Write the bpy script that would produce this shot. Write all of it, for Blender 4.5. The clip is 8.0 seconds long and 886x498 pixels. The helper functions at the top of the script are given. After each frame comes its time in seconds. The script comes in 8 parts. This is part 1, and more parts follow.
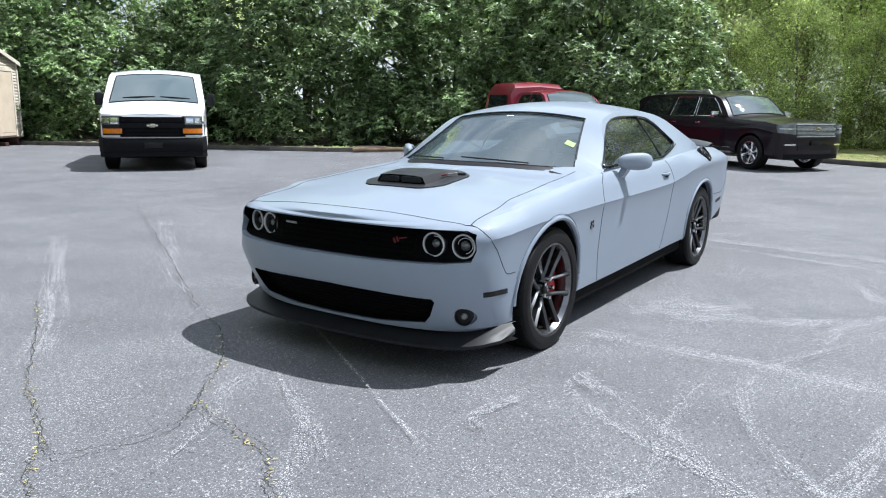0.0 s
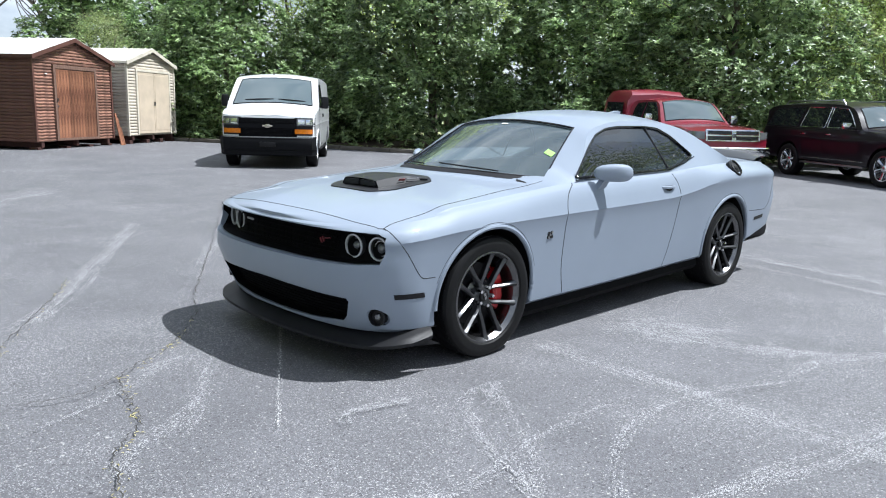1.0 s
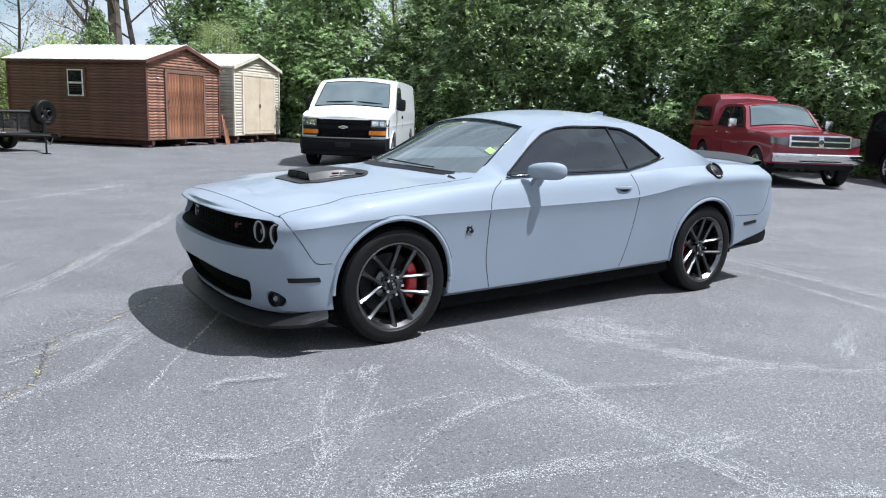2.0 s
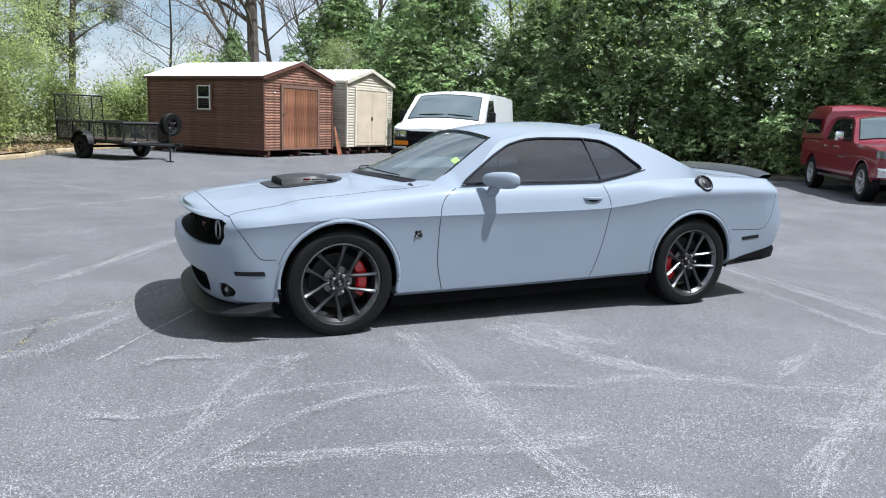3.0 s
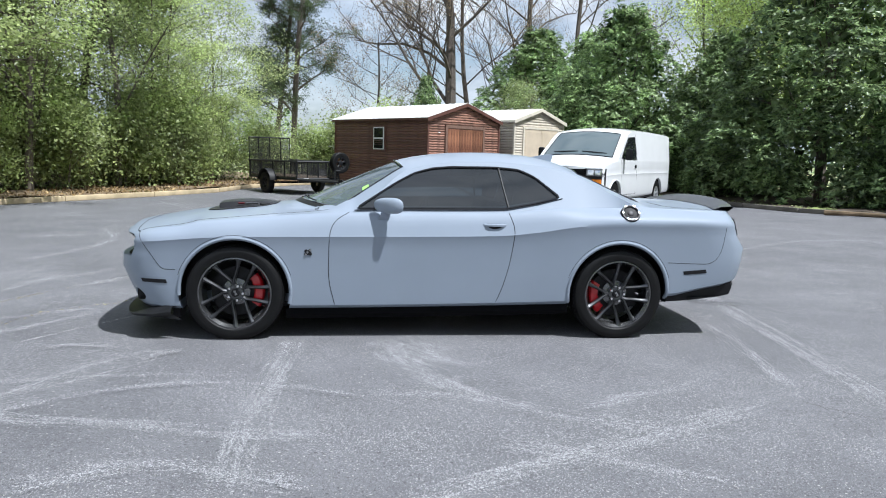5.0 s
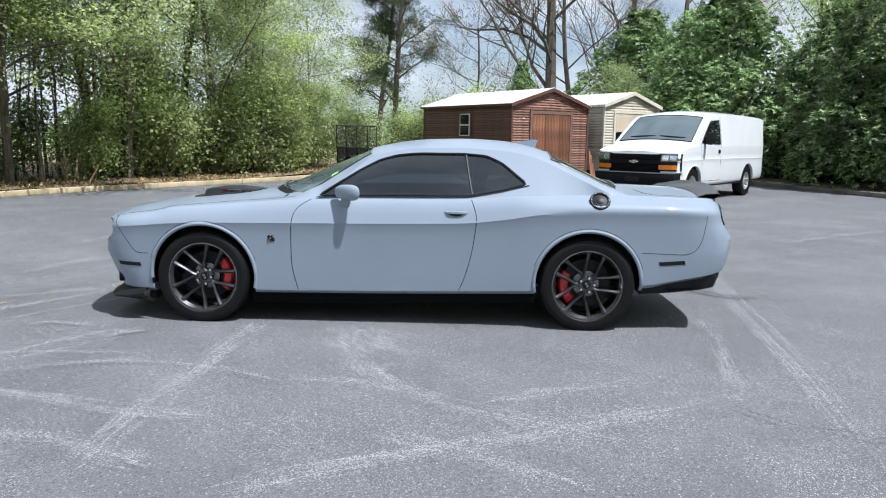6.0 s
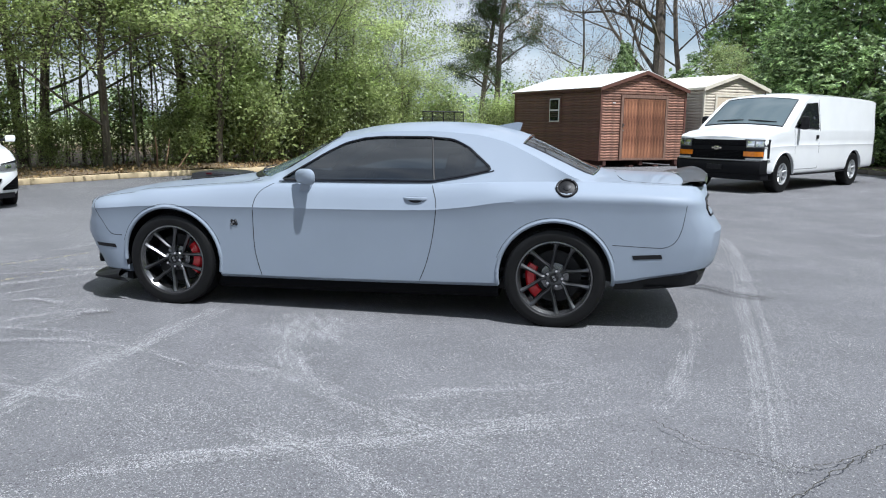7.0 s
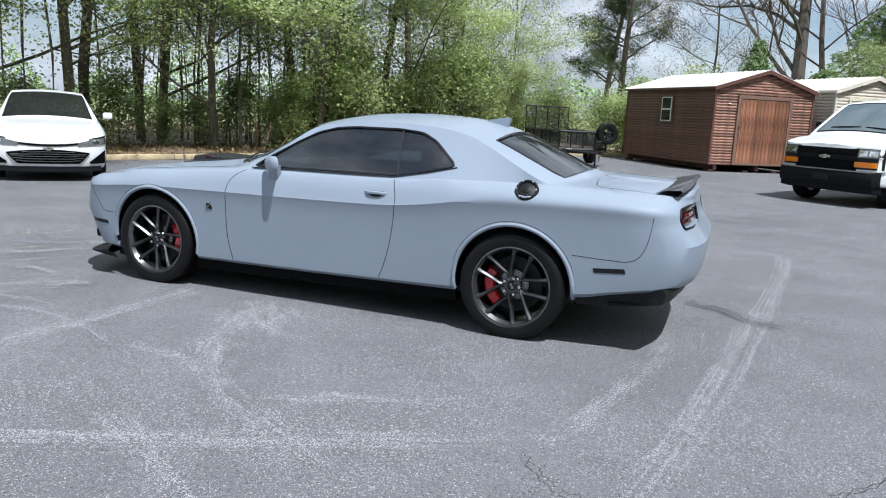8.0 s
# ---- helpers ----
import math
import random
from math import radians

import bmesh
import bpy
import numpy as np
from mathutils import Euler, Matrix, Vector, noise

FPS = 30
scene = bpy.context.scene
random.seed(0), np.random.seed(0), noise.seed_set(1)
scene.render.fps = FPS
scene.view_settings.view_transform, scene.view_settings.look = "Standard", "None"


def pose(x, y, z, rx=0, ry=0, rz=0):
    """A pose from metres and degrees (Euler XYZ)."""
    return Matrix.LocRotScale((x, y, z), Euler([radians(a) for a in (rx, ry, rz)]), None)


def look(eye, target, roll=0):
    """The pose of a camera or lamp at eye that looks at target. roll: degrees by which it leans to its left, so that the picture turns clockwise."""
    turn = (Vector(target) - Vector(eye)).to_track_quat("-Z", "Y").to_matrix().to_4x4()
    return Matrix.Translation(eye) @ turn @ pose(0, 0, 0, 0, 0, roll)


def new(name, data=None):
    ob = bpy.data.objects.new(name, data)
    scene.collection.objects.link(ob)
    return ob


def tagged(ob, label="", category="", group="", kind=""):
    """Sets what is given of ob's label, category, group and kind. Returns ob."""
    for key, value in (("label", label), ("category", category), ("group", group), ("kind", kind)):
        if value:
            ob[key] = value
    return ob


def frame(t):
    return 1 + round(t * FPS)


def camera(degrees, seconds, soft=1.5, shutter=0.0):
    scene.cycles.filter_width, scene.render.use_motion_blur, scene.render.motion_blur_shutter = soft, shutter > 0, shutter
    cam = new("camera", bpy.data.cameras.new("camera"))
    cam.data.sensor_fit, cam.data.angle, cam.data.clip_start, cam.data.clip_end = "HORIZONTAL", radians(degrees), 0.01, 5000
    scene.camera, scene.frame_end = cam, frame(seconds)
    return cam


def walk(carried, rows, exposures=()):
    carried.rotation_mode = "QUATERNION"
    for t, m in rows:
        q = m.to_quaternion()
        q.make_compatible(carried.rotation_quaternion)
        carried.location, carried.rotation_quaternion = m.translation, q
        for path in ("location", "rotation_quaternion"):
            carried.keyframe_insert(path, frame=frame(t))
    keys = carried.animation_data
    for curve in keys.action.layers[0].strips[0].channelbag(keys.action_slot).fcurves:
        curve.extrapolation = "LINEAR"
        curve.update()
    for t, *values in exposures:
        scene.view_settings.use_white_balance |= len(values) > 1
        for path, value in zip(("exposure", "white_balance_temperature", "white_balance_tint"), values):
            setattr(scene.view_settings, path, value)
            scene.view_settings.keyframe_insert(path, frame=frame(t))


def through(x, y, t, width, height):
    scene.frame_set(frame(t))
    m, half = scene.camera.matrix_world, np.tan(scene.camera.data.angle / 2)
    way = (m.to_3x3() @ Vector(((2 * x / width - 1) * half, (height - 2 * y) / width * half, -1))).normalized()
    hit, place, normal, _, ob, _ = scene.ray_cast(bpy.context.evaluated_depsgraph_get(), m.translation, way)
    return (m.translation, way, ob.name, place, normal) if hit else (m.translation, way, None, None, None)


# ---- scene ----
cam = camera(61.5, 8.0, soft=1.1)
PATH = [
    (0, (-3.729, -2.726, 1.356), (-2.106, -1.618, 0.985), 0.5),
    (0.5, (-3.4, -3.21, 1.37), (-1.905, -1.934, 0.998), -0.2),
    (1, (-3.035, -3.68, 1.387), (-1.664, -2.27, 1.022), 1.5),
    (1.5, (-2.662, -4.171, 1.401), (-1.418, -2.648, 1.039), 2.4),
    (1.7, (-2.48, -4.338, 1.379), (-1.278, -2.781, 1.017), 2.2),
    (2.8, (-1.511, -5.323, 1.392), (-0.639, -3.557, 1.042), 1.7),
    (3, (-1.321, -5.459, 1.411), (-0.505, -3.665, 1.07), 1.9),
    (3.5, (-0.821, -5.837, 1.412), (-0.143, -3.981, 1.099), 2.4),
    (4, (-0.264, -6.056, 1.41), (0.29, -4.154, 1.133), 1.9),
    (4.5, (0.304, -6.294, 1.415), (0.714, -4.352, 1.164), 2.2),
    (5, (0.89, -6.424, 1.405), (1.131, -4.455, 1.151), 1.5),
    (5.2, (1.117, -6.457, 1.432), (1.292, -4.482, 1.174), 1.3),
    (6.3, (2.397, -6.369, 1.419), (2.23, -4.401, 1.104), 0.9),
    (6.5, (2.615, -6.307, 1.403), (2.379, -4.347, 1.077), 0.9),
    (7, (3.164, -6.042, 1.411), (2.786, -4.107, 1.077), 0.7),
    (7.5, (3.663, -5.723, 1.435), (3.16, -3.818, 1.089), 1.4),
    (8, (4.22, -5.474, 1.446), (3.516, -3.638, 1.083), 2.9),
]
walk(cam, [(t, look(eye, target, roll)) for t, eye, target, roll in PATH], exposures=[(0.0, 0.70, 5850, 8), (1.5, 0.65, 5850, 8), (4.5, 0.54, 5850, 8), (8.0, 0.43, 5850, 8)])

# ---- light ----
SUN = Vector((0.42, -0.32, 1.0)).normalized()
sun = new("sun", bpy.data.lights.new("sun", "SUN"))
sun.data.energy, sun.data.angle, sun.data.color = 4.95, radians(0.6), (1.0, 0.965, 0.92)
sun.matrix_world = look((0, 0, 30), (-30 * SUN.x, -30 * SUN.y, 30 - 30 * SUN.z))

world = bpy.data.worlds.new("sky")
scene.world = world
world.use_nodes = True
wt = world.node_tree
wt.nodes.clear()


def wnode(kind, **values):
    n = wt.nodes.new(kind)
    for key, v in values.items():
        n.inputs[key].default_value = v
    return n


sky = wt.nodes.new("ShaderNodeTexSky")
sky.sky_type, sky.sun_disc = "NISHITA", False
sky.sun_elevation = math.asin(SUN.z)
sky.sun_rotation = math.atan2(SUN.x, SUN.y)
sky.air_density, sky.dust_density, sky.ozone_density = 1.0, 1.2, 1.0
coord = wt.nodes.new("ShaderNodeTexCoord")
flat = wt.nodes.new("ShaderNodeMapping")
flat.inputs["Scale"].default_value = (1.0, 1.0, 2.2)
cloud = wnode("ShaderNodeTexNoise", Scale=2.6, Detail=9.0, Roughness=0.58, Distortion=0.35)
ramp = wt.nodes.new("ShaderNodeValToRGB")
ramp.color_ramp.elements[0].position, ramp.color_ramp.elements[0].color = 0.31, (0, 0, 0, 1)
ramp.color_ramp.elements[1].position, ramp.color_ramp.elements[1].color = 0.55, (1, 1, 1, 1)
shade = wnode("ShaderNodeTexNoise", Scale=4.5, Detail=6.0, Roughness=0.6)
greys = wt.nodes.new("ShaderNodeValToRGB")
greys.color_ramp.elements[0].position, greys.color_ramp.elements[0].color = 0.32, (3.3, 3.7, 4.4, 1)
greys.color_ramp.elements[1].position, greys.color_ramp.elements[1].color = 0.66, (10.2, 10.3, 10.5, 1)
blend = wt.nodes.new("ShaderNodeMixRGB")
wback = wnode("ShaderNodeBackground", Strength=0.082)
wout = wt.nodes.new("ShaderNodeOutputWorld")
wt.links.new(coord.outputs["Generated"], flat.inputs["Vector"])
wt.links.new(flat.outputs["Vector"], cloud.inputs["Vector"])
wt.links.new(flat.outputs["Vector"], shade.inputs["Vector"])
wt.links.new(cloud.outputs["Fac"], ramp.inputs["Fac"])
wt.links.new(shade.outputs["Fac"], greys.inputs["Fac"])
wt.links.new(ramp.outputs["Color"], blend.inputs["Fac"])
wt.links.new(sky.outputs["Color"], blend.inputs["Color1"])
wt.links.new(greys.outputs["Color"], blend.inputs["Color2"])
wt.links.new(blend.outputs["Color"], wback.inputs["Color"])
wt.links.new(wback.outputs["Background"], wout.inputs["Surface"])


# ---- materials ----
def mat(name, colour, rough=0.5, metal=0.0, coat=0.0, spec=0.5, vary=0.0, scale=6.0, fine=0.0, fine_scale=120.0, bump=0.0, bump_scale=60.0, second=None, island=0.0, stretch=None, pieces=0.0):
    """A surface with grain at two scales: colour drifts to a second one by a broad noise, a fine noise speckles it, a bump gives relief."""
    m = bpy.data.materials.new(name)
    m.use_nodes = True
    nt = m.node_tree
    b = nt.nodes["Principled BSDF"]
    b.inputs["Base Color"].default_value = (*colour, 1)
    b.inputs["Roughness"].default_value = rough
    b.inputs["Metallic"].default_value = metal
    b.inputs["Coat Weight"].default_value = coat
    b.inputs["Coat Roughness"].default_value = 0.03
    b.inputs["Specular IOR Level"].default_value = spec
    tc = nt.nodes.new("ShaderNodeTexCoord")
    vec = tc.outputs["Object"]
    if stretch:
        mp = nt.nodes.new("ShaderNodeMapping")
        mp.inputs["Scale"].default_value = stretch
        nt.links.new(vec, mp.inputs["Vector"])
        vec = mp.outputs["Vector"]
    col = None
    if vary > 0:
        n1 = nt.nodes.new("ShaderNodeTexNoise")
        n1.inputs["Scale"].default_value, n1.inputs["Detail"].default_value = scale, 5.0
        nt.links.new(vec, n1.inputs["Vector"])
        r1 = nt.nodes.new("ShaderNodeValToRGB")
        two = second or tuple(c * (1 - vary) for c in colour)
        r1.color_ramp.elements[0].position, r1.color_ramp.elements[0].color = 0.35, (*two, 1)
        r1.color_ramp.elements[1].position, r1.color_ramp.elements[1].color = 0.65, (*colour, 1)
        nt.links.new(n1.outputs["Fac"], r1.inputs["Fac"])
        col = r1.outputs["Color"]
    def times(col, value_socket, lo, hi):
        mr = nt.nodes.new("ShaderNodeMapRange")
        mr.inputs["To Min"].default_value, mr.inputs["To Max"].default_value = lo, hi
        nt.links.new(value_socket, mr.inputs["Value"])
        hs = nt.nodes.new("ShaderNodeHueSaturation")
        if col:
            nt.links.new(col, hs.inputs["Color"])
        else:
            hs.inputs["Color"].default_value = (*colour, 1)
        nt.links.new(mr.outputs["Result"], hs.inputs["Value"])
        return hs.outputs["Color"]
    if fine > 0:
        n2 = nt.nodes.new("ShaderNodeTexNoise")
        n2.inputs["Scale"].default_value, n2.inputs["Detail"].default_value = fine_scale, 3.0
        nt.links.new(vec, n2.inputs["Vector"])
        col = times(col, n2.outputs["Fac"], 1 - fine, 1 + fine)
    if island > 0:
        g = nt.nodes.new("ShaderNodeNewGeometry")
        col = times(col, g.outputs["Random Per Island"], 1 - island, 1 + island)
    if pieces > 0:
        g = nt.nodes.new("ShaderNodeObjectInfo")
        col = times(col, g.outputs["Random"], 1 - pieces, 1 + pieces)
    if col:
        nt.links.new(col, b.inputs["Base Color"])
    if bump > 0:
        n3 = nt.nodes.new("ShaderNodeTexNoise")
        n3.inputs["Scale"].default_value, n3.inputs["Detail"].default_value = bump_scale, 4.0
        nt.links.new(vec, n3.inputs["Vector"])
        bp = nt.nodes.new("ShaderNodeBump")
        bp.inputs["Strength"].default_value, bp.inputs["Distance"].default_value = bump, 0.01
        nt.links.new(n3.outputs["Fac"], bp.inputs["Height"])
        nt.links.new(bp.outputs["Normal"], b.inputs["Normal"])
    return m


def glass(name, tint, rough=0.0, mix=0.75, see=(0.5, 0.55, 0.55), ior=1.6):
    """Tinted pane: a glossy coat over a part that lets tinted light through."""
    m = bpy.data.materials.new(name)
    m.use_nodes = True
    nt = m.node_tree
    nt.nodes.clear()
    out = nt.nodes.new("ShaderNodeOutputMaterial")
    body = nt.nodes.new("ShaderNodeMixShader")
    tr = nt.nodes.new("ShaderNodeBsdfTransparent")
    tr.inputs["Color"].default_value = (*see, 1)
    df = nt.nodes.new("ShaderNodeBsdfDiffuse")
    df.inputs["Color"].default_value = (*tint, 1)
    body.inputs["Fac"].default_value = 1 - mix
    gl = nt.nodes.new("ShaderNodeBsdfGlossy")
    gl.inputs["Roughness"].default_value = rough
    fr = nt.nodes.new("ShaderNodeFresnel")
    fr.inputs["IOR"].default_value = ior
    top = nt.nodes.new("ShaderNodeMixShader")
    nt.links.new(tr.outputs[0], body.inputs[1])
    nt.links.new(df.outputs[0], body.inputs[2])
    nt.links.new(fr.outputs[0], top.inputs["Fac"])
    nt.links.new(body.outputs[0], top.inputs[1])
    nt.links.new(gl.outputs[0], top.inputs[2])
    nt.links.new(top.outputs[0], out.inputs["Surface"])
    return m


def leafy(name, one, two, through=0.35, gloss=0.35):
    """Leaves: each takes its own shade between two greens, shines a little and lets light through."""
    m = bpy.data.materials.new(name)
    m.use_nodes = True
    nt = m.node_tree
    b = nt.nodes["Principled BSDF"]
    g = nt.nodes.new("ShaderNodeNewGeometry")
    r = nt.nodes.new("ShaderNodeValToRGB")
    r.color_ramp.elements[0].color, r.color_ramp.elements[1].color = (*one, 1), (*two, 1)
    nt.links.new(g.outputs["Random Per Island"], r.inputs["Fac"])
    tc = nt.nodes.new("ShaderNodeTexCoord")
    # Tone differs by clump, wide enough to paint in highlights and dark gaps.
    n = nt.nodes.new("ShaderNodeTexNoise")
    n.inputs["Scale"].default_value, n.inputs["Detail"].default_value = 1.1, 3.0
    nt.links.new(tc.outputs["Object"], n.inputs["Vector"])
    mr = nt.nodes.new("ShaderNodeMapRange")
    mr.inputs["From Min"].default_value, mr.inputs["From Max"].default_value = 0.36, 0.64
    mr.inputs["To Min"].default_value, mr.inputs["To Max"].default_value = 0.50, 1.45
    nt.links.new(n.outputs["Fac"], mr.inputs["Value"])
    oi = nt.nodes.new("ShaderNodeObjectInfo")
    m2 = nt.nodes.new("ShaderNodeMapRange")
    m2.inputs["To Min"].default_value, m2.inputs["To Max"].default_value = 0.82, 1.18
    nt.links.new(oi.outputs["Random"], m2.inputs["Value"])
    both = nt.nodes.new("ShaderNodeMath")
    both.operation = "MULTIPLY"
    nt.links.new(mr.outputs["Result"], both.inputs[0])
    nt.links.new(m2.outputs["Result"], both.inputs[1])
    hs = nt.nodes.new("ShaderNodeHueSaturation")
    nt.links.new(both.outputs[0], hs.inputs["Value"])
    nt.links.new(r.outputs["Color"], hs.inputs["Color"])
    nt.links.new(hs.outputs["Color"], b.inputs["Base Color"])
    b.inputs["Roughness"].default_value = gloss
    t = nt.nodes.new("ShaderNodeBsdfTranslucent")
    glow = nt.nodes.new("ShaderNodeHueSaturation")
    glow.inputs["Value"].default_value, glow.inputs["Saturation"].default_value = 1.45, 0.95
    nt.links.new(hs.outputs["Color"], glow.inputs["Color"])
    nt.links.new(glow.outputs["Color"], t.inputs["Color"])
    mx = nt.nodes.new("ShaderNodeMixShader")
    mx.inputs["Fac"].default_value = through
    nt.links.new(b.outputs[0], mx.inputs[1])
    nt.links.new(t.outputs[0], mx.inputs[2])
    nt.links.new(mx.outputs[0], nt.nodes["Material Output"].inputs["Surface"])
    return m


PAINT = mat("grey_paint", (0.250, 0.290, 0.352), 0.50, coat=0.45, spec=0.22, vary=0.05, scale=1.5, fine=0.03, fine_scale=900)
GRILLEBLACK = mat("grille_black", (0.003, 0.003, 0.004), 0.7, spec=0.08, vary=0.3, scale=20)
BLACK = mat("black_plastic", (0.008, 0.008, 0.010), 0.5, spec=0.3, vary=0.3, scale=14, bump=0.05, bump_scale=300)
GLOSSBLACK = mat("gloss_black", (0.008, 0.008, 0.010), 0.12, coat=0.6, vary=0.2, scale=9)
SATIN = mat("satin_black", (0.013, 0.0133, 0.015), 0.45, spec=0.22, vary=0.3, scale=10, bump=0.03, bump_scale=200)
RUBBER = mat("tyre_rubber", (0.005, 0.005, 0.0055), 0.55, spec=0.24, vary=0.35, scale=11, fine=0.2, fine_scale=160, bump=0.12, bump_scale=220)
SPOILER = mat("dark_gloss_spoiler", (0.030, 0.031, 0.034), 0.34, coat=0.3, vary=0.2, scale=8)
GAP = mat("shut_line", (0.010, 0.011, 0.013), 0.8, vary=0.2, scale=20)
RIM = mat("gunmetal_wheel", (0.125, 0.127, 0.132), 0.34, metal=0.95, vary=0.25, scale=12)
RIMDARK = mat("dark_wheel_barrel", (0.20, 0.20, 0.205), 0.27, metal=0.95, vary=0.3, scale=12)
IRON = mat("dark_iron", (0.022, 0.022, 0.024), 0.45, metal=0.7, vary=0.3, scale=20)
SCOOPGREY = mat("gloss_black_scoop", (0.016, 0.016, 0.018), 0.42, spec=0.4, vary=0.2, scale=20)
STEEL = mat("brushed_steel", (0.42, 0.42, 0.43), 0.32, metal=1.0, vary=0.2, scale=20)
CHROME = mat("chrome", (0.78, 0.79, 0.80), 0.08, metal=1.0, vary=0.08, scale=8)
RED = mat("red_caliper", (0.60, 0.010, 0.018), 0.3, coat=0.6, vary=0.2, scale=18)
REDMARK = mat("red_mark", (0.15, 0.010, 0.016), 0.4, vary=0.1, scale=30)
LIME = mat("lime_sticker", (0.36, 0.72, 0.16), 0.6, vary=0.12, scale=40)
PAPER = mat("white_sticker", (0.8, 0.8, 0.78), 0.6, vary=0.1, scale=40)
LENS = mat("lamp_lens", (0.20, 0.205, 0.215), 0.22, metal=0.4, coat=0.5, vary=0.3, scale=7)
LAMPBOWL = mat("lamp_bowl", (0.055, 0.056, 0.06), 0.4, metal=0.4, vary=0.3, scale=20)
LAMPWHITE = mat("lamp_ring", (0.66, 0.67, 0.69), 0.15, coat=1.0, vary=0.05, scale=20)
TAILRED = mat("tail_lens", (0.075, 0.002, 0.008), 0.25, coat=0.6, vary=0.4, scale=25)
AMBER = mat("amber_lens", (0.75, 0.22, 0.01), 0.12, coat=0.8, vary=0.25, scale=30)
TRIM = mat("interior_trim", (0.018, 0.018, 0.020), 0.6, vary=0.3, scale=15, bump=0.1, bump_scale=150)
# The pale blue-grey diffuse tint paints part of the sky's reflection.
WINDSHIELD = glass("windshield_glass", (0.15, 0.20, 0.22), mix=0.62, see=(0.36, 0.44, 0.43), ior=2.3)
TINTED = glass("tinted_glass", (0.020, 0.024, 0.027), mix=0.6, see=(0.09, 0.115, 0.125), ior=1.95)
DARKGLASS = glass("dark_glass", (0.02, 0.022, 0.025), mix=0.35, see=(0.16, 0.17, 0.18))
VANWHITE = mat("white_van_paint", (0.78, 0.79, 0.80), 0.35, coat=0.8, vary=0.05, scale=2)
RAMRED = mat("red_truck_paint", (0.205, 0.007, 0.024), 0.35, coat=0.8, vary=0.12, scale=2)
SUVBLACK = mat("black_cherry_paint", (0.0085, 0.0045, 0.0085), 0.30, coat=0.4, spec=0.2, vary=0.2, scale=2)


# ---- mesh tools ----
def spline(*pts):
    """A smooth curve through (x, value) pairs that never overshoots."""
    x = np.array(pts[0::2], float)
    v = np.array(pts[1::2], float)
    h = np.diff(x)
    s = np.diff(v) / h
    d = np.zeros(len(x))
    d[0], d[-1] = s[0], s[-1]
    for i in range(1, len(x) - 1):
        if s[i - 1] * s[i] > 0:
            w1, w2 = 2 * h[i] + h[i - 1], h[i] + 2 * h[i - 1]
            d[i] = (w1 + w2) / (w1 / s[i - 1] + w2 / s[i])
    def f(q):
        q = min(max(float(q), x[0]), x[-1])
        i = min(int(np.searchsorted(x, q, side="right")) - 1, len(h) - 1)
        t = (q - x[i]) / h[i]
        return float((1 + 2 * t) * (1 - t) ** 2 * v[i] + t * (1 - t) ** 2 * h[i] * d[i] + t * t * (3 - 2 * t) * v[i + 1] + t * t * (t - 1) * h[i] * d[i + 1])
    return f


def link(name, me, material, parent=None, label="", m=None):
    me.materials.clear()
    me.materials.append(material)
    ob = new(name, me)
    if parent is not None:
        ob.parent = parent
    if m is not None:
        ob.matrix_basis = m
    if label:
        ob["label"] = label
    return ob


def mesh_of(name, bm, smooth=35.0):
    bmesh.ops.recalc_face_normals(bm, faces=bm.faces)
    me = bpy.data.meshes.new(name)
    bm.to_mesh(me)
    bm.free()
    if smooth:
        me.shade_smooth()
        me.set_sharp_from_angle(angle=radians(smooth))
    return me


def part(name, bm, material, parent, label="", smooth=35.0, m=None):
    """Links a bmesh as one mesh object under a thing or a part."""
    return link(name, mesh_of(name, bm, smooth), material, parent, label, m)


def thing(name, label, category, m=None, group="", kind=""):
    ob = new(name)
    ob.empty_display_size = 0.2
    ob.matrix_basis = m or Matrix.Identity(4)
    return tagged(ob, label, category, group, kind)


def box(bm, x0, x1, y0, y1, z0, z1, bevel=0.0, m=None):
    r = bmesh.ops.create_cube(bm, size=1.0, matrix=Matrix.Translation(((x0 + x1) / 2, (y0 + y1) / 2, (z0 + z1) / 2)) @ Matrix.Diagonal((abs(x1 - x0), abs(y1 - y0), abs(z1 - z0), 1)))
    vs = r["verts"]
    if bevel:
        es = list({e for v in vs for e in v.link_edges})
        b = bmesh.ops.bevel(bm, geom=es, offset=bevel, segments=2, affect="EDGES", profile=0.6)
        vs = b["verts"] if not vs[0].is_valid else list({v for f in b["faces"] for v in f.verts} | {v for v in vs if v.is_valid})
    if m is not None:
        bmesh.ops.transform(bm, matrix=m, verts=[v for v in vs if v.is_valid])
    return bm


def new_box(*a, **k):
    return box(bmesh.new(), *a, **k)


def tube(bm, pts, r, n=6, closed=False, taper=None):
    """A tube along points; taper: radius at the far end."""
    pts = [Vector(p) for p in pts]
    rings = []
    up = Vector((0, 0, 1))
    for i, p in enumerate(pts):
        a = pts[i - 1] if i or closed else p
        b = pts[(i + 1) % len(pts)] if i < len(pts) - 1 or closed else p
        d = (b - a).normalized()
        side = d.cross(up)
        if side.length < 1e-3:
            side = d.cross(Vector((1, 0, 0)))
        side.normalize()
        nrm = side.cross(d).normalized()
        rr = r if taper is None else r + (taper - r) * i / max(1, len(pts) - 1)
        rings.append([bm.verts.new(p + (side * math.cos(2 * math.pi * k / n) + nrm * math.sin(2 * math.pi * k / n)) * rr) for k in range(n)])
    for i in range(len(rings) if closed else len(rings) - 1):
        a, b = rings[i], rings[(i + 1) % len(rings)]
        for k in range(n):
            bm.faces.new((a[k], a[(k + 1) % n], b[(k + 1) % n], b[k]))
    if not closed:
        bm.faces.new(rings[0][::-1])
        bm.faces.new(rings[-1])
    return bm


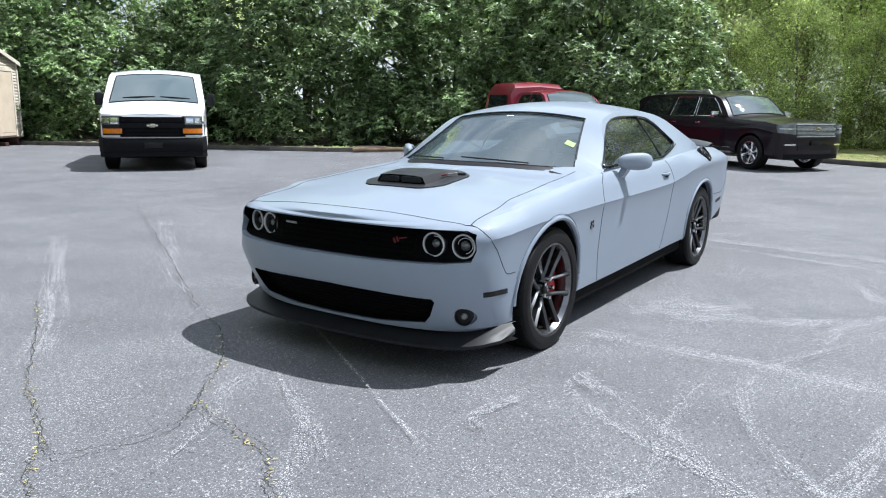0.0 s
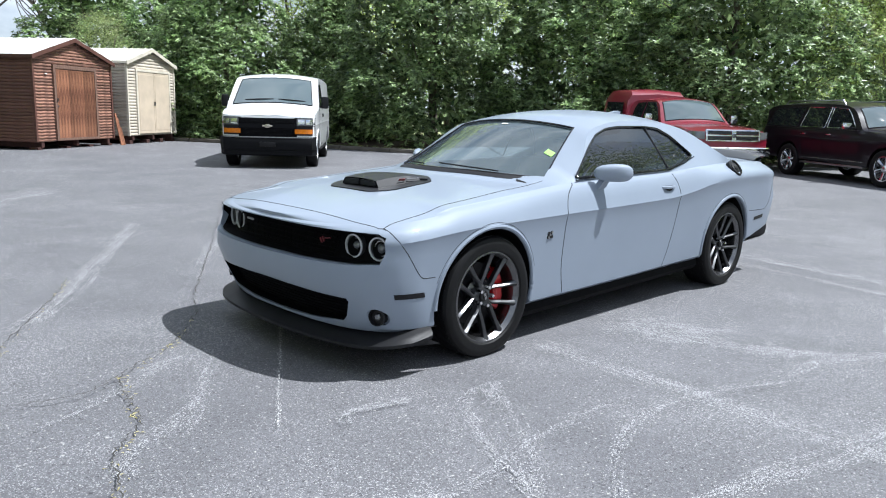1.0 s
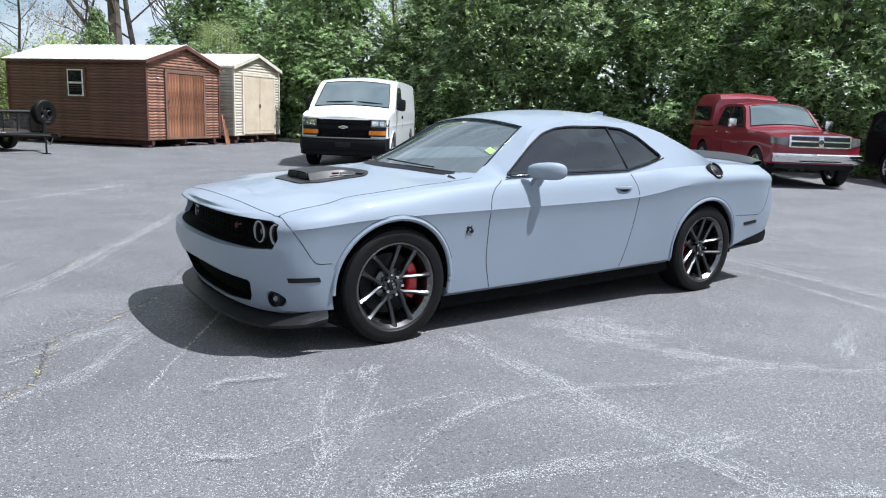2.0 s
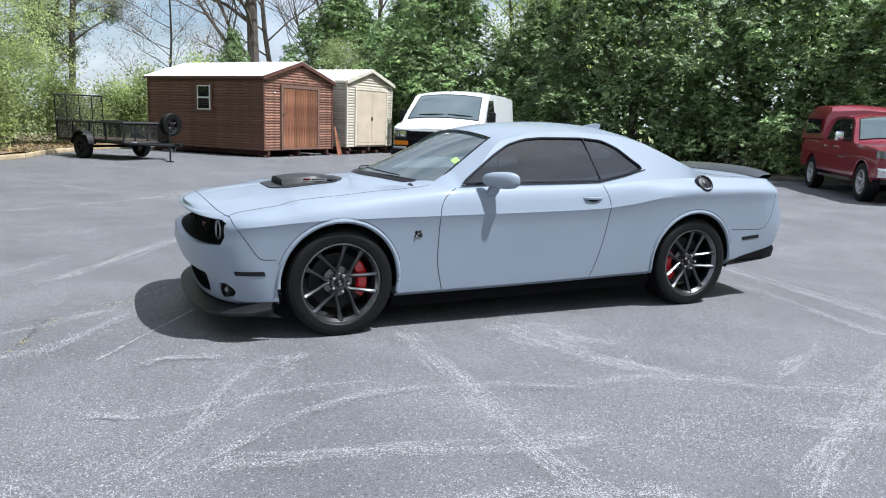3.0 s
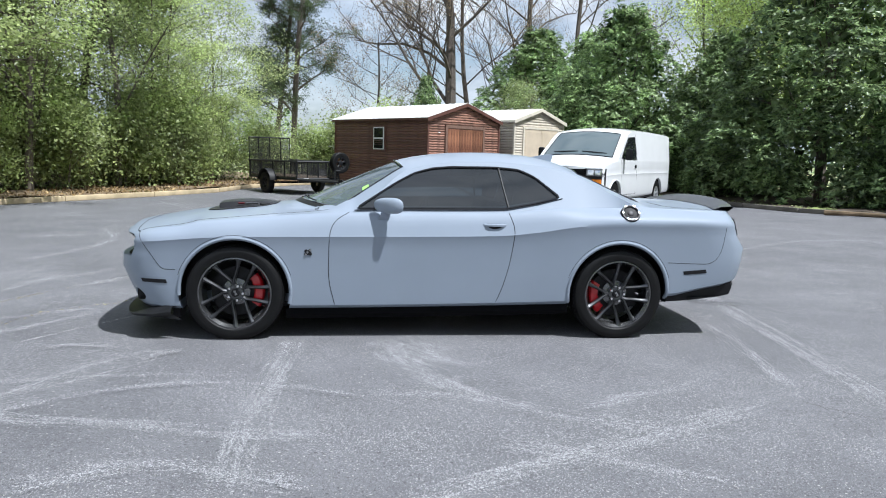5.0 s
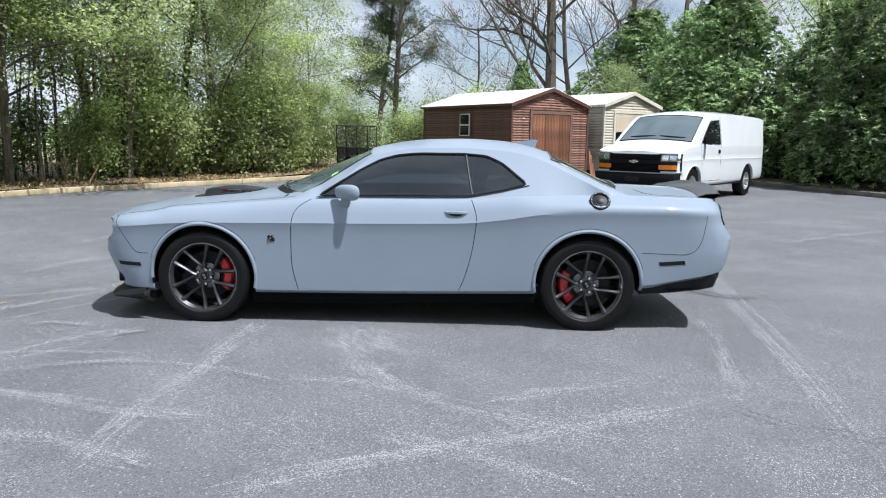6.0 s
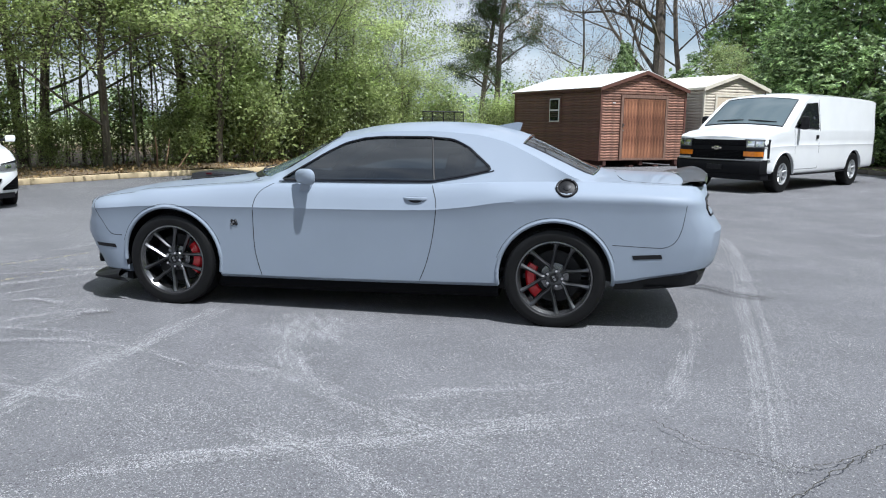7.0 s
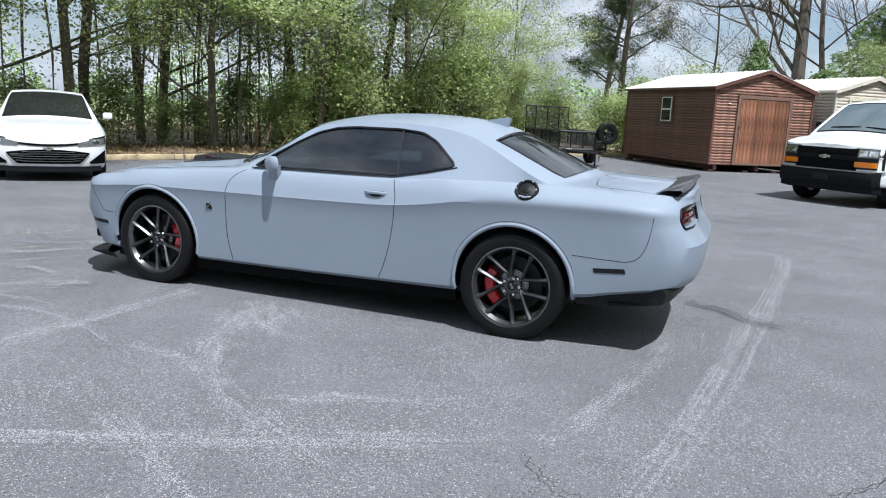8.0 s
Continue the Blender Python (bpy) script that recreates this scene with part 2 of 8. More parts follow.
def lathe(bm, profile, n=40, axis="y", at=(0, 0, 0), closed=False, caps=True):
    """Turns a profile of (radius, along) round an axis."""
    rings = []
    for r, a in profile:
        ring = []
        for k in range(n):
            c, s = math.cos(2 * math.pi * k / n) * r, math.sin(2 * math.pi * k / n) * r
            p = {"y": (c, a, s), "x": (a, c, s), "z": (c, s, a)}[axis]
            ring.append(bm.verts.new(Vector(p) + Vector(at)))
        rings.append(ring)
    for i in range(len(rings) if closed else len(rings) - 1):
        a, b = rings[i], rings[(i + 1) % len(rings)]
        for k in range(n):
            bm.faces.new((a[k], a[(k + 1) % n], b[(k + 1) % n], b[k]))
    if not closed and caps:
        for ring, (r, _) in ((rings[0], profile[0]), (rings[-1], profile[-1])):
            bm.faces.new(ring)
    return bm


def prism(bm, poly, lo, hi, axis="y"):
    """A polygon pulled along an axis. The polygon's pairs are (x, z) for y, (y, z) for x, (x, y) for z."""
    def p(a, b, c):
        return {"y": (a, c, b), "x": (c, a, b), "z": (a, b, c)}[axis]
    one = [bm.verts.new(p(a, b, lo)) for a, b in poly]
    two = [bm.verts.new(p(a, b, hi)) for a, b in poly]
    bm.faces.new(one)
    bm.faces.new(two[::-1])
    k = len(poly)
    for i in range(k):
        bm.faces.new((one[i], two[i], two[(i + 1) % k], one[(i + 1) % k]))
    return bm


def sheet(bm, grid, thick=None, shift=(0, 0, 0)):
    """A grid of points as a surface; thick: a vector by which a second, closing layer lies off it."""
    s = Vector(shift)
    a = [[bm.verts.new(Vector(p) + s) for p in row] for row in grid]
    layers = [a]
    if thick is not None:
        t = Vector(thick)
        layers.append([[bm.verts.new(Vector(p) + s + t) for p in row] for row in grid])
    for L in layers:
        for i in range(len(L) - 1):
            for j in range(len(L[0]) - 1):
                bm.faces.new((L[i][j], L[i + 1][j], L[i + 1][j + 1], L[i][j + 1]))
    if thick is not None:
        b = layers[1]
        edge = [(0, j) for j in range(len(a[0]))] + [(i, len(a[0]) - 1) for i in range(1, len(a))] + [(len(a) - 1, j) for j in range(len(a[0]) - 2, -1, -1)] + [(i, 0) for i in range(len(a) - 2, 0, -1)]
        for q in range(len(edge)):
            i, j = edge[q]
            k, l = edge[(q + 1) % len(edge)]
            bm.faces.new((a[i][j], a[k][l], b[k][l], b[i][j]))
    return bm


def carve(bm, *cutters):
    """The solid bm less the cutters, one after the other, as a bmesh."""
    def ob_of(b):
        bmesh.ops.recalc_face_normals(b, faces=b.faces)
        me = bpy.data.meshes.new("solid")
        b.to_mesh(me)
        b.free()
        return new("solid", me)
    for c in cutters:
        base, tool = ob_of(bm), ob_of(c)
        md = base.modifiers.new("cut", "BOOLEAN")
        md.object, md.operation, md.solver = tool, "DIFFERENCE", "EXACT"
        bpy.context.view_layer.update()
        seen = base.evaluated_get(bpy.context.evaluated_depsgraph_get())
        bm = bmesh.new()
        bm.from_mesh(seen.to_mesh())
        seen.to_mesh_clear()
        for o in (base, tool):
            me = o.data
            bpy.data.objects.remove(o)
            bpy.data.meshes.remove(me)
    return bm


class Shell:
    """A car's skin from its lines: the top along the middle, shoulder, crease, width, bottom, the outlines of nose and tail."""

    def __init__(self, top, shoulder, crease, width, bottom, nose, tail, depth=0.38, power=2.7, belt=0.845, lean=0.67, bow=None, drop=None, step=0.03, soft=0.075, tuck=0.09, under=0.014, ledge=0.985, tail_power=None):
        self.top, self.shoulder, self.crease, self.width, self.bottom, self.nose, self.tail = top, shoulder, crease, width, bottom, nose, tail
        self.depth, self.power, self.belt, self.lean, self.step, self.soft, self.tuck, self.under = depth, power, belt, lean, step, soft, tuck, under
        self.ledge, self.tail_power = ledge, tail_power or power
        self.bow = bow or (lambda x: 0.0)
        self.drop = drop or (lambda x: 0.04)
        self.x0, self.x1 = nose(0.6), tail(0.6)

    def levels(self, x):
        zb, zc, zs = self.bottom(x), self.crease(x), self.shoulder(x)
        q = zc - zb
        soft = self.soft(x) if callable(self.soft) else self.soft
        k = min(1.0, max(0.0, (soft - 0.075) / 0.04))
        return [(zb, self.tuck), (zb + 0.05 * q, max(self.tuck * 0.55, self.under)), (zb + 0.14 * q, max(self.tuck * 0.25, self.under * 0.92)), (zb + 0.35 * q, self.under * 0.74), (zb + 0.6 * q, self.under * 0.50), (zb + 0.82 * q, self.under * 0.24 + 0.003), (zc - 0.018, 0.005), (zc, 0.0), (zc + 0.02, 0.007 - 0.0045 * k),
                (zc + 0.35 * (zs - zc) + 0.01, soft * (0.27 - 0.12 * k)), (zc + 0.65 * (zs - zc), soft * (0.48 - 0.06 * k)), (zc + 0.86 * (zs - zc), soft * 0.74), (zs, soft)]

    def side(self, x, z):
        """Half the width at x and the height z, on the side or the cabin."""
        lv = self.levels(x)
        zs = [a for a, _ in lv]
        if z <= zs[-1]:
            return self.width(x) - float(np.interp(z, zs, [b for _, b in lv]))
        return self.belt - self.lean * max(0.0, z - self.shoulder(x) - 0.012)

    def over(self, x, y):
        """The top's height at x, y."""
        return self.top(x - self.bow(x) * y * y) - self.drop(x) * (y / 0.65) ** 2

    def rail(self, x):
        zb = self.shoulder(x) + 0.012
        y = 0.7
        z = zb
        for _ in range(25):
            z = self.over(x, y)
            y = 0.5 * y + 0.5 * (self.belt - self.lean * max(0.0, z - zb))
        return (y, z) if z > zb else (min(self.belt, 0.99 * self.belt), zb)

    def face(self, y, z, end=0):
        """x of the nose (end 0) or the tail (end 1) at y, z."""
        p = min(abs(y) / (self.width(self.x0 + self.depth if not end else self.x1 - self.depth) - 0.01), 1.0)
        n = self.tail_power if end else self.power
        off = self.depth * (1 - (1 - p ** n) ** (1 / n))
        return self.nose(z) + off if not end else self.tail(z) - off

    def crown(self, x, y, yb, zs):
        """How far the nose's top has risen over its shoulder at y."""
        u = min(1.0, max(0.0, (1 - abs(y) / max(yb, 1e-3)) / 0.55))
        return (self.over(x, y) - zs) * u * (2 - u)

    def build(self):
        bm = bmesh.new()
        D = self.depth
        rows = []
        for k in range(13):
            p = math.sin(k / 12 * math.pi / 2)
            rows.append((self.x0 + D * (1 - (1 - p ** self.power) ** (1 / self.power)), p))
        mid = int((self.x1 - self.x0 - 2 * D) / self.step)
        for k in range(1, mid):
            rows.append((self.x0 + D + (self.x1 - self.x0 - 2 * D) * k / mid, 1.0))
        for k in range(13):
            p = math.cos(k / 12 * math.pi / 2)
            rows.append((self.x1 - D * (1 - (1 - p ** self.tail_power) ** (1 / self.tail_power)), p))
        grid = []
        for X, p in rows:
            fb = min(max((self.x0 + D + 0.35 - X) / 0.35, 0.0), 1.0)
            rb = min(max((X - self.x1 + D + 0.35) / 0.35, 0.0), 1.0)
            fb, rb = fb * fb * (3 - 2 * fb), rb * rb * (3 - 2 * rb)
            half = []
            w = self.width(X)
            for z, inset in self.levels(X):
                x = X + (self.nose(z) - self.x0) * fb + (self.tail(z) - self.x1) * rb
                half.append((x, p * (w - inset), z))
            x, ys, zs = half[-1]
            zs_ = zs
            yr, zr = self.rail(x)
            zb = self.shoulder(x) + 0.012
            yb = min(self.belt, ys * self.ledge)
            yr = min(yr, yb * 0.99)
            if p < 1:
                yr = min(yr, yb * 0.97)
            zr = max(zr, zb)
            half.append((x, yb, zs_ + 0.006 * (1 - fb)))
            for k in range(1, 9):
                u = k / 8
                half.append((x, yb + (yr - yb) * u, zs_ + 0.006 * (1 - fb) + (zr - zs_ - 0.006 * (1 - fb)) * u * (1 - fb) + self.crown(x, yb + (yr - yb) * u, yb, zs_) * fb))
            for k in range(1, 15):
                u = k / 14
                y = yr * (1 - u) if u < 1 else 0.0
                z = self.over(x, y)
                edge = self.over(x, yr)
                half.append((x, y, (z + (zr - edge) * max(0.0, 1 - u * 3)) * (1 - fb) + (zs_ + self.crown(x, y, yb, zs_)) * fb))
            grid.append(half)
        left = [[bm.verts.new((x, -y, z)) for x, y, z in h] for h in grid]
        right = [[bm.verts.new((x, y, z)) for x, y, z in h[:-1]] + [L[-1]] for h, L in zip(grid, left)]
        n = len(grid[0])
        for i in range(len(grid) - 1):
            for j in range(n - 1):
                bm.faces.new((left[i][j], left[i][j + 1], left[i + 1][j + 1], left[i + 1][j]))
                bm.faces.new((right[i][j], right[i + 1][j], right[i + 1][j + 1], right[i][j + 1]))
            bm.faces.new((left[i][0], left[i + 1][0], right[i + 1][0], right[i][0]))
        bmesh.ops.remove_doubles(bm, verts=bm.verts, dist=1e-4)
        bmesh.ops.dissolve_degenerate(bm, edges=bm.edges, dist=1e-5)
        return bm

    def on_side(self, x, z, sign=-1, off=0.0):
        return Vector((x, sign * (self.side(x, z) + off), z))


def liner(x, z, r, y0, y1, lo=-0.18):
    """The inside of a wheel arch: its upper arc and its back wall."""
    b = bmesh.new()
    arc = np.linspace(lo, math.pi - lo, 36)
    sheet(b, [[(x + r * math.cos(a), y0, z + r * math.sin(a)), (x + r * math.cos(a), y1, z + r * math.sin(a)), (x + 0.3 * r * math.cos(a), y1, z + 0.3 * r * math.sin(a))] for a in arc])
    return b


def disc_cutter(x, z, r, y0, y1, n=48, squash=1.0):
    return prism(bmesh.new(), [(x + r * math.cos(2 * math.pi * k / n), z + r * squash * math.sin(2 * math.pi * k / n)) for k in range(n)], y0, y1, "y")


def joined(*bms):
    out = bmesh.new()
    for b in bms:
        me = bpy.data.meshes.new("tmp")
        b.to_mesh(me)
        b.free()
        out.from_mesh(me)
        bpy.data.meshes.remove(me)
    return out


def rounded(poly, r, steps=4):
    """A polygon with its corners rounded."""
    out = []
    k = len(poly)
    for i in range(k):
        p, a, b = Vector(poly[i]), Vector(poly[i - 1]), Vector(poly[(i + 1) % k])
        d1, d2 = (a - p), (b - p)
        q = min(r, 0.45 * d1.length, 0.45 * d2.length)
        s, e = p + d1.normalized() * q, p + d2.normalized() * q
        for j in range(steps + 1):
            t = j / steps
            out.append(tuple((1 - t) ** 2 * s + 2 * t * (1 - t) * p + t * t * e))
    return out


def resample(pts, step):
    out = []
    for a, b in zip(pts, pts[1:]):
        a, b = Vector(a), Vector(b)
        k = max(1, int((b - a).length / step))
        out += [a.lerp(b, i / k) for i in range(k)]
    return out + [Vector(pts[-1])]

# ---- the grey coupe ----
coupe = Shell(
    top=spline(-0.90, 0.772, -0.82, 0.793, -0.70, 0.816, -0.45, 0.862, -0.1, 0.908, 0.3, 0.950, 0.38, 0.962, 0.45, 0.988, 0.60, 1.052, 0.80, 1.140, 1.0, 1.228, 1.2, 1.308, 1.32, 1.342, 1.5, 1.376, 1.75, 1.4, 2.0, 1.407, 2.3, 1.395, 2.55, 1.352, 2.75, 1.285, 3.0, 1.172, 3.2, 1.082, 3.34, 1.036, 3.55, 1.028, 3.85, 1.018, 4.02, 1.0, 4.12, 0.975),
    shoulder=spline(-0.90, 0.772, -0.7, 0.795, -0.3, 0.838, 0.0, 0.862, 0.5, 0.905, 0.9, 0.932, 1.5, 0.945, 2.0, 0.955, 2.5, 0.985, 3.0, 0.998, 3.5, 0.988, 3.9, 0.968, 4.12, 0.948),
    crease=spline(-0.9, 0.69, -0.6, 0.712, 0.0, 0.752, 0.75, 0.762, 2.0, 0.785, 2.3, 0.815, 2.6, 0.862, 3.0, 0.885, 3.6, 0.888, 4.1, 0.87),
    width=spline(-0.9, 0.905, -0.45, 0.925, 0.0, 0.942, 0.7, 0.928, 1.5, 0.928, 2.2, 0.934, 2.6, 0.950, 3.0, 0.957, 3.5, 0.945, 3.9, 0.925, 4.1, 0.91),
    bottom=spline(-0.9, 0.215, -0.4, 0.208, 0.5, 0.212, 2.4, 0.246, 3.4, 0.315, 4.1, 0.44),
    nose=spline(0.2, -0.765, 0.30, -0.808, 0.42, -0.862, 0.50, -0.890, 0.555, -0.898, 0.59, -0.892, 0.64, -0.866, 0.72, -0.853, 0.755, -0.85, 0.772, -0.832, 0.79, -0.785, 0.9, -0.755),
    tail=spline(0.3, 3.97, 0.4, 4.05, 0.55, 4.10, 0.68, 4.112, 0.75, 4.09, 0.80, 4.04, 0.88, 4.015, 0.95, 4.0, 1.0, 3.985),
    bow=spline(-0.9, 0.0, 0.10, 0.0, 0.28, 0.06, 0.42, 0.45, 0.55, 0.63, 0.8, 0.64, 1.1, 0.52, 1.35, 0.22, 1.6, 0.0, 2.4, 0.0, 2.8, -0.1, 3.3, -0.18, 3.8, 0.0),
    under=0.048,
    tail_power=3.7,
    soft=spline(-0.9, 0.075, 2.4, 0.075, 2.75, 0.105, 3.1, 0.125, 3.6, 0.115, 4.1, 0.085),
    drop=spline(-0.9, 0.01, -0.5, 0.02, 0.3, 0.03, 0.75, 0.03, 1.2, 0.035, 1.5, 0.075, 2.2, 0.085, 2.6, 0.075, 3.2, 0.03, 4.1, 0.015),
)
car = thing("sports_coupe", "light grey two-door muscle coupe with dark wheels parked on asphalt", "car", pose(0, 0, 0.015))

SIDE_GLASS = [(0.915, 0.968), (1.08, 1.075), (1.22, 1.163), (1.36, 1.237), (1.50, 1.275), (1.65, 1.289), (2.0, 1.292), (2.18, 1.278), (2.30, 1.225), (2.485, 1.075), (2.30, 1.03), (2.06, 0.985), (1.5, 0.978)]


def pane(half_base, half_top, x_base, x_top, bow_base, bow_top, n=18, k=14, down=0.0):
    """A grid on the coupe's top between two bowed edges."""
    grid = []
    for i in range(k + 1):
        v = i / k
        row = []
        for j in range(n + 1):
            u = 2 * j / n - 1
            y = u * (half_base + (half_top - half_base) * v)
            xa, xb = x_base + bow_base * y * y, x_top + bow_top * y * y
            x = xa + (xb - xa) * v
            row.append((x, y, coupe.over(x, y) - down))
        grid.append(row)
    return grid


def cut_pane(grid, n, up=0.07, deep=0.10):
    return sheet(bmesh.new(), grid, thick=Vector(n) * -(up + deep), shift=Vector(n) * up)


WS = dict(half_base=0.690, half_top=0.525, x_base=0.465, x_top=1.235, bow_base=0.64, bow_top=0.14)
RW = dict(half_base=0.60, half_top=0.545, x_base=3.24, x_top=2.70, bow_base=-0.16, bow_top=-0.06)
HUB_Z, FRONT_X, REAR_X = 0.332, 0.035, 2.95
arches = joined(*[disc_cutter(x, 0.342, 0.408, *((-1.3, -0.58) if s < 0 else (0.58, 1.3)), squash=1.0) for x in (FRONT_X, REAR_X) for s in (-1, 1)])
cabin_rows = []
for k in range(34):
    x = 0.60 + 2.3 * k / 33
    yr, zr = coupe.rail(x)
    zt = coupe.over(x, 0) - 0.05
    pts = [(0.66, 0.32), (0.68, 0.90), (max(yr - 0.12, 0.3), max(zr - 0.07, 0.93)), (0.3, max(coupe.over(x, 0.3) - 0.05, 0.94)), (0, max(zt, 0.945))]
    cabin_rows.append([(x, -y, z) for y, z in pts] + [(x, y, z) for y, z in pts[-2::-1]])
room = bmesh.new()
rv = [[room.verts.new(p) for p in r] for r in cabin_rows]
for i in range(len(rv) - 1):
    for j in range(len(rv[0])):
        j2 = (j + 1) % len(rv[0])
        room.faces.new((rv[i][j], rv[i + 1][j], rv[i + 1][j2], rv[i][j2]))
room.faces.new(rv[0])
room.faces.new(rv[-1][::-1])
windows = joined(prism(bmesh.new(), rounded(SIDE_GLASS, 0.03, 2), -1.2, 1.2, "y"))


def mouth(poly, deep, step=0.05):
    """A recess in the nose of a given outline (y, z), its back as bowed as the nose."""
    b = bmesh.new()
    front = [b.verts.new((-1.3, y, z)) for y, z in poly]
    back = [b.verts.new((coupe.face(y, z) + deep, y, z)) for y, z in poly]
    k = len(poly)
    for i in range(k):
        b.faces.new((front[i], front[(i + 1) % k], back[(i + 1) % k], back[i]))
    b.faces.new(front)
    bmesh.ops.triangulate(b, faces=[b.faces.new(back)])
    return b


GRILLE = [(-0.83, 0.60), (-0.845, 0.655), (-0.838, 0.735), (-0.80, 0.752), (-0.70, 0.755), (-0.35, 0.756), (0, 0.757), (0.35, 0.756), (0.70, 0.755), (0.80, 0.752), (0.838, 0.735), (0.845, 0.655), (0.83, 0.60), (0.70, 0.588), (0.35, 0.582), (0, 0.58), (-0.35, 0.582), (-0.70, 0.588)]
INTAKE = [(-0.575, 0.262), (-0.612, 0.30), (-0.655, 0.385), (-0.645, 0.402), (-0.3, 0.415), (0, 0.42), (0.3, 0.415), (0.645, 0.402), (0.655, 0.385), (0.612, 0.30), (0.575, 0.262), (0.3, 0.236), (0, 0.230), (-0.3, 0.236)]


def round_hole(y, z, r, n=20):
    return [(y + r * math.cos(2 * math.pi * k / n), z + r * math.sin(2 * math.pi * k / n)) for k in range(n)]


mouths = joined(mouth(GRILLE, 0.17), mouth(INTAKE, 0.09), mouth(round_hole(-0.772, 0.308, 0.046), 0.06), mouth(round_hole(0.772, 0.308, 0.046), 0.06))
tails = bmesh.new()
LAMP_UP = 0.042
TAIL_LAMP = [(y, z + LAMP_UP) for y, z in ((0.30, 0.775), (0.30, 0.865), (0.60, 0.875), (0.735, 0.865), (0.762, 0.81), (0.735, 0.765), (0.60, 0.765))]
for s in (-1, 1):
    poly = [(s * y, z) for y, z in TAIL_LAMP]
    front = [tails.verts.new((4.5, y, z)) for y, z in poly]
    back = [tails.verts.new((coupe.face(y, z, 1) - 0.05, y, z)) for y, z in poly]
    for i in range(len(poly)):
        tails.faces.new((front[i], front[(i + 1) % len(poly)], back[(i + 1) % len(poly)], back[i]))
    tails.faces.new(front)
    tails.faces.new(back)
shell = carve(coupe.build(), windows, cut_pane(pane(**WS), (-0.42, 0, 0.907)), cut_pane(pane(**RW), (0.42, 0, 0.907)), arches, mouths, tails, room)
body = part("body", shell, PAINT, car, "light grey glossy painted body", smooth=28)

# glass
part("windshield", sheet(bmesh.new(), pane(**{**WS, "half_base": 0.705, "half_top": 0.540, "x_base": 0.455, "x_top": 1.247}, down=0.012)), WINDSHIELD, car, "raked windshield reflecting the sky").visible_shadow = False
part("rear_window", sheet(bmesh.new(), pane(**{**RW, "half_base": 0.615, "half_top": 0.56, "x_base": 3.252, "x_top": 2.688}, down=0.012)), DARKGLASS, car, "dark tinted rear window").visible_shadow = False


def rim_of(grid):
    return grid[0] + [r[-1] for r in grid[1:]] + grid[-1][-2::-1] + [r[0] for r in grid[-2:0:-1]]


for grid, name in ((pane(**WS, down=-0.001), "windshield_seal"), (pane(**RW, down=-0.001), "rear_window_seal")):
    part(name, tube(bmesh.new(), rim_of(grid), 0.007, 5, closed=True), GLOSSBLACK, car)
for s in (-1, 1):
    door_poly = [(0.915, 0.968), (1.08, 1.075), (1.22, 1.163), (1.36, 1.237), (1.50, 1.275), (1.65, 1.289), (2.02, 1.292), (2.075, 0.985), (1.5, 0.978)]
    rear_poly = [(2.02, 1.292), (2.18, 1.278), (2.30, 1.225), (2.485, 1.075), (2.30, 1.03), (2.075, 0.985)]
    for poly, name in ((door_poly, "door_window"), (rear_poly, "quarter_window")):
        b = bmesh.new()
        b.faces.new([b.verts.new((x, s * (coupe.side(x, z) - 0.012), z)) for x, z in poly])
        bmesh.ops.triangulate(b, faces=b.faces)
        bmesh.ops.subdivide_edges(b, edges=b.edges, cuts=5, use_grid_fill=True)
        for v in b.verts:
            v.co.y += s * 0.010 * math.sin(math.pi * (v.co.x - 0.9) / 1.6) * math.sin(math.pi * min(1.0, max(0.0, (v.co.z - 0.96) / 0.34)))
        part(name, b, TINTED, car, "dark tinted side glass", smooth=60).visible_shadow = False
    outline = [coupe.on_side(x, z, s, -0.002) for x, z in rounded(SIDE_GLASS, 0.03, 2)]
    part("window_trim", tube(bmesh.new(), outline, 0.009, 6, closed=True), GLOSSBLACK, car, "black window surround")
    part("window_divider", tube(bmesh.new(), [coupe.on_side(2.02, 1.29, s, -0.006), coupe.on_side(2.045, 1.14, s, -0.006), coupe.on_side(2.075, 0.985, s, -0.006)], 0.008, 6), BLACK, car)
    part("belt_moulding", tube(bmesh.new(), [coupe.on_side(x, z, s, 0.002) for x, z in ((0.90, 0.955), (1.2, 0.966), (1.6, 0.97), (2.06, 0.977), (2.3, 1.02), (2.5, 1.068))], 0.0045, 6), GLOSSBLACK, car, "thin black belt moulding")


def seam(name, pts, r=0.0028, parent=car, step=0.05):
    return part(name, tube(bmesh.new(), pts, r, 6), GAP, parent)


def skin(x, z, s, off=0.0):
    """The point of the body's skin seen from its side."""
    ok, p, _, _ = body.ray_cast((x, s * 2.0, z), (0, -s, 0))
    return Vector((x, p.y + s * off, z)) if ok and abs(p.y) > 0.6 else coupe.on_side(x, z, s, off)


def side_line(pts, s, off=-0.0016, step=0.04):
    return [skin(p.x, p.y, s, off) for p in resample([Vector((x, z)) for x, z in pts], step)]


bpy.context.view_layer.update()


def smooth_line(pts, steps=6):
    """A Catmull-Rom run through the points."""
    P = [Vector(p) for p in pts]
    P = [P[0] * 2 - P[1]] + P + [P[-1] * 2 - P[-2]]
    out = []
    for i in range(1, len(P) - 2):
        for k in range(steps):
            t = k / steps
            a, b, c, d = P[i - 1:i + 3]
            out.append(0.5 * ((2 * b) + (c - a) * t + (2 * a - 5 * b + 4 * c - d) * t * t + (3 * b - a - 3 * c + d) * t ** 3))
    return out + [P[-2]]


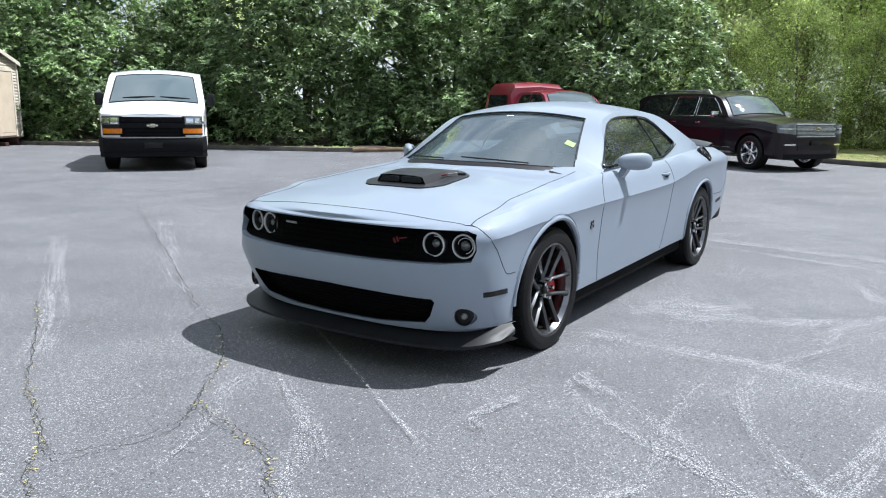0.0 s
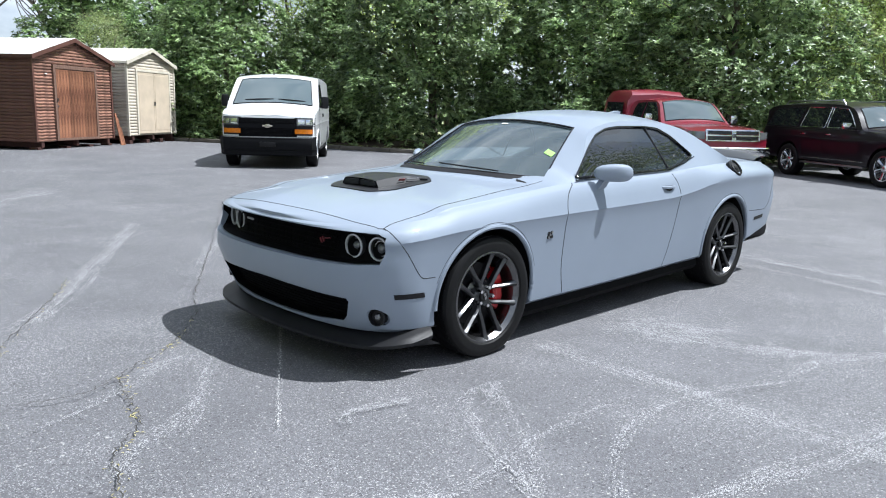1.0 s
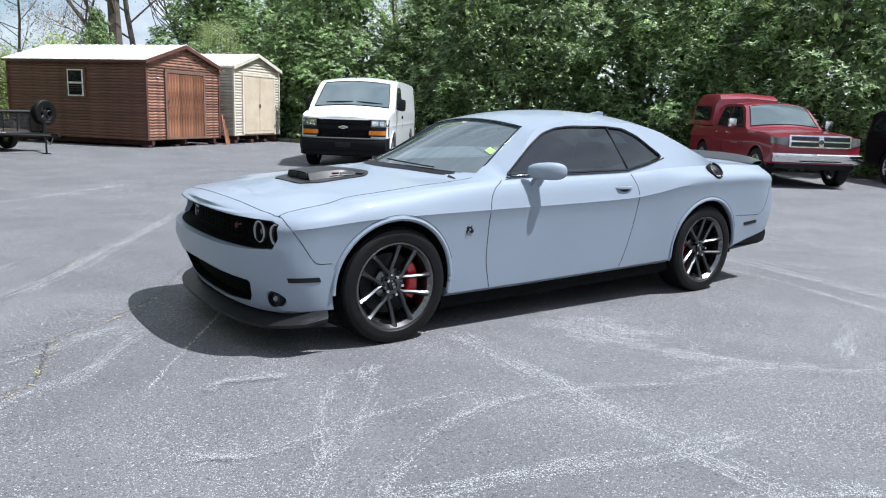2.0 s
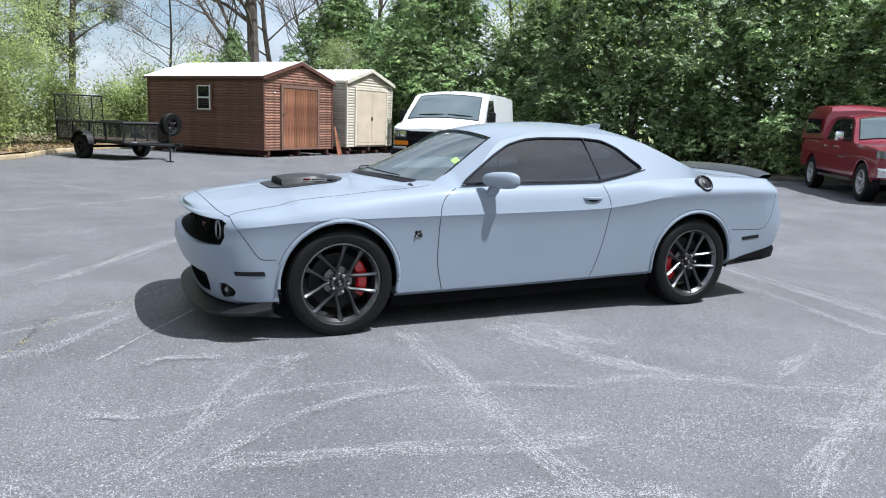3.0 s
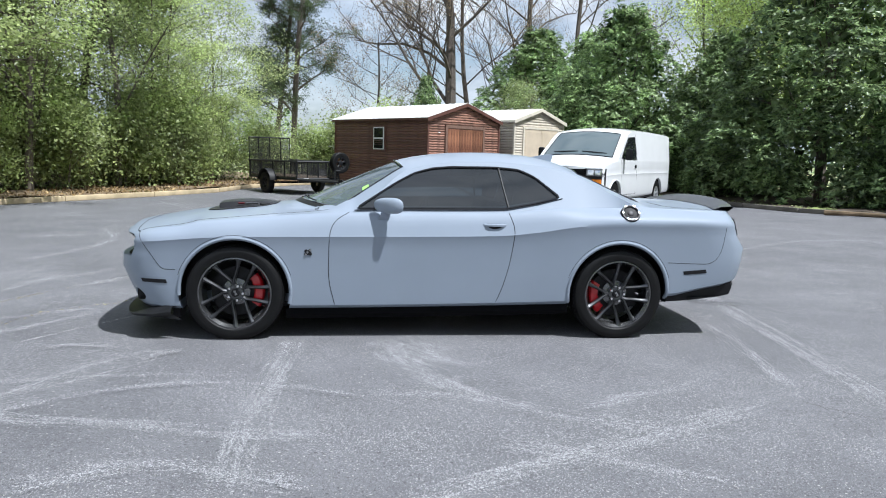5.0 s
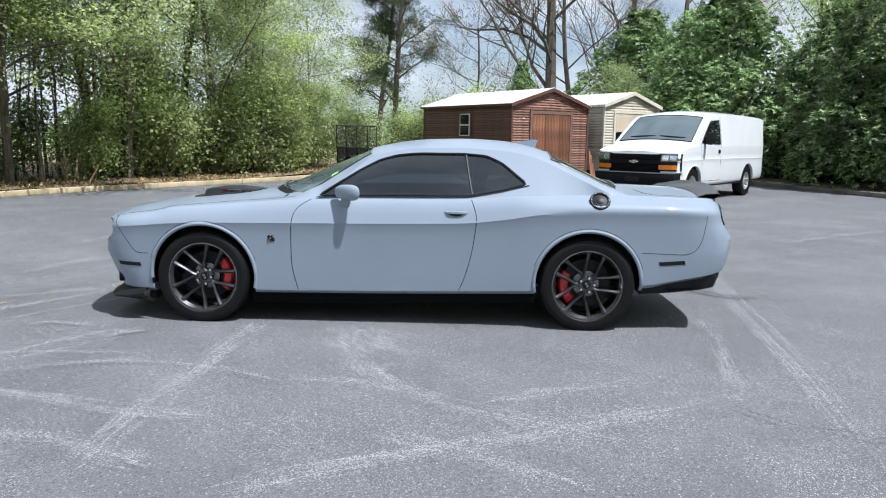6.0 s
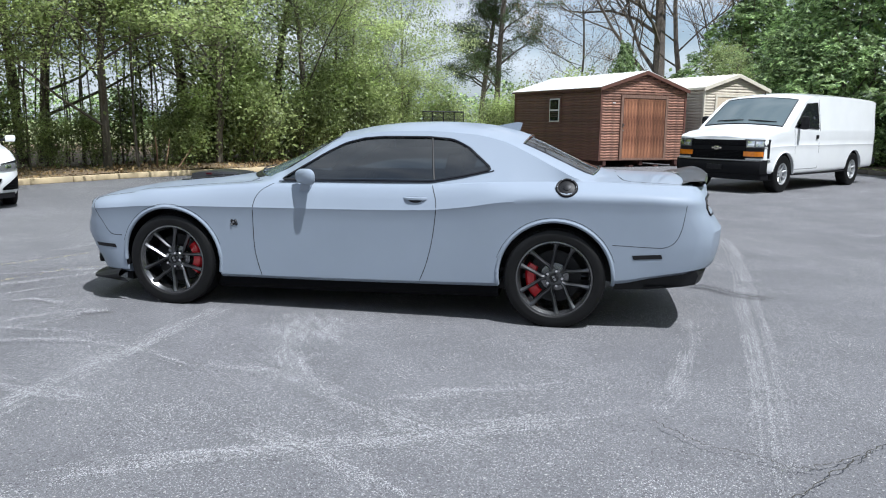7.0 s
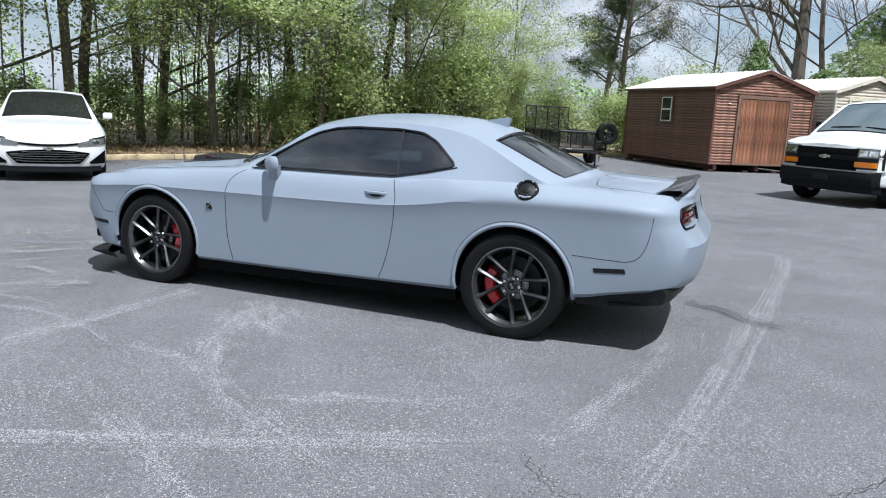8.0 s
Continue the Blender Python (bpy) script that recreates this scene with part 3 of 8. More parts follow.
for s in (-1, 1):
    seam("door_gap", side_line([tuple(p) for p in smooth_line([(0.86, 0.938), (0.77, 0.88), (0.725, 0.79), (0.715, 0.6), (0.72, 0.42), (0.76, 0.246)])], s), 0.0034)
    seam("door_gap", side_line([tuple(p) for p in smooth_line([(2.07, 0.955), (2.105, 0.85), (2.105, 0.75), (2.075, 0.55), (2.03, 0.38), (1.985, 0.268)])], s), 0.0034)
    seam("bumper_seam", side_line([tuple(p) for p in smooth_line([(-0.648, 0.775), (-0.628, 0.726), (-0.555, 0.62), (-0.505, 0.545), (-0.465, 0.512), (-0.385, 0.508)])], s))
    seam("bumper_seam", side_line([tuple(p) for p in smooth_line([(3.335, 0.59), (3.58, 0.582), (3.68, 0.585), (3.745, 0.625), (3.785, 0.72), (3.81, 0.90)])], s))
    lip = [coupe.on_side(x + 0.402 * math.cos(a), 0.342 + 0.402 * math.sin(a), s, -0.004) for x in (FRONT_X,) for a in np.linspace(-0.22, math.pi + 0.06, 44)]
    part("arch_lip", tube(bmesh.new(), lip, 0.0145, 8), PAINT, car)
    lip = [coupe.on_side(REAR_X + 0.402 * math.cos(a), 0.342 + 0.402 * math.sin(a), s, -0.004) for a in np.linspace(-0.1, math.pi + 0.18, 44)]
    part("arch_lip", tube(bmesh.new(), lip, 0.0145, 8), PAINT, car)
    for x in (FRONT_X, REAR_X):
        # A thin dark arc stands in for the shadow above the lip.
        seam("arch_crease", [skin(x + 0.423 * math.cos(a), 0.342 + 0.423 * math.sin(a), s, -0.0014) for a in np.linspace(0.30, math.pi - 0.30, 44)], 0.0022)
        part("arch_liner", liner(x, 0.342, 0.405, s * 0.885, s * 0.60), BLACK, car, "black wheel arch liner")
bpy.context.view_layer.update()


def drop_on(x, y, up=-0.0012):
    """The point of the body's skin below a place over it."""
    ok, p, _, _ = body.ray_cast((x, y, 3.0), (0, 0, -1))
    return Vector((x, y, (p.z if ok else coupe.over(x, y)) + up))


HALF_GAP = [(0.715, -0.713), (0.60, -0.717), (0.345, -0.733), (0.0, -0.757), (-0.30, -0.768), (-0.50, -0.780), (-0.652, -0.790)]
FRONT_GAP = [(-0.668, -0.770), (-0.690, -0.637), (-0.706, -0.45), (-0.714, -0.29), (-0.716, 0.0)]
half_ring = smooth_line([(x, y, 0) for x, y in HALF_GAP], 6) + smooth_line([(x, y, 0) for x, y in FRONT_GAP], 6)
fine_ring = [drop_on(p.x, p.y) for p in half_ring] + [drop_on(p.x, -p.y) for p in half_ring[-2::-1]]
seam("hood_gap", fine_ring, 0.0032)
seam("deck_gap", [drop_on(x, y, -0.001) for x, y in [(3.86, -0.70), (3.6, -0.71), (3.45, -0.70), (3.40, -0.62), (3.37, -0.4), (3.36, 0), (3.37, 0.4), (3.40, 0.62), (3.45, 0.70), (3.6, 0.71), (3.86, 0.70)]], 0.003)

# nose: grille, lamps, splitter
def recess_lining(name, poly, deep, lip, label):
    """A black lining just inside the walls of a recess in the nose; lip: where it starts on the floor."""
    mid = sum(z for _, z in poly) / len(poly)
    ring = [(y * 0.994, mid + (z - mid) * 0.95) for y, z in resample2(poly)]
    b = bmesh.new()
    sheet(b, [[(coupe.face(y, z) + (d or (0.012 if z > mid else lip)), y, z) for y, z in ring + ring[:1]] for d in (0, deep)])
    part(name, b, GRILLEBLACK, car, label, smooth=0)


def resample2(poly):
    """The polygon's outline with a point about every 4 cm."""
    return [(p.x, p.y) for p in resample([Vector(p) for p in poly + poly[:1]], 0.04)][:-1]


recess_lining("grille_lining", GRILLE, 0.150, 0.055, "black lining of the grille recess")
recess_lining("intake_lining", INTAKE, 0.084, 0.012, "black lining of the air intake")
def bowed(poly_y, z0, z1, deep, n=24, k=3):
    return [[(coupe.face(y, z) + deep, y, z) for y in np.linspace(-poly_y, poly_y, n)] for z in np.linspace(z0, z1, k + 1)]


part("grille", sheet(bmesh.new(), bowed(0.845, 0.572, 0.762, 0.140)), GRILLEBLACK, car, "black grille between the headlamps")
for z in np.linspace(0.61, 0.725, 5):
    part("grille_slat", tube(bmesh.new(), [(coupe.face(y, z) + 0.118, y, z) for y in np.linspace(-0.48, 0.48, 20)], 0.004, 5), GRILLEBLACK, car)
for y in np.linspace(-0.45, 0.45, 13):
    part("grille_bar", tube(bmesh.new(), [(coupe.face(y, 0.66) + 0.124, y, 0.600), (coupe.face(y, 0.66) + 0.124, y, 0.735)], 0.0028, 4), GRILLEBLACK, car)
frame_pts = [(coupe.face(y, z) + 0.105, y, z) for y, z in rounded([(-0.50, 0.615), (-0.52, 0.715), (0.52, 0.715), (0.50, 0.615)], 0.02, 3)]
part("grille_surround", tube(bmesh.new(), [Vector(p) for p in frame_pts], 0.005, 6, closed=True), GRILLEBLACK, car)
part("lower_grille", sheet(bmesh.new(), bowed(0.665, 0.225, 0.425, 0.080)), GRILLEBLACK, car, "black lower air intake")
for z in np.linspace(0.262, 0.395, 8):
    part("intake_slat", tube(bmesh.new(), [(coupe.face(y, z) + 0.072, y, z) for y in np.linspace(-0.585, 0.585, 20)], 0.0035, 5), GRILLEBLACK, car)
part("script_mark", new_box(-0.003, 0.003, -0.045, 0.045, -0.006, 0.006, bevel=0.002), STEEL, car, "small bright script mark on the grille", m=pose(coupe.face(0.36, 0.70) + 0.09, 0.35, 0.70, 0, 0, -6))
b = bmesh.new()
box(b, -0.003, 0.003, -0.045, 0.0, -0.003, 0.003, m=pose(0, 0, 0, -10))
box(b, -0.003, 0.003, 0.006, 0.016, -0.014, 0.014, m=pose(0, 0, 0, -24))
box(b, -0.003, 0.003, 0.026, 0.036, -0.014, 0.014, m=pose(0, 0, 0, -24))
part("grille_badge", b, REDMARK, car, "small red mark on the grille", m=pose(coupe.face(-0.42, 0.68) + 0.09, -0.42, 0.685, 0, 0, 8), smooth=0)
for s in (-1, 1):
    for y, x in ((0.590, -0.655), (0.742, -0.615)):
        turn = pose(x, s * y, 0.663, 0, 0, s * -12 if y > 0.7 else s * -6)
        lamp = part("headlight", lathe(bmesh.new(), [(0.066, 0.03), (0.066, -0.028), (0.060, -0.034), (0.054, -0.026), (0.050, 0.0), (0.03, 0.018), (0.0005, 0.02)], 32, "x"), LAMPBOWL, car, "round headlamp with a bright halo ring", m=turn)
        part("halo_ring", lathe(bmesh.new(), [(0.0630, -0.026), (0.0630, -0.037), (0.0550, -0.037), (0.0550, -0.026)], 36, "x", closed=True), LAMPWHITE, lamp, "white halo ring")
        part("projector", lathe(bmesh.new(), [(0.026, 0.012), (0.026, -0.012), (0.020, -0.019), (0.011, -0.023), (0.0005, -0.025)], 28, "x"), LENS, lamp)
        part("projector_ring", lathe(bmesh.new(), [(0.041, 0.01), (0.041, -0.012), (0.0385, -0.012), (0.0385, 0.01)], 28, "x", closed=True), CHROME, lamp)
    x = coupe.face(0.772, 0.308)
    fog = part("fog_light", lathe(bmesh.new(), [(0.047, 0.05), (0.047, 0.002), (0.040, -0.002), (0.036, 0.02), (0.0005, 0.022)], 28, "x"), BLACK, car, "round fog lamp in a black bezel", m=pose(x + 0.016, s * 0.772, 0.308, 0, 0, s * -24))
    part("fog_lens", lathe(bmesh.new(), [(0.018, 0.022), (0.018, 0.012), (0.011, 0.006), (0.0005, 0.005)], 24, "x"), LENS, fog)
    for x0, x1, z0, z1 in ((-0.635, -0.455, 0.425, 0.419), (3.47, 3.66, 0.508, 0.522)):
        b = bmesh.new()
        rowa = [skin(x, z0 + (z1 - z0) * i / 5 + 0.014, s, 0.003) for i, x in enumerate(np.linspace(x0, x1, 6))]
        rowb = [skin(x, z0 + (z1 - z0) * i / 5 - 0.014, s, 0.003) for i, x in enumerate(np.linspace(x0 + 0.01, x1 + 0.01, 6))]
        sheet(b, [rowa, rowb], thick=(0, -s * 0.012, 0))
        part("side_marker", b, BLACK, car, "dark smoked side marker lamp", smooth=0)
    seam("front_gap", [drop_on(-0.655, s * 0.792), drop_on(-0.652, s * 0.812), skin(-0.648, 0.775, s, -0.001)], 0.0028)
# splitter
rows = []
for t in np.linspace(-0.975, 0.975, 41):
    y = 0.93 * t
    edge = abs(t)
    lift = 0.022 * max(0.0, (edge - 0.72) / 0.28) ** 2
    x = coupe.face(y, 0.25)
    out = 0.070 - 0.012 * edge
    rows.append([(x + 0.12, y, 0.222 + lift), (x - out * 0.3, y, 0.180 + lift), (x - out, y * 1.012, 0.162 + lift), (x - out, y * 1.012, 0.146 + lift), (x + 0.15, y, 0.135)])
for s in (1, -1):
    end = [(-0.405, s * 0.90, 0.238), (-0.415, s * 0.922, 0.218), (-0.418, s * 0.928, 0.200), (-0.418, s * 0.926, 0.184), (-0.405, s * 0.88, 0.165)]
    rows = rows + [end] if s > 0 else [end] + rows
part("front_splitter", sheet(bmesh.new(), rows), SATIN, car, "black plastic chin splitter", smooth=30)
# skirts and rear valance
for s in (-1, 1):
    rows = []
    for x in np.linspace(0.40, 2.56, 20):
        w = coupe.width(x)
        zb = coupe.bottom(x)
        rows.append([(x, s * (w - 0.13), zb + 0.012), (x, s * (w - 0.086), zb - 0.002), (x, s * (w - 0.080), zb - 0.045), (x, s * (w - 0.10), zb - 0.078), (x, s * (w - 0.30), zb - 0.065)])
    part("side_skirt", sheet(bmesh.new(), rows), GRILLEBLACK, car, "black side skirt", smooth=25)
    b = bmesh.new()
    prism(b, [(-0.43, 0.145), (-0.412, 0.36), (-0.39, 0.36), (-0.375, 0.135)], s * 0.60, s * 0.80, "y")
    part("splash_guard", b, BLACK, car, smooth=0)
under = bmesh.new()
box(under, -0.55, 3.25, -0.56, 0.56, 0.17, 0.27)
part("floor_pan", under, BLACK, car, smooth=0)
rows = []
for t in np.linspace(-1, 1, 41):
    y = 0.845 * t
    x = coupe.face(y, 0.40, 1) - 0.030
    zt = 0.435 - 0.04 * max(0.0, abs(t) - 0.75) / 0.25
    rows.append([(x - 0.01, y, zt + 0.03), (x + 0.006, y, zt), (x - 0.015, y, zt - 0.065), (x - 0.10, y, zt - 0.085), (x - 0.35, y * 0.95, 0.29)])
for s in (1, -1):
    end = [(3.36, s * 0.800, 0.345), (3.36, s * 0.805, 0.315), (3.36, s * 0.79, 0.275), (3.36, s * 0.77, 0.25), (3.36, s * 0.73, 0.245)]
    mid = [(3.60, s * 0.800, 0.38), (3.60, s * 0.805, 0.345), (3.60, s * 0.79, 0.295), (3.60, s * 0.77, 0.265), (3.60, s * 0.73, 0.26)]
    rows = rows + [mid, end] if s > 0 else [end, mid] + rows
part("rear_valance", sheet(bmesh.new(), rows), SATIN, car, "black lower rear bumper", smooth=30)
for s in (-1, 1):
    for dy in (-0.055, 0.055):
        part("exhaust_tip", lathe(bmesh.new(), [(0.045, -0.15), (0.045, 0.02), (0.038, 0.022), (0.036, -0.10), (0.0005, -0.11)], 24, "x", (coupe.face(0.6, 0.40, 1) - 0.12, s * 0.60 + dy, 0.355)), IRON, car, "steel exhaust tip")
# tail lamps, spoiler, plate
for s in (-1, 1):
    b = bmesh.new()
    b.faces.new([b.verts.new((coupe.face(y, z, 1) - 0.040, s * y, z)) for y, z in TAIL_LAMP])
    lamp = part("tail_light", b, GLOSSBLACK, car, "dark smoked tail lamp with a red loop", smooth=0)
    loop = [(coupe.face(y, z + LAMP_UP, 1) - 0.026, s * y, z + LAMP_UP) for y, z in rounded([(0.36, 0.79), (0.36, 0.85), (0.60, 0.858), (0.712, 0.85), (0.735, 0.81), (0.712, 0.782), (0.60, 0.782)], 0.02, 3)]
    part("light_loop", tube(bmesh.new(), [Vector(p) for p in loop], 0.013, 6, closed=True), TAILRED, lamp, "red light loop")
    part("lamp_core", tube(bmesh.new(), [(coupe.face(y, 0.82 + LAMP_UP, 1) - 0.032, s * y, 0.82 + LAMP_UP) for y in np.linspace(0.40, 0.69, 8)], 0.02, 6), TAILRED, lamp)
    b = bmesh.new()
    poly = [(y, z + LAMP_UP) for y, z in rounded([(0.30, 0.765), (0.30, 0.875), (0.60, 0.885), (0.748, 0.875), (0.776, 0.81), (0.748, 0.755), (0.60, 0.755)], 0.02, 3)]
    tube(b, [Vector((coupe.face(y, z, 1) - 0.004, s * y, z)) for y, z in poly], 0.008, 6, closed=True)
    part("tail_bezel", b, BLACK, car)
rows = []
for t in np.linspace(-1, 1, 31):
    y = 0.725 * t
    e = abs(t)
    x = 3.925 - 0.055 * e ** 3
    z = coupe.over(x - 0.1, y)
    h = 0.060 * (1 - 0.50 * e ** 4)
    rows.append([(x - 0.09, y, z + 0.003), (x - 0.03, y, z + 0.016 + h * 0.25), (x + 0.06, y, z + h), (x + 0.075, y, z + h - 0.012), (x + 0.04, y, z + 0.012 - 0.02), (x - 0.10, y, z - 0.02)])
part("rear_spoiler", sheet(bmesh.new(), rows), SPOILER, car, "black rear deck spoiler", smooth=40)
part("licence_plate", new_box(4.02, 4.072, -0.155, 0.155, 0.455, 0.545, bevel=0.006), PAPER, car, "white licence plate", smooth=0)
# scoop
scoop = part("hood_scoop", sheet(bmesh.new(), [[(x, y, coupe.over(x, y) + 0.006 + h) for y, h in ((-w, 0.0), (-w * 0.86, top * 0.9), (-w * 0.55, top), (0, top * 1.03), (w * 0.55, top), (w * 0.86, top * 0.9), (w, 0.0))]
              for x, w, top in ((-0.19, 0.182, 0.046), (-0.10, 0.192, 0.050), (0.03, 0.196, 0.044), (0.12, 0.188, 0.030), (0.19, 0.18, 0.018), (0.23, 0.16, 0.004))]), SCOOPGREY, car, "black hood scoop with two openings", smooth=40)
for s in (-1, 1):
    b = bmesh.new()
    prism(b, rounded([(s * 0.009, 0.012), (s * 0.009, 0.046), (s * 0.140, 0.043), (s * 0.160, 0.012)], 0.010, 3), -0.197, -0.18, "x")
    part("scoop_opening", b, GAP, scoop, "dark scoop opening", m=pose(0, 0, coupe.over(-0.19, 0.1)), smooth=0)
    # dark recess behind the scoop's flank
    b = bmesh.new()
    prism(b, rounded([(0.13, s * 0.195), (0.16, s * 0.238), (0.215, s * 0.19), (0.20, s * 0.175)], 0.008, 2), coupe.over(0.17, 0.2) + 0.004, coupe.over(0.17, 0.2) + 0.016, "z")
    part("scoop_recess", b, GAP, scoop, "dark recess", smooth=0)
    for dx, x0, x1, material in ((0.0, 0.0, 0.05, REDMARK), (0.0, 0.06, 0.16, STEEL)):
        part("scoop_mark", new_box(-0.08 + x0, -0.08 + x1, -0.002, 0.002, -0.007, 0.007), material, scoop, "", m=pose(0.04, s * 0.194, coupe.over(0.0, 0.20) + 0.030, s * -28, 0, 0), smooth=0)
tray = [(x, y) for x, y in rounded([(-0.28, -0.20), (-0.16, -0.29), (0.17, -0.27), (0.27, -0.13), (0.27, 0.13), (0.17, 0.27), (-0.16, 0.29), (-0.28, 0.20)], 0.05, 3)]
b = bmesh.new()
cv = b.verts.new((0.05, 0, coupe.over(0.05, 0) + 0.012))
ringv = [b.verts.new((x, y, coupe.over(x, y) + 0.007)) for x, y in tray]
low = [b.verts.new((x * 1.01, y * 1.01, coupe.over(x, y) - 0.006)) for x, y in tray]
for i in range(len(ringv)):
    j = (i + 1) % len(ringv)
    b.faces.new((ringv[i], ringv[j], cv))
    b.faces.new((ringv[i], low[i], low[j], ringv[j]))
part("scoop_surround", b, SCOOPGREY, car, "grey-black scoop surround on the hood", smooth=30)
# cowl and wipers
cowl = [[(x + 0.64 * y * y, y, coupe.over(x + 0.64 * y * y, y) + dz) for x, dz in ((0.41, 0.002), (0.44, 0.005), (0.47, 0.003))] for y in np.linspace(-0.69, 0.69, 24)]
part("cowl", sheet(bmesh.new(), cowl), BLACK, car, "black cowl panel below the windshield")
for y0, y1 in ((-0.44, 0.02), (0.16, 0.60)):
    pts = []
    for u in np.linspace(0, 1, 8):
        y = y0 + (y1 - y0) * u
        x = 0.475 + 0.64 * y * y + 0.03 * u
        pts.append((x, y, coupe.over(x, y) + 0.012))
    part("wiper", tube(bmesh.new(), pts, 0.005, 6), BLACK, car, "black wiper arm")
# stickers
def sticker(name, x, y, w, h, material, label):
    g = [[(x + a, y + c, coupe.over(x + a, y + c) - 0.008) for c in np.linspace(-w / 2, w / 2, 3)] for a in np.linspace(-h / 2, h / 2, 3)]
    part(name, sheet(bmesh.new(), g), material, car, label, smooth=0)


sticker("lot_sticker", 0.985, -0.55, 0.065, 0.048, LIME, "lime green sticker inside the windshield")
sticker("mirror_tag", 1.18, 0.03, 0.06, 0.014, PAPER, "small white tag on the glass")
# mirrors, handles, cap, badge, fin
for s in (-1, 1):
    b = bmesh.new()
    bmesh.ops.create_uvsphere(b, u_segments=24, v_segments=14, radius=1.0)
    for v in b.verts:
        x, y, z = v.co
        x, y, z = (math.copysign(abs(c) ** 0.78, c) for c in (x, y, z))
        back = 1.0 if x < 0 else 0.45
        o = y * s
        v.co = (1.160 + 0.068 * x * back + 0.085 * o, s * (0.952 + 0.088 * o), 1.001 + 0.058 * z * (1 + 0.10 * o))
    mir = part("door_mirror", b, PAINT, car, "grey door mirror on a short arm")
    b = bmesh.new()
    sheet(b, [[(1.065, s * 0.870, 0.872), (1.145, s * 0.870, 0.872)], [(1.085, s * 0.897, 0.905), (1.160, s * 0.897, 0.905)], [(1.105, s * 0.925, 0.965), (1.175, s * 0.925, 0.965)], [(1.115, s * 0.935, 0.995), (1.18, s * 0.935, 0.995)]], thick=(0, -s * 0.045, 0.0))
    part("mirror_arm", b, PAINT, mir)
    part("mirror_glass", lathe(bmesh.new(), [(0.046, 0), (0.042, 0.004), (0.0005, 0.004)], 24, "x"), CHROME, mir, m=pose(1.196, s * 0.955, 1.006, 0, 0, s * -30) @ Matrix.Diagonal((1, 1.6, 1, 1)))
    hx, hz = 1.955, 0.862
    b = bmesh.new()
    rows = []
    for u in np.linspace(-1, 1, 9):
        x = hx + 0.088 * u
        lift = 0.024 * (1 - u ** 4)
        y0 = coupe.side(x, hz)
        rows.append([(x, s * (y0 + lift - 0.014), hz + 0.012), (x, s * (y0 + lift), hz + 0.007), (x, s * (y0 + lift), hz - 0.006), (x, s * (y0 + lift - 0.014), hz - 0.010)])
    part("door_handle", sheet(b, rows), PAINT, car, "grey pull handle over a dark cup")
    b = bmesh.new()
    rows = [[coupe.on_side(hx + 0.075 * u, hz + 0.012 - k * 0.04 * (1 - u * u * 0.8), s, 0.002) for k in (0, 1)] for u in np.linspace(-1, 1, 9)]
    part("handle_cup", sheet(b, rows), GAP, car)
    # badge on the fender
    b = bmesh.new()
    for k, (dx, dz, r) in enumerate(((0, 0.0, 0.020), (0.016, 0.012, 0.013), (-0.016, -0.010, 0.013), (-0.012, 0.016, 0.011), (0.018, -0.012, 0.012))):
        lathe(b, [(r, 0), (r * 0.9, 0.0035), (r * 0.4, 0.005), (0.0005, 0.005)], 10, "y", (dx, 0, dz))
    part("fender_badge", b, SATIN, car, "small black and silver fender badge", m=Matrix.Translation(coupe.on_side(0.565, 0.642, s, 0.0)) @ pose(0, 0, 0, 0, 0, 180 if s < 0 else 0))
    b = bmesh.new()
    for dx, dz in ((0.004, 0.002), (-0.017, 0.016), (0.016, -0.014)):
        lathe(b, [(0.008, 0), (0.008, 0.005), (0.0005, 0.005)], 8, "y", (dx, 0, dz))
    part("badge_mark", b, STEEL, car, m=Matrix.Translation(coupe.on_side(0.565, 0.642, s, 0.002)) @ pose(0, 0, 0, 0, 0, 180 if s < 0 else 0))
q = coupe.on_side(3.015, 0.962, -1, 0.0)
capm = Matrix.Translation(q) @ pose(0, 0, 0, 37, 0, 180)
cap = part("fuel_cap", lathe(bmesh.new(), [(0.076, -0.02), (0.076, 0.014), (0.068, 0.022), (0.060, 0.020), (0.056, 0.012), (0.050, 0.014), (0.02, 0.020), (0.0005, 0.021)], 36, "y"), BLACK, car, "round black and chrome fuel filler door", m=capm)
part("cap_ring", lathe(bmesh.new(), [(0.068, 0.018), (0.070, 0.024), (0.063, 0.024), (0.062, 0.018)], 36, "y", closed=True), IRON, cap)
part("cap_centre", lathe(bmesh.new(), [(0.028, 0.012), (0.026, 0.022), (0.015, 0.025), (0.0005, 0.025)], 24, "y"), IRON, cap)
for k in range(6):
    a = k * math.pi / 3
    part("cap_bolt", lathe(bmesh.new(), [(0.005, 0.018), (0.005, 0.028), (0.0005, 0.028)], 8, "y", (0.064 * math.cos(a), 0, 0.064 * math.sin(a))), CHROME, cap)
b = bmesh.new()
fz = coupe.over(2.52, 0)
prism(b, [(2.43, fz + 0.022), (2.60, fz - 0.02), (2.62, fz + 0.045), (2.585, fz + 0.052)], -0.022, 0.022, "y")
part("antenna_fin", b, PAINT, car, smooth=0)

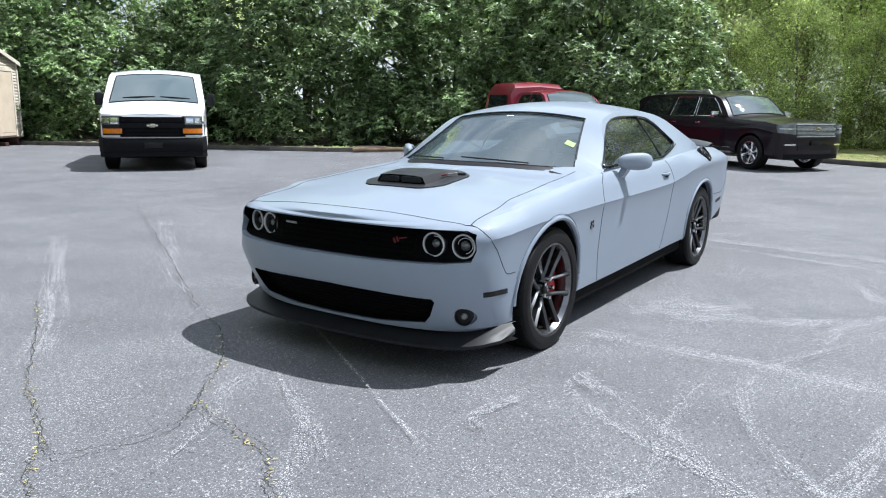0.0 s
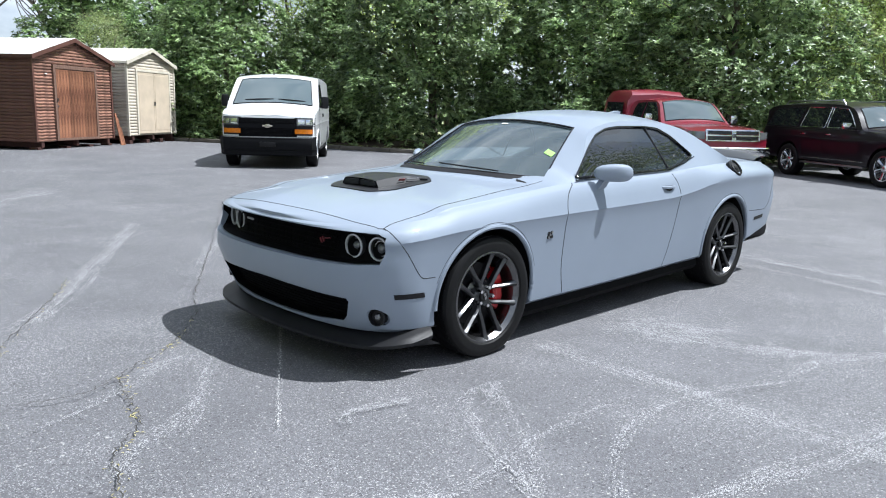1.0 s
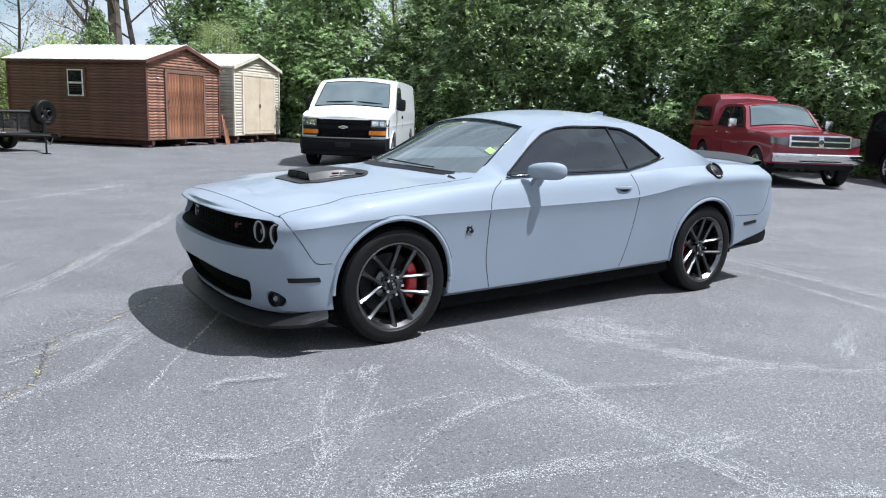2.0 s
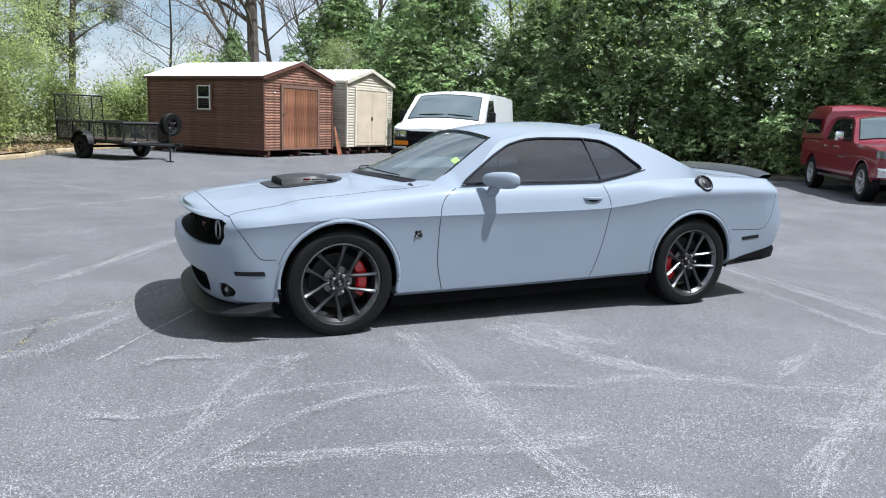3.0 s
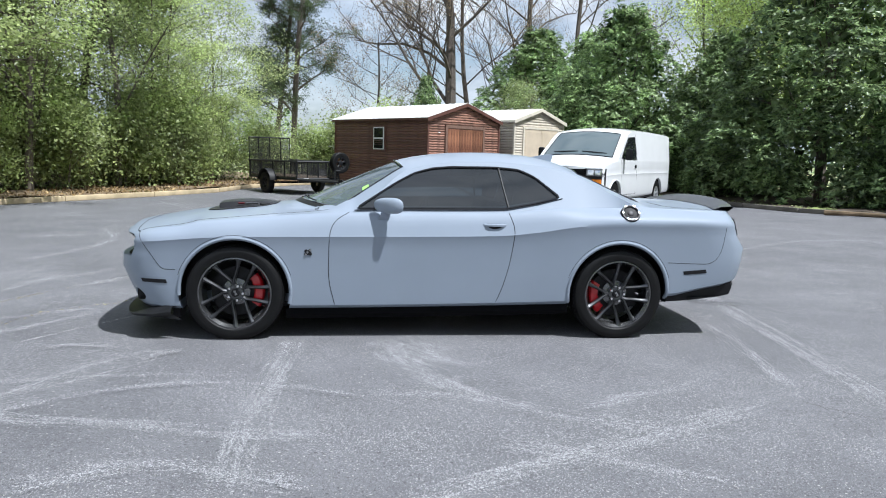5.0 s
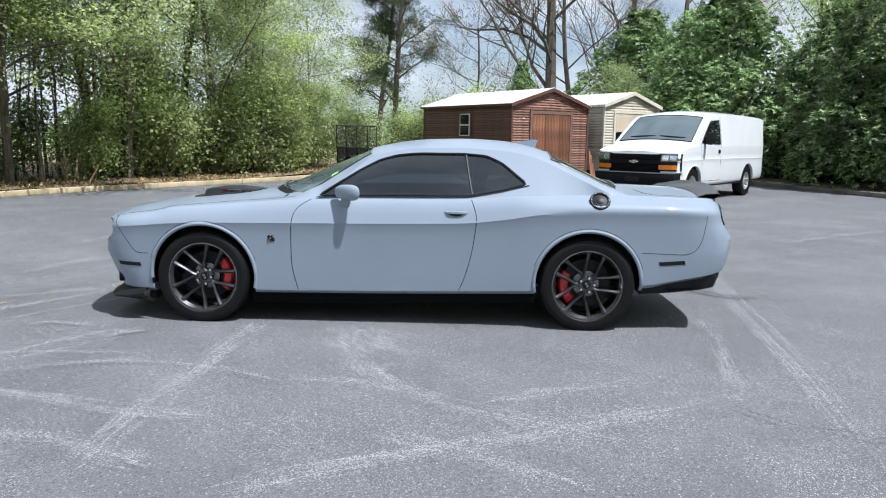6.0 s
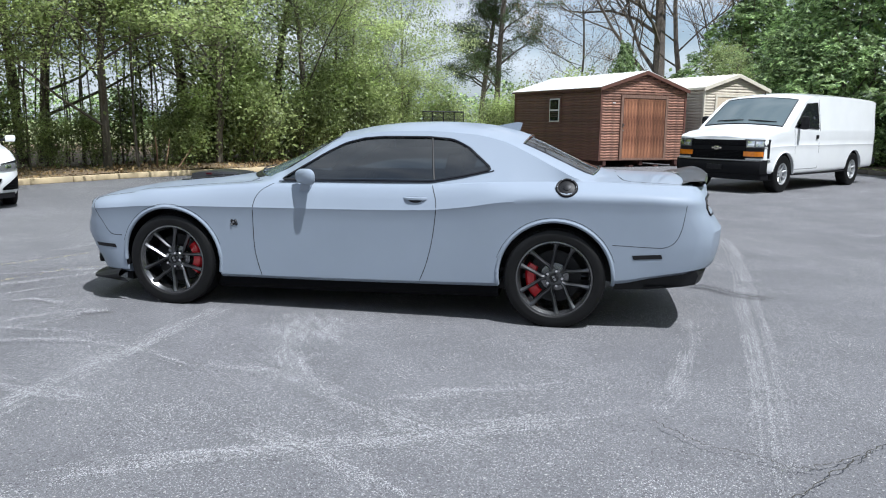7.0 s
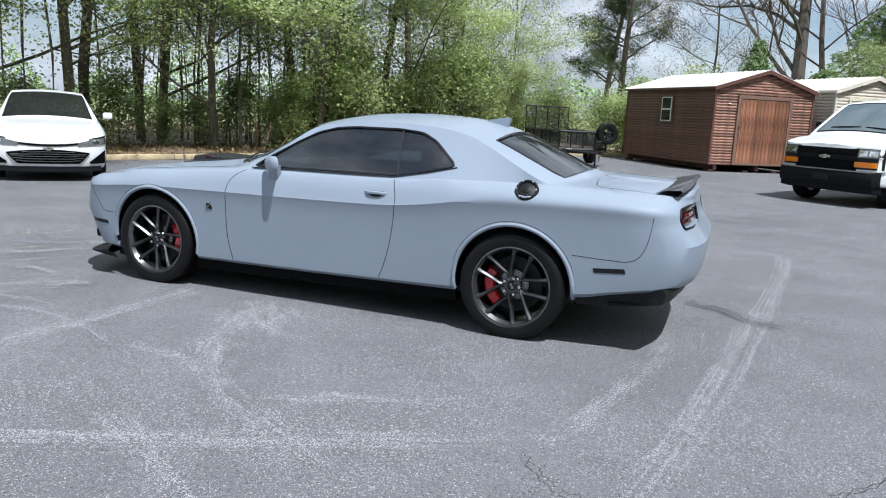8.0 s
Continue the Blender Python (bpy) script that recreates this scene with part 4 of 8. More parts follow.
# inside
inner = part("dashboard", sheet(bmesh.new(), [[(0.62, y, 0.880), (0.80, y, 0.915), (0.98, y, 0.945), (1.18, y, 0.93), (1.27, y, 0.86), (1.25, y, 0.60)] for y in np.linspace(-0.72, 0.72, 9)]), TRIM, car, "black dashboard")
part("steering_wheel", tube(bmesh.new(), [(1.42 + 0.06 * math.cos(a), -0.36 + 0.18 * math.sin(a), 0.85 + 0.17 * math.cos(a)) for a in np.linspace(0, 2 * math.pi, 25)[:-1]], 0.016, 6, closed=True), TRIM, car)
for y in (-0.36, 0.36):
    for x, h in ((1.95, 1.0), (2.75, 0.92)):
        seat = part("seat", new_box(x - 0.52, x, y - 0.25, y + 0.25, 0.42, 0.58, bevel=0.05), TRIM, car, "black bucket seat")
        part("backrest", new_box(-0.07, 0.07, -0.25, 0.25, 0.0, h - 0.48, bevel=0.05), TRIM, seat, m=pose(x, y, 0.5, 0, 18, 0))
        part("headrest", new_box(-0.05, 0.05, -0.13, 0.13, 0.0, 0.17, bevel=0.04), TRIM, seat, m=pose(x + 0.17, y, h + 0.0, 0, 12, 0))
part("cabin_floor", new_box(0.95, 2.9, -0.69, 0.69, 0.33, 0.36), TRIM, car)
part("rear_mirror", new_box(1.265, 1.285, -0.12, 0.12, 1.19, 1.25, bevel=0.008), BLACK, car, "rear-view mirror")


# ---- wheels of the coupe ----
def tyre_profile(R, half, rim):
    return [(rim, -half * 0.86), (rim + 0.012, -half * 0.96), ((R + rim) / 2, -half), (R - 0.03, -half * 0.985), (R - 0.010, -half * 0.90), (R - 0.002, -half * 0.78), (R, -half * 0.4), (R, half * 0.4), (R - 0.002, half * 0.78), (R - 0.010, half * 0.90), (R - 0.03, half * 0.985), ((R + rim) / 2, half), (rim + 0.012, half * 0.96), (rim, half * 0.86)]


def coupe_wheel(R=0.352):
    """The wheel's outer side looks to -y."""
    b = bmesh.new()
    lathe(b, [(0.262, -0.098), (0.266, -0.110), (0.256, -0.112), (0.248, -0.100), (0.238, -0.085), (0.232, 0.06), (0.252, 0.10), (0.262, 0.10)], 56, "y", closed=True)
    rim = mesh_of("wheel", b, 30)
    b = bmesh.new()
    for k in range(5):
        for s in (-1, 1):
            base = 2 * math.pi * k / 5 + math.pi / 2
            pts = []
            for r, da, w, y, dep in ((0.040, 0.06, 0.010, -0.058, 0.05), (0.070, 0.060, 0.0110, -0.067, 0.05), (0.090, 0.095, 0.0115, -0.073, 0.046), (0.115, 0.215, 0.0115, -0.079, 0.044), (0.150, 0.300, 0.0115, -0.086, 0.042), (0.190, 0.345, 0.0120, -0.094, 0.038), (0.226, 0.370, 0.0140, -0.102, 0.034), (0.249, 0.385, 0.020, -0.108, 0.03)):
                a = base + s * da
                d = Vector((math.cos(a), 0, math.sin(a)))
                t = Vector((-math.sin(a), 0, math.cos(a)))
                c = d * r
                pts.append([c + t * w + Vector((0, y + 0.011, 0)), c + t * w * 0.22 + Vector((0, y, 0)), c - t * w * 0.12 + Vector((0, y - 0.001, 0)), c - t * w + Vector((0, y + 0.011, 0)), c - t * w * 0.9 + Vector((0, y + dep, 0)), c + t * w * 0.9 + Vector((0, y + dep, 0))])
            vs = [[b.verts.new(p) for p in row] for row in pts]
            for i in range(len(vs) - 1):
                for j in range(6):
                    b.faces.new((vs[i][j], vs[i][(j + 1) % 6], vs[i + 1][(j + 1) % 6], vs[i + 1][j]))
            b.faces.new(vs[0])
            b.faces.new(vs[-1][::-1])
    lathe(b, [(0.060, -0.02), (0.062, -0.052), (0.056, -0.060), (0.034, -0.062), (0.032, -0.058), (0.0005, -0.058)], 30, "y")
    spokes = mesh_of("spokes", b, 30)
    tb = bmesh.new()
    lathe(tb, tyre_profile(R, 0.122, 0.262), 72, "y", closed=True)
    for j in range(72):
        a = 2 * math.pi * j / 72
        m = pose(0, 0, 0) @ Matrix.Rotation(-a, 4, "Y")
        for s in (-1, 1):
            box(tb, R - 0.012, R + 0.0010, s * 0.066, s * 0.096, -0.011, 0.011, m=m @ Matrix.Rotation(s * 0.25, 4, "X"))
    for yy in (-0.045, 0.0, 0.045):
        lathe(tb, [(R + 0.002, yy - 0.016), (R + 0.002, yy + 0.016), (R - 0.01, yy + 0.016), (R - 0.01, yy - 0.016)], 60, "y", closed=True)
    tyre = mesh_of("tyre", tb, 30)
    disc = mesh_of("brake_disc", lathe(bmesh.new(), [(0.07, 0.005), (0.185, 0.005), (0.185, 0.03), (0.07, 0.03)], 40, "y", closed=True), 30)
    cb = bmesh.new()
    rows = []
    for a in np.linspace(-0.68, 0.68, 13):
        e = 0.010 * (abs(a) > 0.55) + 0.006 * (abs(a) < 0.12)
        rows.append([(r * math.cos(a), y, r * math.sin(a)) for r, y in ((0.132, -0.024 + e), (0.142, -0.038 + e), (0.192, -0.038 + e), (0.206, -0.024 + e), (0.206, 0.06), (0.132, 0.06))])
    vs = [[cb.verts.new(p) for p in r] for r in rows]
    for i in range(len(vs) - 1):
        for j in range(6):
            cb.faces.new((vs[i][j], vs[i][(j + 1) % 6], vs[i + 1][(j + 1) % 6], vs[i + 1][j]))
    cb.faces.new(vs[0])
    cb.faces.new(vs[-1][::-1])
    caliper = mesh_of("brake_caliper", cb, 30)
    nut = mesh_of("lug_nut", lathe(bmesh.new(), [(0.0135, -0.055), (0.0135, -0.084), (0.010, -0.094), (0.0005, -0.095)], 6, "y"), 30)
    hubcap = mesh_of("centre_cap", lathe(bmesh.new(), [(0.032, -0.062), (0.032, -0.074), (0.026, -0.079), (0.0005, -0.080)], 24, "y"), 30)
    dust = mesh_of("hub", lathe(bmesh.new(), [(0.10, -0.002), (0.10, -0.02), (0.06, -0.03), (0.0005, -0.03)], 24, "y"), 30)
    mark = mesh_of("cap_mark", joined(new_box(-0.018, -0.003, -0.0835, -0.079, -0.010, 0.006, m=pose(0, 0, 0, 0, 20, 0)), new_box(0.003, 0.018, -0.0835, -0.079, -0.006, 0.010, m=pose(0, 0, 0, 0, 20, 0))), 0)
    return rim, spokes, tyre, disc, caliper, nut, hubcap, dust, mark


W = coupe_wheel()


def place_wheel(x, s, spin, front):
    turn = Matrix.Translation((x, s * 0.800, HUB_Z)) @ pose(0, 0, 0, 0, 0, 180 if s > 0 else 0)
    rim = link("wheel", W[0], RIMDARK, car, "dark gunmetal alloy wheel with split spokes", turn)
    roll = Matrix.Rotation(radians(spin), 4, "Y")
    link("spokes", W[1], RIM, rim, "gunmetal split spokes", roll)
    link("tyre", W[2], RUBBER, rim, "black low-profile tyre", roll)
    link("brake_disc", W[3], IRON, rim)
    link("hub", W[7], RIMDARK, rim)
    side = 0.08 if front else math.pi + 0.18
    if s > 0:
        side = math.pi - side
    link("brake_caliper", W[4], RED, rim, "red brake caliper", Matrix.Rotation(-side, 4, "Y"))
    link("centre_cap", W[6], BLACK, rim)
    link("cap_mark", W[8], STEEL, rim, "", roll)
    for k in range(5):
        a = 2 * math.pi * k / 5 - math.pi / 2
        link("lug_nut", W[5], CHROME, rim, "", roll @ Matrix.Translation((0.055 * math.cos(a), 0, 0.055 * math.sin(a))))


place_wheel(FRONT_X, -1, 57, True)
place_wheel(REAR_X, -1, 52, False)
place_wheel(FRONT_X, 1, 30, True)
place_wheel(REAR_X, 1, 50, False)

# ---- other vehicles ----
SCREEN = glass("far_windshield_glass", (0.085, 0.115, 0.125), mix=0.0, rough=0.02, ior=2.3)
SHADED = glass("far_side_glass", (0.012, 0.014, 0.016), mix=0.0, rough=0.02)
GREYPLASTIC = mat("grey_plastic", (0.006, 0.0065, 0.0085), 0.7, spec=0.18, vary=0.25, scale=9, bump=0.08, bump_scale=220)
SILVER = mat("silver_wheel", (0.56, 0.57, 0.58), 0.35, metal=0.6, vary=0.2, scale=10)
GOLDGREY = mat("emblem_metal", (0.62, 0.58, 0.50), 0.25, metal=0.8, vary=0.1, scale=20)


def road_wheel(R, rim, half, spokes, thick, dish):
    """Meshes of tyre, rim and spokes of a plain road wheel; its outer side looks to -y."""
    tb = lathe(bmesh.new(), tyre_profile(R, half, rim), 48, "y", closed=True)
    rb = lathe(bmesh.new(), [(rim, -half * 0.8), (rim + 0.004, -half * 0.9), (rim - 0.012, -half * 0.9), (rim - 0.025, -half * 0.5), (rim - 0.03, half * 0.8), (rim, half * 0.8)], 40, "y", closed=True)
    sb = bmesh.new()
    for k in range(spokes):
        a = 2 * math.pi * k / spokes + 0.3
        m = Matrix.Rotation(-a, 4, "Y")
        grid = []
        for r, w, y in ((0.03, thick * 0.9, dish - 0.01), (rim * 0.55, thick * 0.8, dish - 0.018), (rim - 0.018, thick * 1.15, -half * 0.78)):
            grid.append([m @ Vector((r, y + 0.012, -w)), m @ Vector((r, y, -w * 0.5)), m @ Vector((r, y, w * 0.5)), m @ Vector((r, y + 0.012, w))])
        sheet(sb, grid, thick=(0, 0.03, 0))
    lathe(sb, [(0.075, dish + 0.02), (0.075, dish - 0.018), (0.05, dish - 0.03), (0.0005, dish - 0.032)], 24, "y")
    db = lathe(bmesh.new(), [(rim - 0.04, half * 0.3), (rim - 0.04, half * 0.4), (0.0005, half * 0.4)], 30, "y")
    return mesh_of("tyre", tb), mesh_of("wheel", rb), mesh_of("spokes", sb), mesh_of("brake_disc", db)


def add_wheels(parent, meshes, spots, rim_mat, label):
    for x, y, z in spots:
        turn = pose(x, y, z, 0, 0, 180 if y > 0 else 0)
        w = link("wheel", meshes[1], rim_mat, parent, label, turn)
        link("tyre", meshes[0], RUBBER, w, "black tyre")
        link("spokes", meshes[2], rim_mat, w)
        link("brake_disc", meshes[3], RIMDARK, w)


def vehicle(name, label, category, sh, m, paint, wheelbase, R, rim, half, track, spokes, thick, rim_mat, arch, wheel_label):
    t = thing(name, label, category, m)
    cut = joined(*[disc_cutter(x, R, arch, *((-1.4, -0.55) if s < 0 else (0.55, 1.4)), n=32) for x in (0, wheelbase) for s in (-1, 1)])
    part("body", carve(sh.build(), cut), paint, t, smooth=30)
    for x in (0, wheelbase):
        for s in (-1, 1):
            part("arch_liner", liner(x, R, arch - 0.004, s * (track + half * 0.7), s * 0.57, -0.05), BLACK, t)
    part("underbody", new_box(-0.6, sh.x1 - 0.4, -0.6, 0.6, sh.bottom(1) - 0.08, sh.bottom(1) + 0.1), BLACK, t, smooth=0)
    add_wheels(t, road_wheel(R, rim, half, spokes, thick, -half * 0.45), [(x, s * track, R) for x in (0, wheelbase) for s in (-1, 1)], rim_mat, wheel_label)
    return t


def top_pane(sh, half_base, half_top, x_base, x_top, bow_base, bow_top, up=0.008, n=14, k=10):
    g = []
    for i in range(k + 1):
        v = i / k
        row = []
        for j in range(n + 1):
            y = (2 * j / n - 1) * (half_base + (half_top - half_base) * v)
            xa, xb = x_base + bow_base * y * y, x_top + bow_top * y * y
            x = xa + (xb - xa) * v
            row.append((x, y, sh.over(x, y) + up))
        g.append(row)
    return g


def screen(sh, parent, *a, material=None, name="windshield", label="", up=0.008):
    g = top_pane(sh, *a, up=up)
    part(name, sheet(bmesh.new(), g), material or SCREEN, parent, label)
    part("glass_seal", tube(bmesh.new(), [Vector(p) for p in rim_of(g)], 0.012, 5, closed=True), BLACK, parent)


def side_pane(sh, poly, s, parent, name="side_window", material=None, off=0.006, trim=None):
    pts = [(p.x, p.y) for p in resample([Vector(p) for p in poly + poly[:1]], 0.12)][:-1]
    b = bmesh.new()
    b.faces.new([b.verts.new(sh.on_side(x, z, s, off)) for x, z in pts])
    bmesh.ops.triangulate(b, faces=b.faces)
    part(name, b, material or SHADED, parent, smooth=0)
    part("window_seal", tube(bmesh.new(), [sh.on_side(x, z, s, off) for x, z in pts], 0.010, 5, closed=True), trim or BLACK, parent)


def nose_patch(sh, y0, y1, z0, z1, off=0.006, z0b=None, z1b=None, n=8, k=4, thick=0.05):
    """A panel on the nose from y0 to y1; z0b, z1b: its heights at y1."""
    z0b = z0 if z0b is None else z0b
    z1b = z1 if z1b is None else z1b
    g = []
    for i in range(k + 1):
        row = []
        for j in range(n + 1):
            u = j / n
            y = y0 + (y1 - y0) * u
            za, zb = z0 + (z0b - z0) * u, z1 + (z1b - z1) * u
            z = za + (zb - za) * i / k
            row.append((sh.face(y, z) - off, y, z))
        g.append(row)
    return sheet(bmesh.new(), g, thick=(thick, 0, 0))


def nose_band(sh, y0, y1, lo, hi, off, n=12, k=4, thick=0.04):
    """A panel on the nose between two edges, given as heights over 0 to 1 from y0 to y1."""
    g = []
    for i in range(k + 1):
        row = []
        for j in range(n + 1):
            u = j / n
            y = y0 + (y1 - y0) * u
            z = lo(u) + (hi(u) - lo(u)) * i / k
            row.append((sh.face(y, z) - off, y, z))
        g.append(row)
    return sheet(bmesh.new(), g, thick=(thick, 0, 0))


def mirrors(parent, x, y, z, w, h, d, material, label):
    for s in (-1, 1):
        mm = part("door_mirror", new_box(x - d / 2, x + d / 2, s * y, s * (y + w), z, z + h, bevel=min(d, w, h) * 0.42), material, parent, label)
        part("mirror_arm", new_box(x - 0.03, x + 0.03, s * (y - 0.14), s * (y + 0.05), z + 0.02, z + 0.06, bevel=0.01), BLACK, mm)


# white cargo van
van = Shell(
    top=spline(-0.88, 1.09, -0.80, 1.145, -0.5, 1.22, -0.25, 1.275, -0.12, 1.31, -0.04, 1.365, 0.35, 1.63, 0.66, 1.83, 0.84, 1.925, 1.05, 2.0, 1.5, 2.055, 2.5, 2.075, 4.0, 2.06, 4.5, 2.035, 4.72, 1.96),
    shoulder=spline(-0.88, 1.085, -0.5, 1.17, 0.0, 1.23, 0.5, 1.26, 4.72, 1.26),
    crease=spline(-0.88, 0.90, 0.0, 0.94, 1.0, 0.95, 4.72, 0.95),
    width=spline(-0.9, 0.95, 0.0, 1.0, 4.0, 1.005, 4.72, 0.985),
    bottom=spline(-0.9, 0.42, 0.4, 0.36, 4.72, 0.42),
    nose=spline(0.4, -0.86, 0.95, -0.86, 1.07, -0.84, 1.25, -0.80),
    tail=spline(0.4, 4.72, 1.3, 4.72, 2.0, 4.68),
    depth=0.22, power=3.2, belt=1.0, lean=0.13, ledge=0.999, soft=0.004, tuck=0.04, under=0.004, step=0.06,
    bow=spline(-0.8, 0.0, 0.0, 0.16, 0.5, 0.16, 1.0, 0.06, 1.4, 0.0), drop=spline(-0.9, 0.03, 0.5, 0.02, 1.2, 0.04, 4.7, 0.05))
VAN_AT = pose(6.45, 11.95, 0, 0, 0, 51.6) @ Matrix.Diagonal((1.07, 1.07, 1.07, 1))
vt = vehicle("cargo_van", "white cargo van with black bumper and amber lamps", "van", van, VAN_AT, VANWHITE, 3.43, 0.375, 0.215, 0.12, 0.86, 8, 0.022, SILVER, 0.44, "silver steel wheel")
screen(van, vt, 0.86, 0.77, -0.03, 0.85, 0.14, 0.05, label="wide windshield reflecting the sky")
for s in (-1, 1):
    side_pane(van, [(0.34, 1.32), (0.72, 1.64), (0.93, 1.80), (1.42, 1.83), (1.45, 1.29)], s, vt)
    part("door_gap", tube(bmesh.new(), [van.on_side(x, z, s, -0.002) for x, z in ((0.33, 1.27), (0.40, 1.0), (0.46, 0.46))], 0.006, 5), GAP, vt)
    part("door_gap", tube(bmesh.new(), [van.on_side(x, z, s, -0.002) for x, z in ((1.50, 1.9), (1.52, 1.28), (1.52, 0.9), (1.50, 0.46), (0.47, 0.46))], 0.006, 5), GAP, vt)
    part("door_handle", new_box(1.34, 1.44, s * 1.0, s * 1.025, 1.08, 1.16, bevel=0.01), BLACK, vt)
    hl = part("headlight", nose_patch(van, s * 0.60, s * 0.955, 0.90, 1.06, 0.012), LENS, vt, "clear headlamp")
    part("reflector", nose_patch(van, s * 0.63, s * 0.76, 0.925, 1.035, 0.016), CHROME, hl)
    part("reflector", nose_patch(van, s * 0.79, s * 0.92, 0.93, 1.03, 0.016), CHROME, hl)
    part("lamp_edge", nose_patch(van, s * 0.60, s * 0.955, 0.893, 0.905, 0.018), BLACK, hl)
    part("turn_signal", nose_patch(van, s * 0.56, s * 0.965, 0.735, 0.83, 0.014), AMBER, vt, "amber turn signal")
    part("lamp_frame", nose_patch(van, s * 0.555, s * 0.97, 0.70, 1.07, 0.008), BLACK, vt)
    part("fender_flare", tube(bmesh.new(), [van.on_side(0.44 * math.cos(a), 0.375 + 0.44 * math.sin(a), s, 0.0) for a in np.linspace(0.15, 3.0, 20)], 0.018, 6), VANWHITE, vt)
    part("step_rail", new_box(0.5, 2.95, s * 0.985, s * 1.0, 0.345, 0.375, bevel=0.005), BLACK, vt)
part("grille", nose_patch(van, -0.60, 0.60, 0.66, 1.055, 0.010, n=16), GRILLEBLACK, vt, "black plastic grille")
part("grille_bar", nose_patch(van, -0.59, 0.59, 0.845, 0.935, 0.026, n=16), GREYPLASTIC, vt)
for z in np.linspace(0.69, 0.82, 6):
    part("grille_slat", nose_patch(van, -0.50, 0.50, z - 0.004, z + 0.004, 0.016, n=12), GREYPLASTIC, vt)
for z in np.linspace(0.96, 1.035, 5):
    part("grille_slat", nose_patch(van, -0.55, 0.55, z - 0.004, z + 0.004, 0.016, n=12), GREYPLASTIC, vt)
b = bmesh.new()
box(b, -0.012, 0.012, -0.105, 0.105, -0.018, 0.018, bevel=0.004)
box(b, -0.012, 0.012, -0.045, 0.045, -0.036, 0.036, bevel=0.004)
part("emblem", b, GOLDGREY, vt, "plain metal emblem", m=pose(-0.90, 0, 0.89))
rows = []
for y in np.linspace(-1.0, 1.0, 25):
    x = van.face(y * 0.97, 0.6)
    rows.append([(x + 0.10, y, 0.675), (x - 0.06, y, 0.665), (x - 0.085, y, 0.62), (x - 0.085, y, 0.47), (x - 0.06, y, 0.40), (x - 0.02, y, 0.38), (x - 0.01, y, 0.29), (x + 0.15, y, 0.26)])
part("front_bumper", sheet(bmesh.new(), rows), GREYPLASTIC, vt, "dark grey plastic front bumper")
# Thin pale strip along the bumper's top edge.
part("bumper_step", nose_patch(van, -0.93, 0.93, 0.648, 0.668, 0.088, n=16), STEEL, vt, "thin pale bumper edge")
part("plate_bracket", new_box(-0.965, -0.94, -0.16, 0.16, 0.46, 0.56, bevel=0.004), BLACK, vt)
mirrors(vt, 0.52, 1.03, 1.27, 0.16, 0.27, 0.12, BLACK, "tall black door mirror")
for y0, y1 in ((-0.70, -0.12), (-0.02, 0.60)):
    part("wiper", tube(bmesh.new(), [(0.05 + 0.12 * y * y + 0.06 * abs(u - 0.5), y, van.over(0.05 + 0.12 * y * y, y) + 0.03) for u, y in zip(np.linspace(0, 1, 6), np.linspace(y0, y1, 6))], 0.012, 5), BLACK, vt)
part("roof_antenna", tube(bmesh.new(), [(1.15, 0.1, 2.0), (1.17, 0.1, 2.075)], 0.018, 6, taper=0.006), BLACK, vt)
part("rear_bumper", new_box(4.66, 4.84, -0.95, 0.95, 0.46, 0.62, bevel=0.03), GREYPLASTIC, vt)

# red pickup with a cap over its bed
ram = Shell(
    top=spline(-0.95, 1.05, -0.88, 1.12, -0.5, 1.19, 0.0, 1.235, 0.5, 1.265, 0.66, 1.285, 0.74, 1.33, 1.1, 1.62, 1.3, 1.765, 1.45, 1.83, 1.8, 1.885, 2.4, 1.895, 2.85, 1.87, 3.0, 1.80, 3.06, 1.42, 3.12, 1.27, 4.8, 1.28),
    shoulder=spline(-0.95, 1.05, -0.5, 1.12, 0.0, 1.17, 0.8, 1.21, 4.8, 1.25),
    crease=spline(-0.95, 0.85, 0.0, 0.95, 1.5, 0.92, 3.6, 0.98, 4.8, 0.95),
    width=spline(-0.95, 0.95, 0.0, 1.0, 1.5, 0.985, 3.57, 1.0, 4.8, 0.985),
    bottom=spline(-0.95, 0.52, 0.5, 0.46, 4.8, 0.55),
    nose=spline(0.5, -0.90, 0.8, -0.94, 1.05, -0.92, 1.2, -0.86), tail=spline(0.5, 4.80, 1.3, 4.80),
    depth=0.26, power=3.0, belt=0.92, lean=0.33, soft=0.06, tuck=0.05, step=0.06,
    bow=spline(-0.9, 0.0, 0.3, 0.1, 0.8, 0.2, 1.4, 0.06, 1.8, 0.0), drop=spline(-0.9, 0.05, 0.7, 0.03, 1.5, 0.06, 2.9, 0.06, 3.2, 0.01))
rt = vehicle("pickup_truck", "red pickup truck with chrome grille and a red bed cap", "truck", ram, pose(14.08, 4.80, 0, 0, 0, 55.5) @ Matrix.Diagonal((0.995, 0.995, 0.995, 1)), RAMRED, 3.57, 0.41, 0.26, 0.135, 0.86, 5, 0.035, SILVER, 0.48, "polished alloy wheel")
screen(ram, rt, 0.80, 0.66, 0.76, 1.40, 0.18, 0.03, label="windshield reflecting clouds")
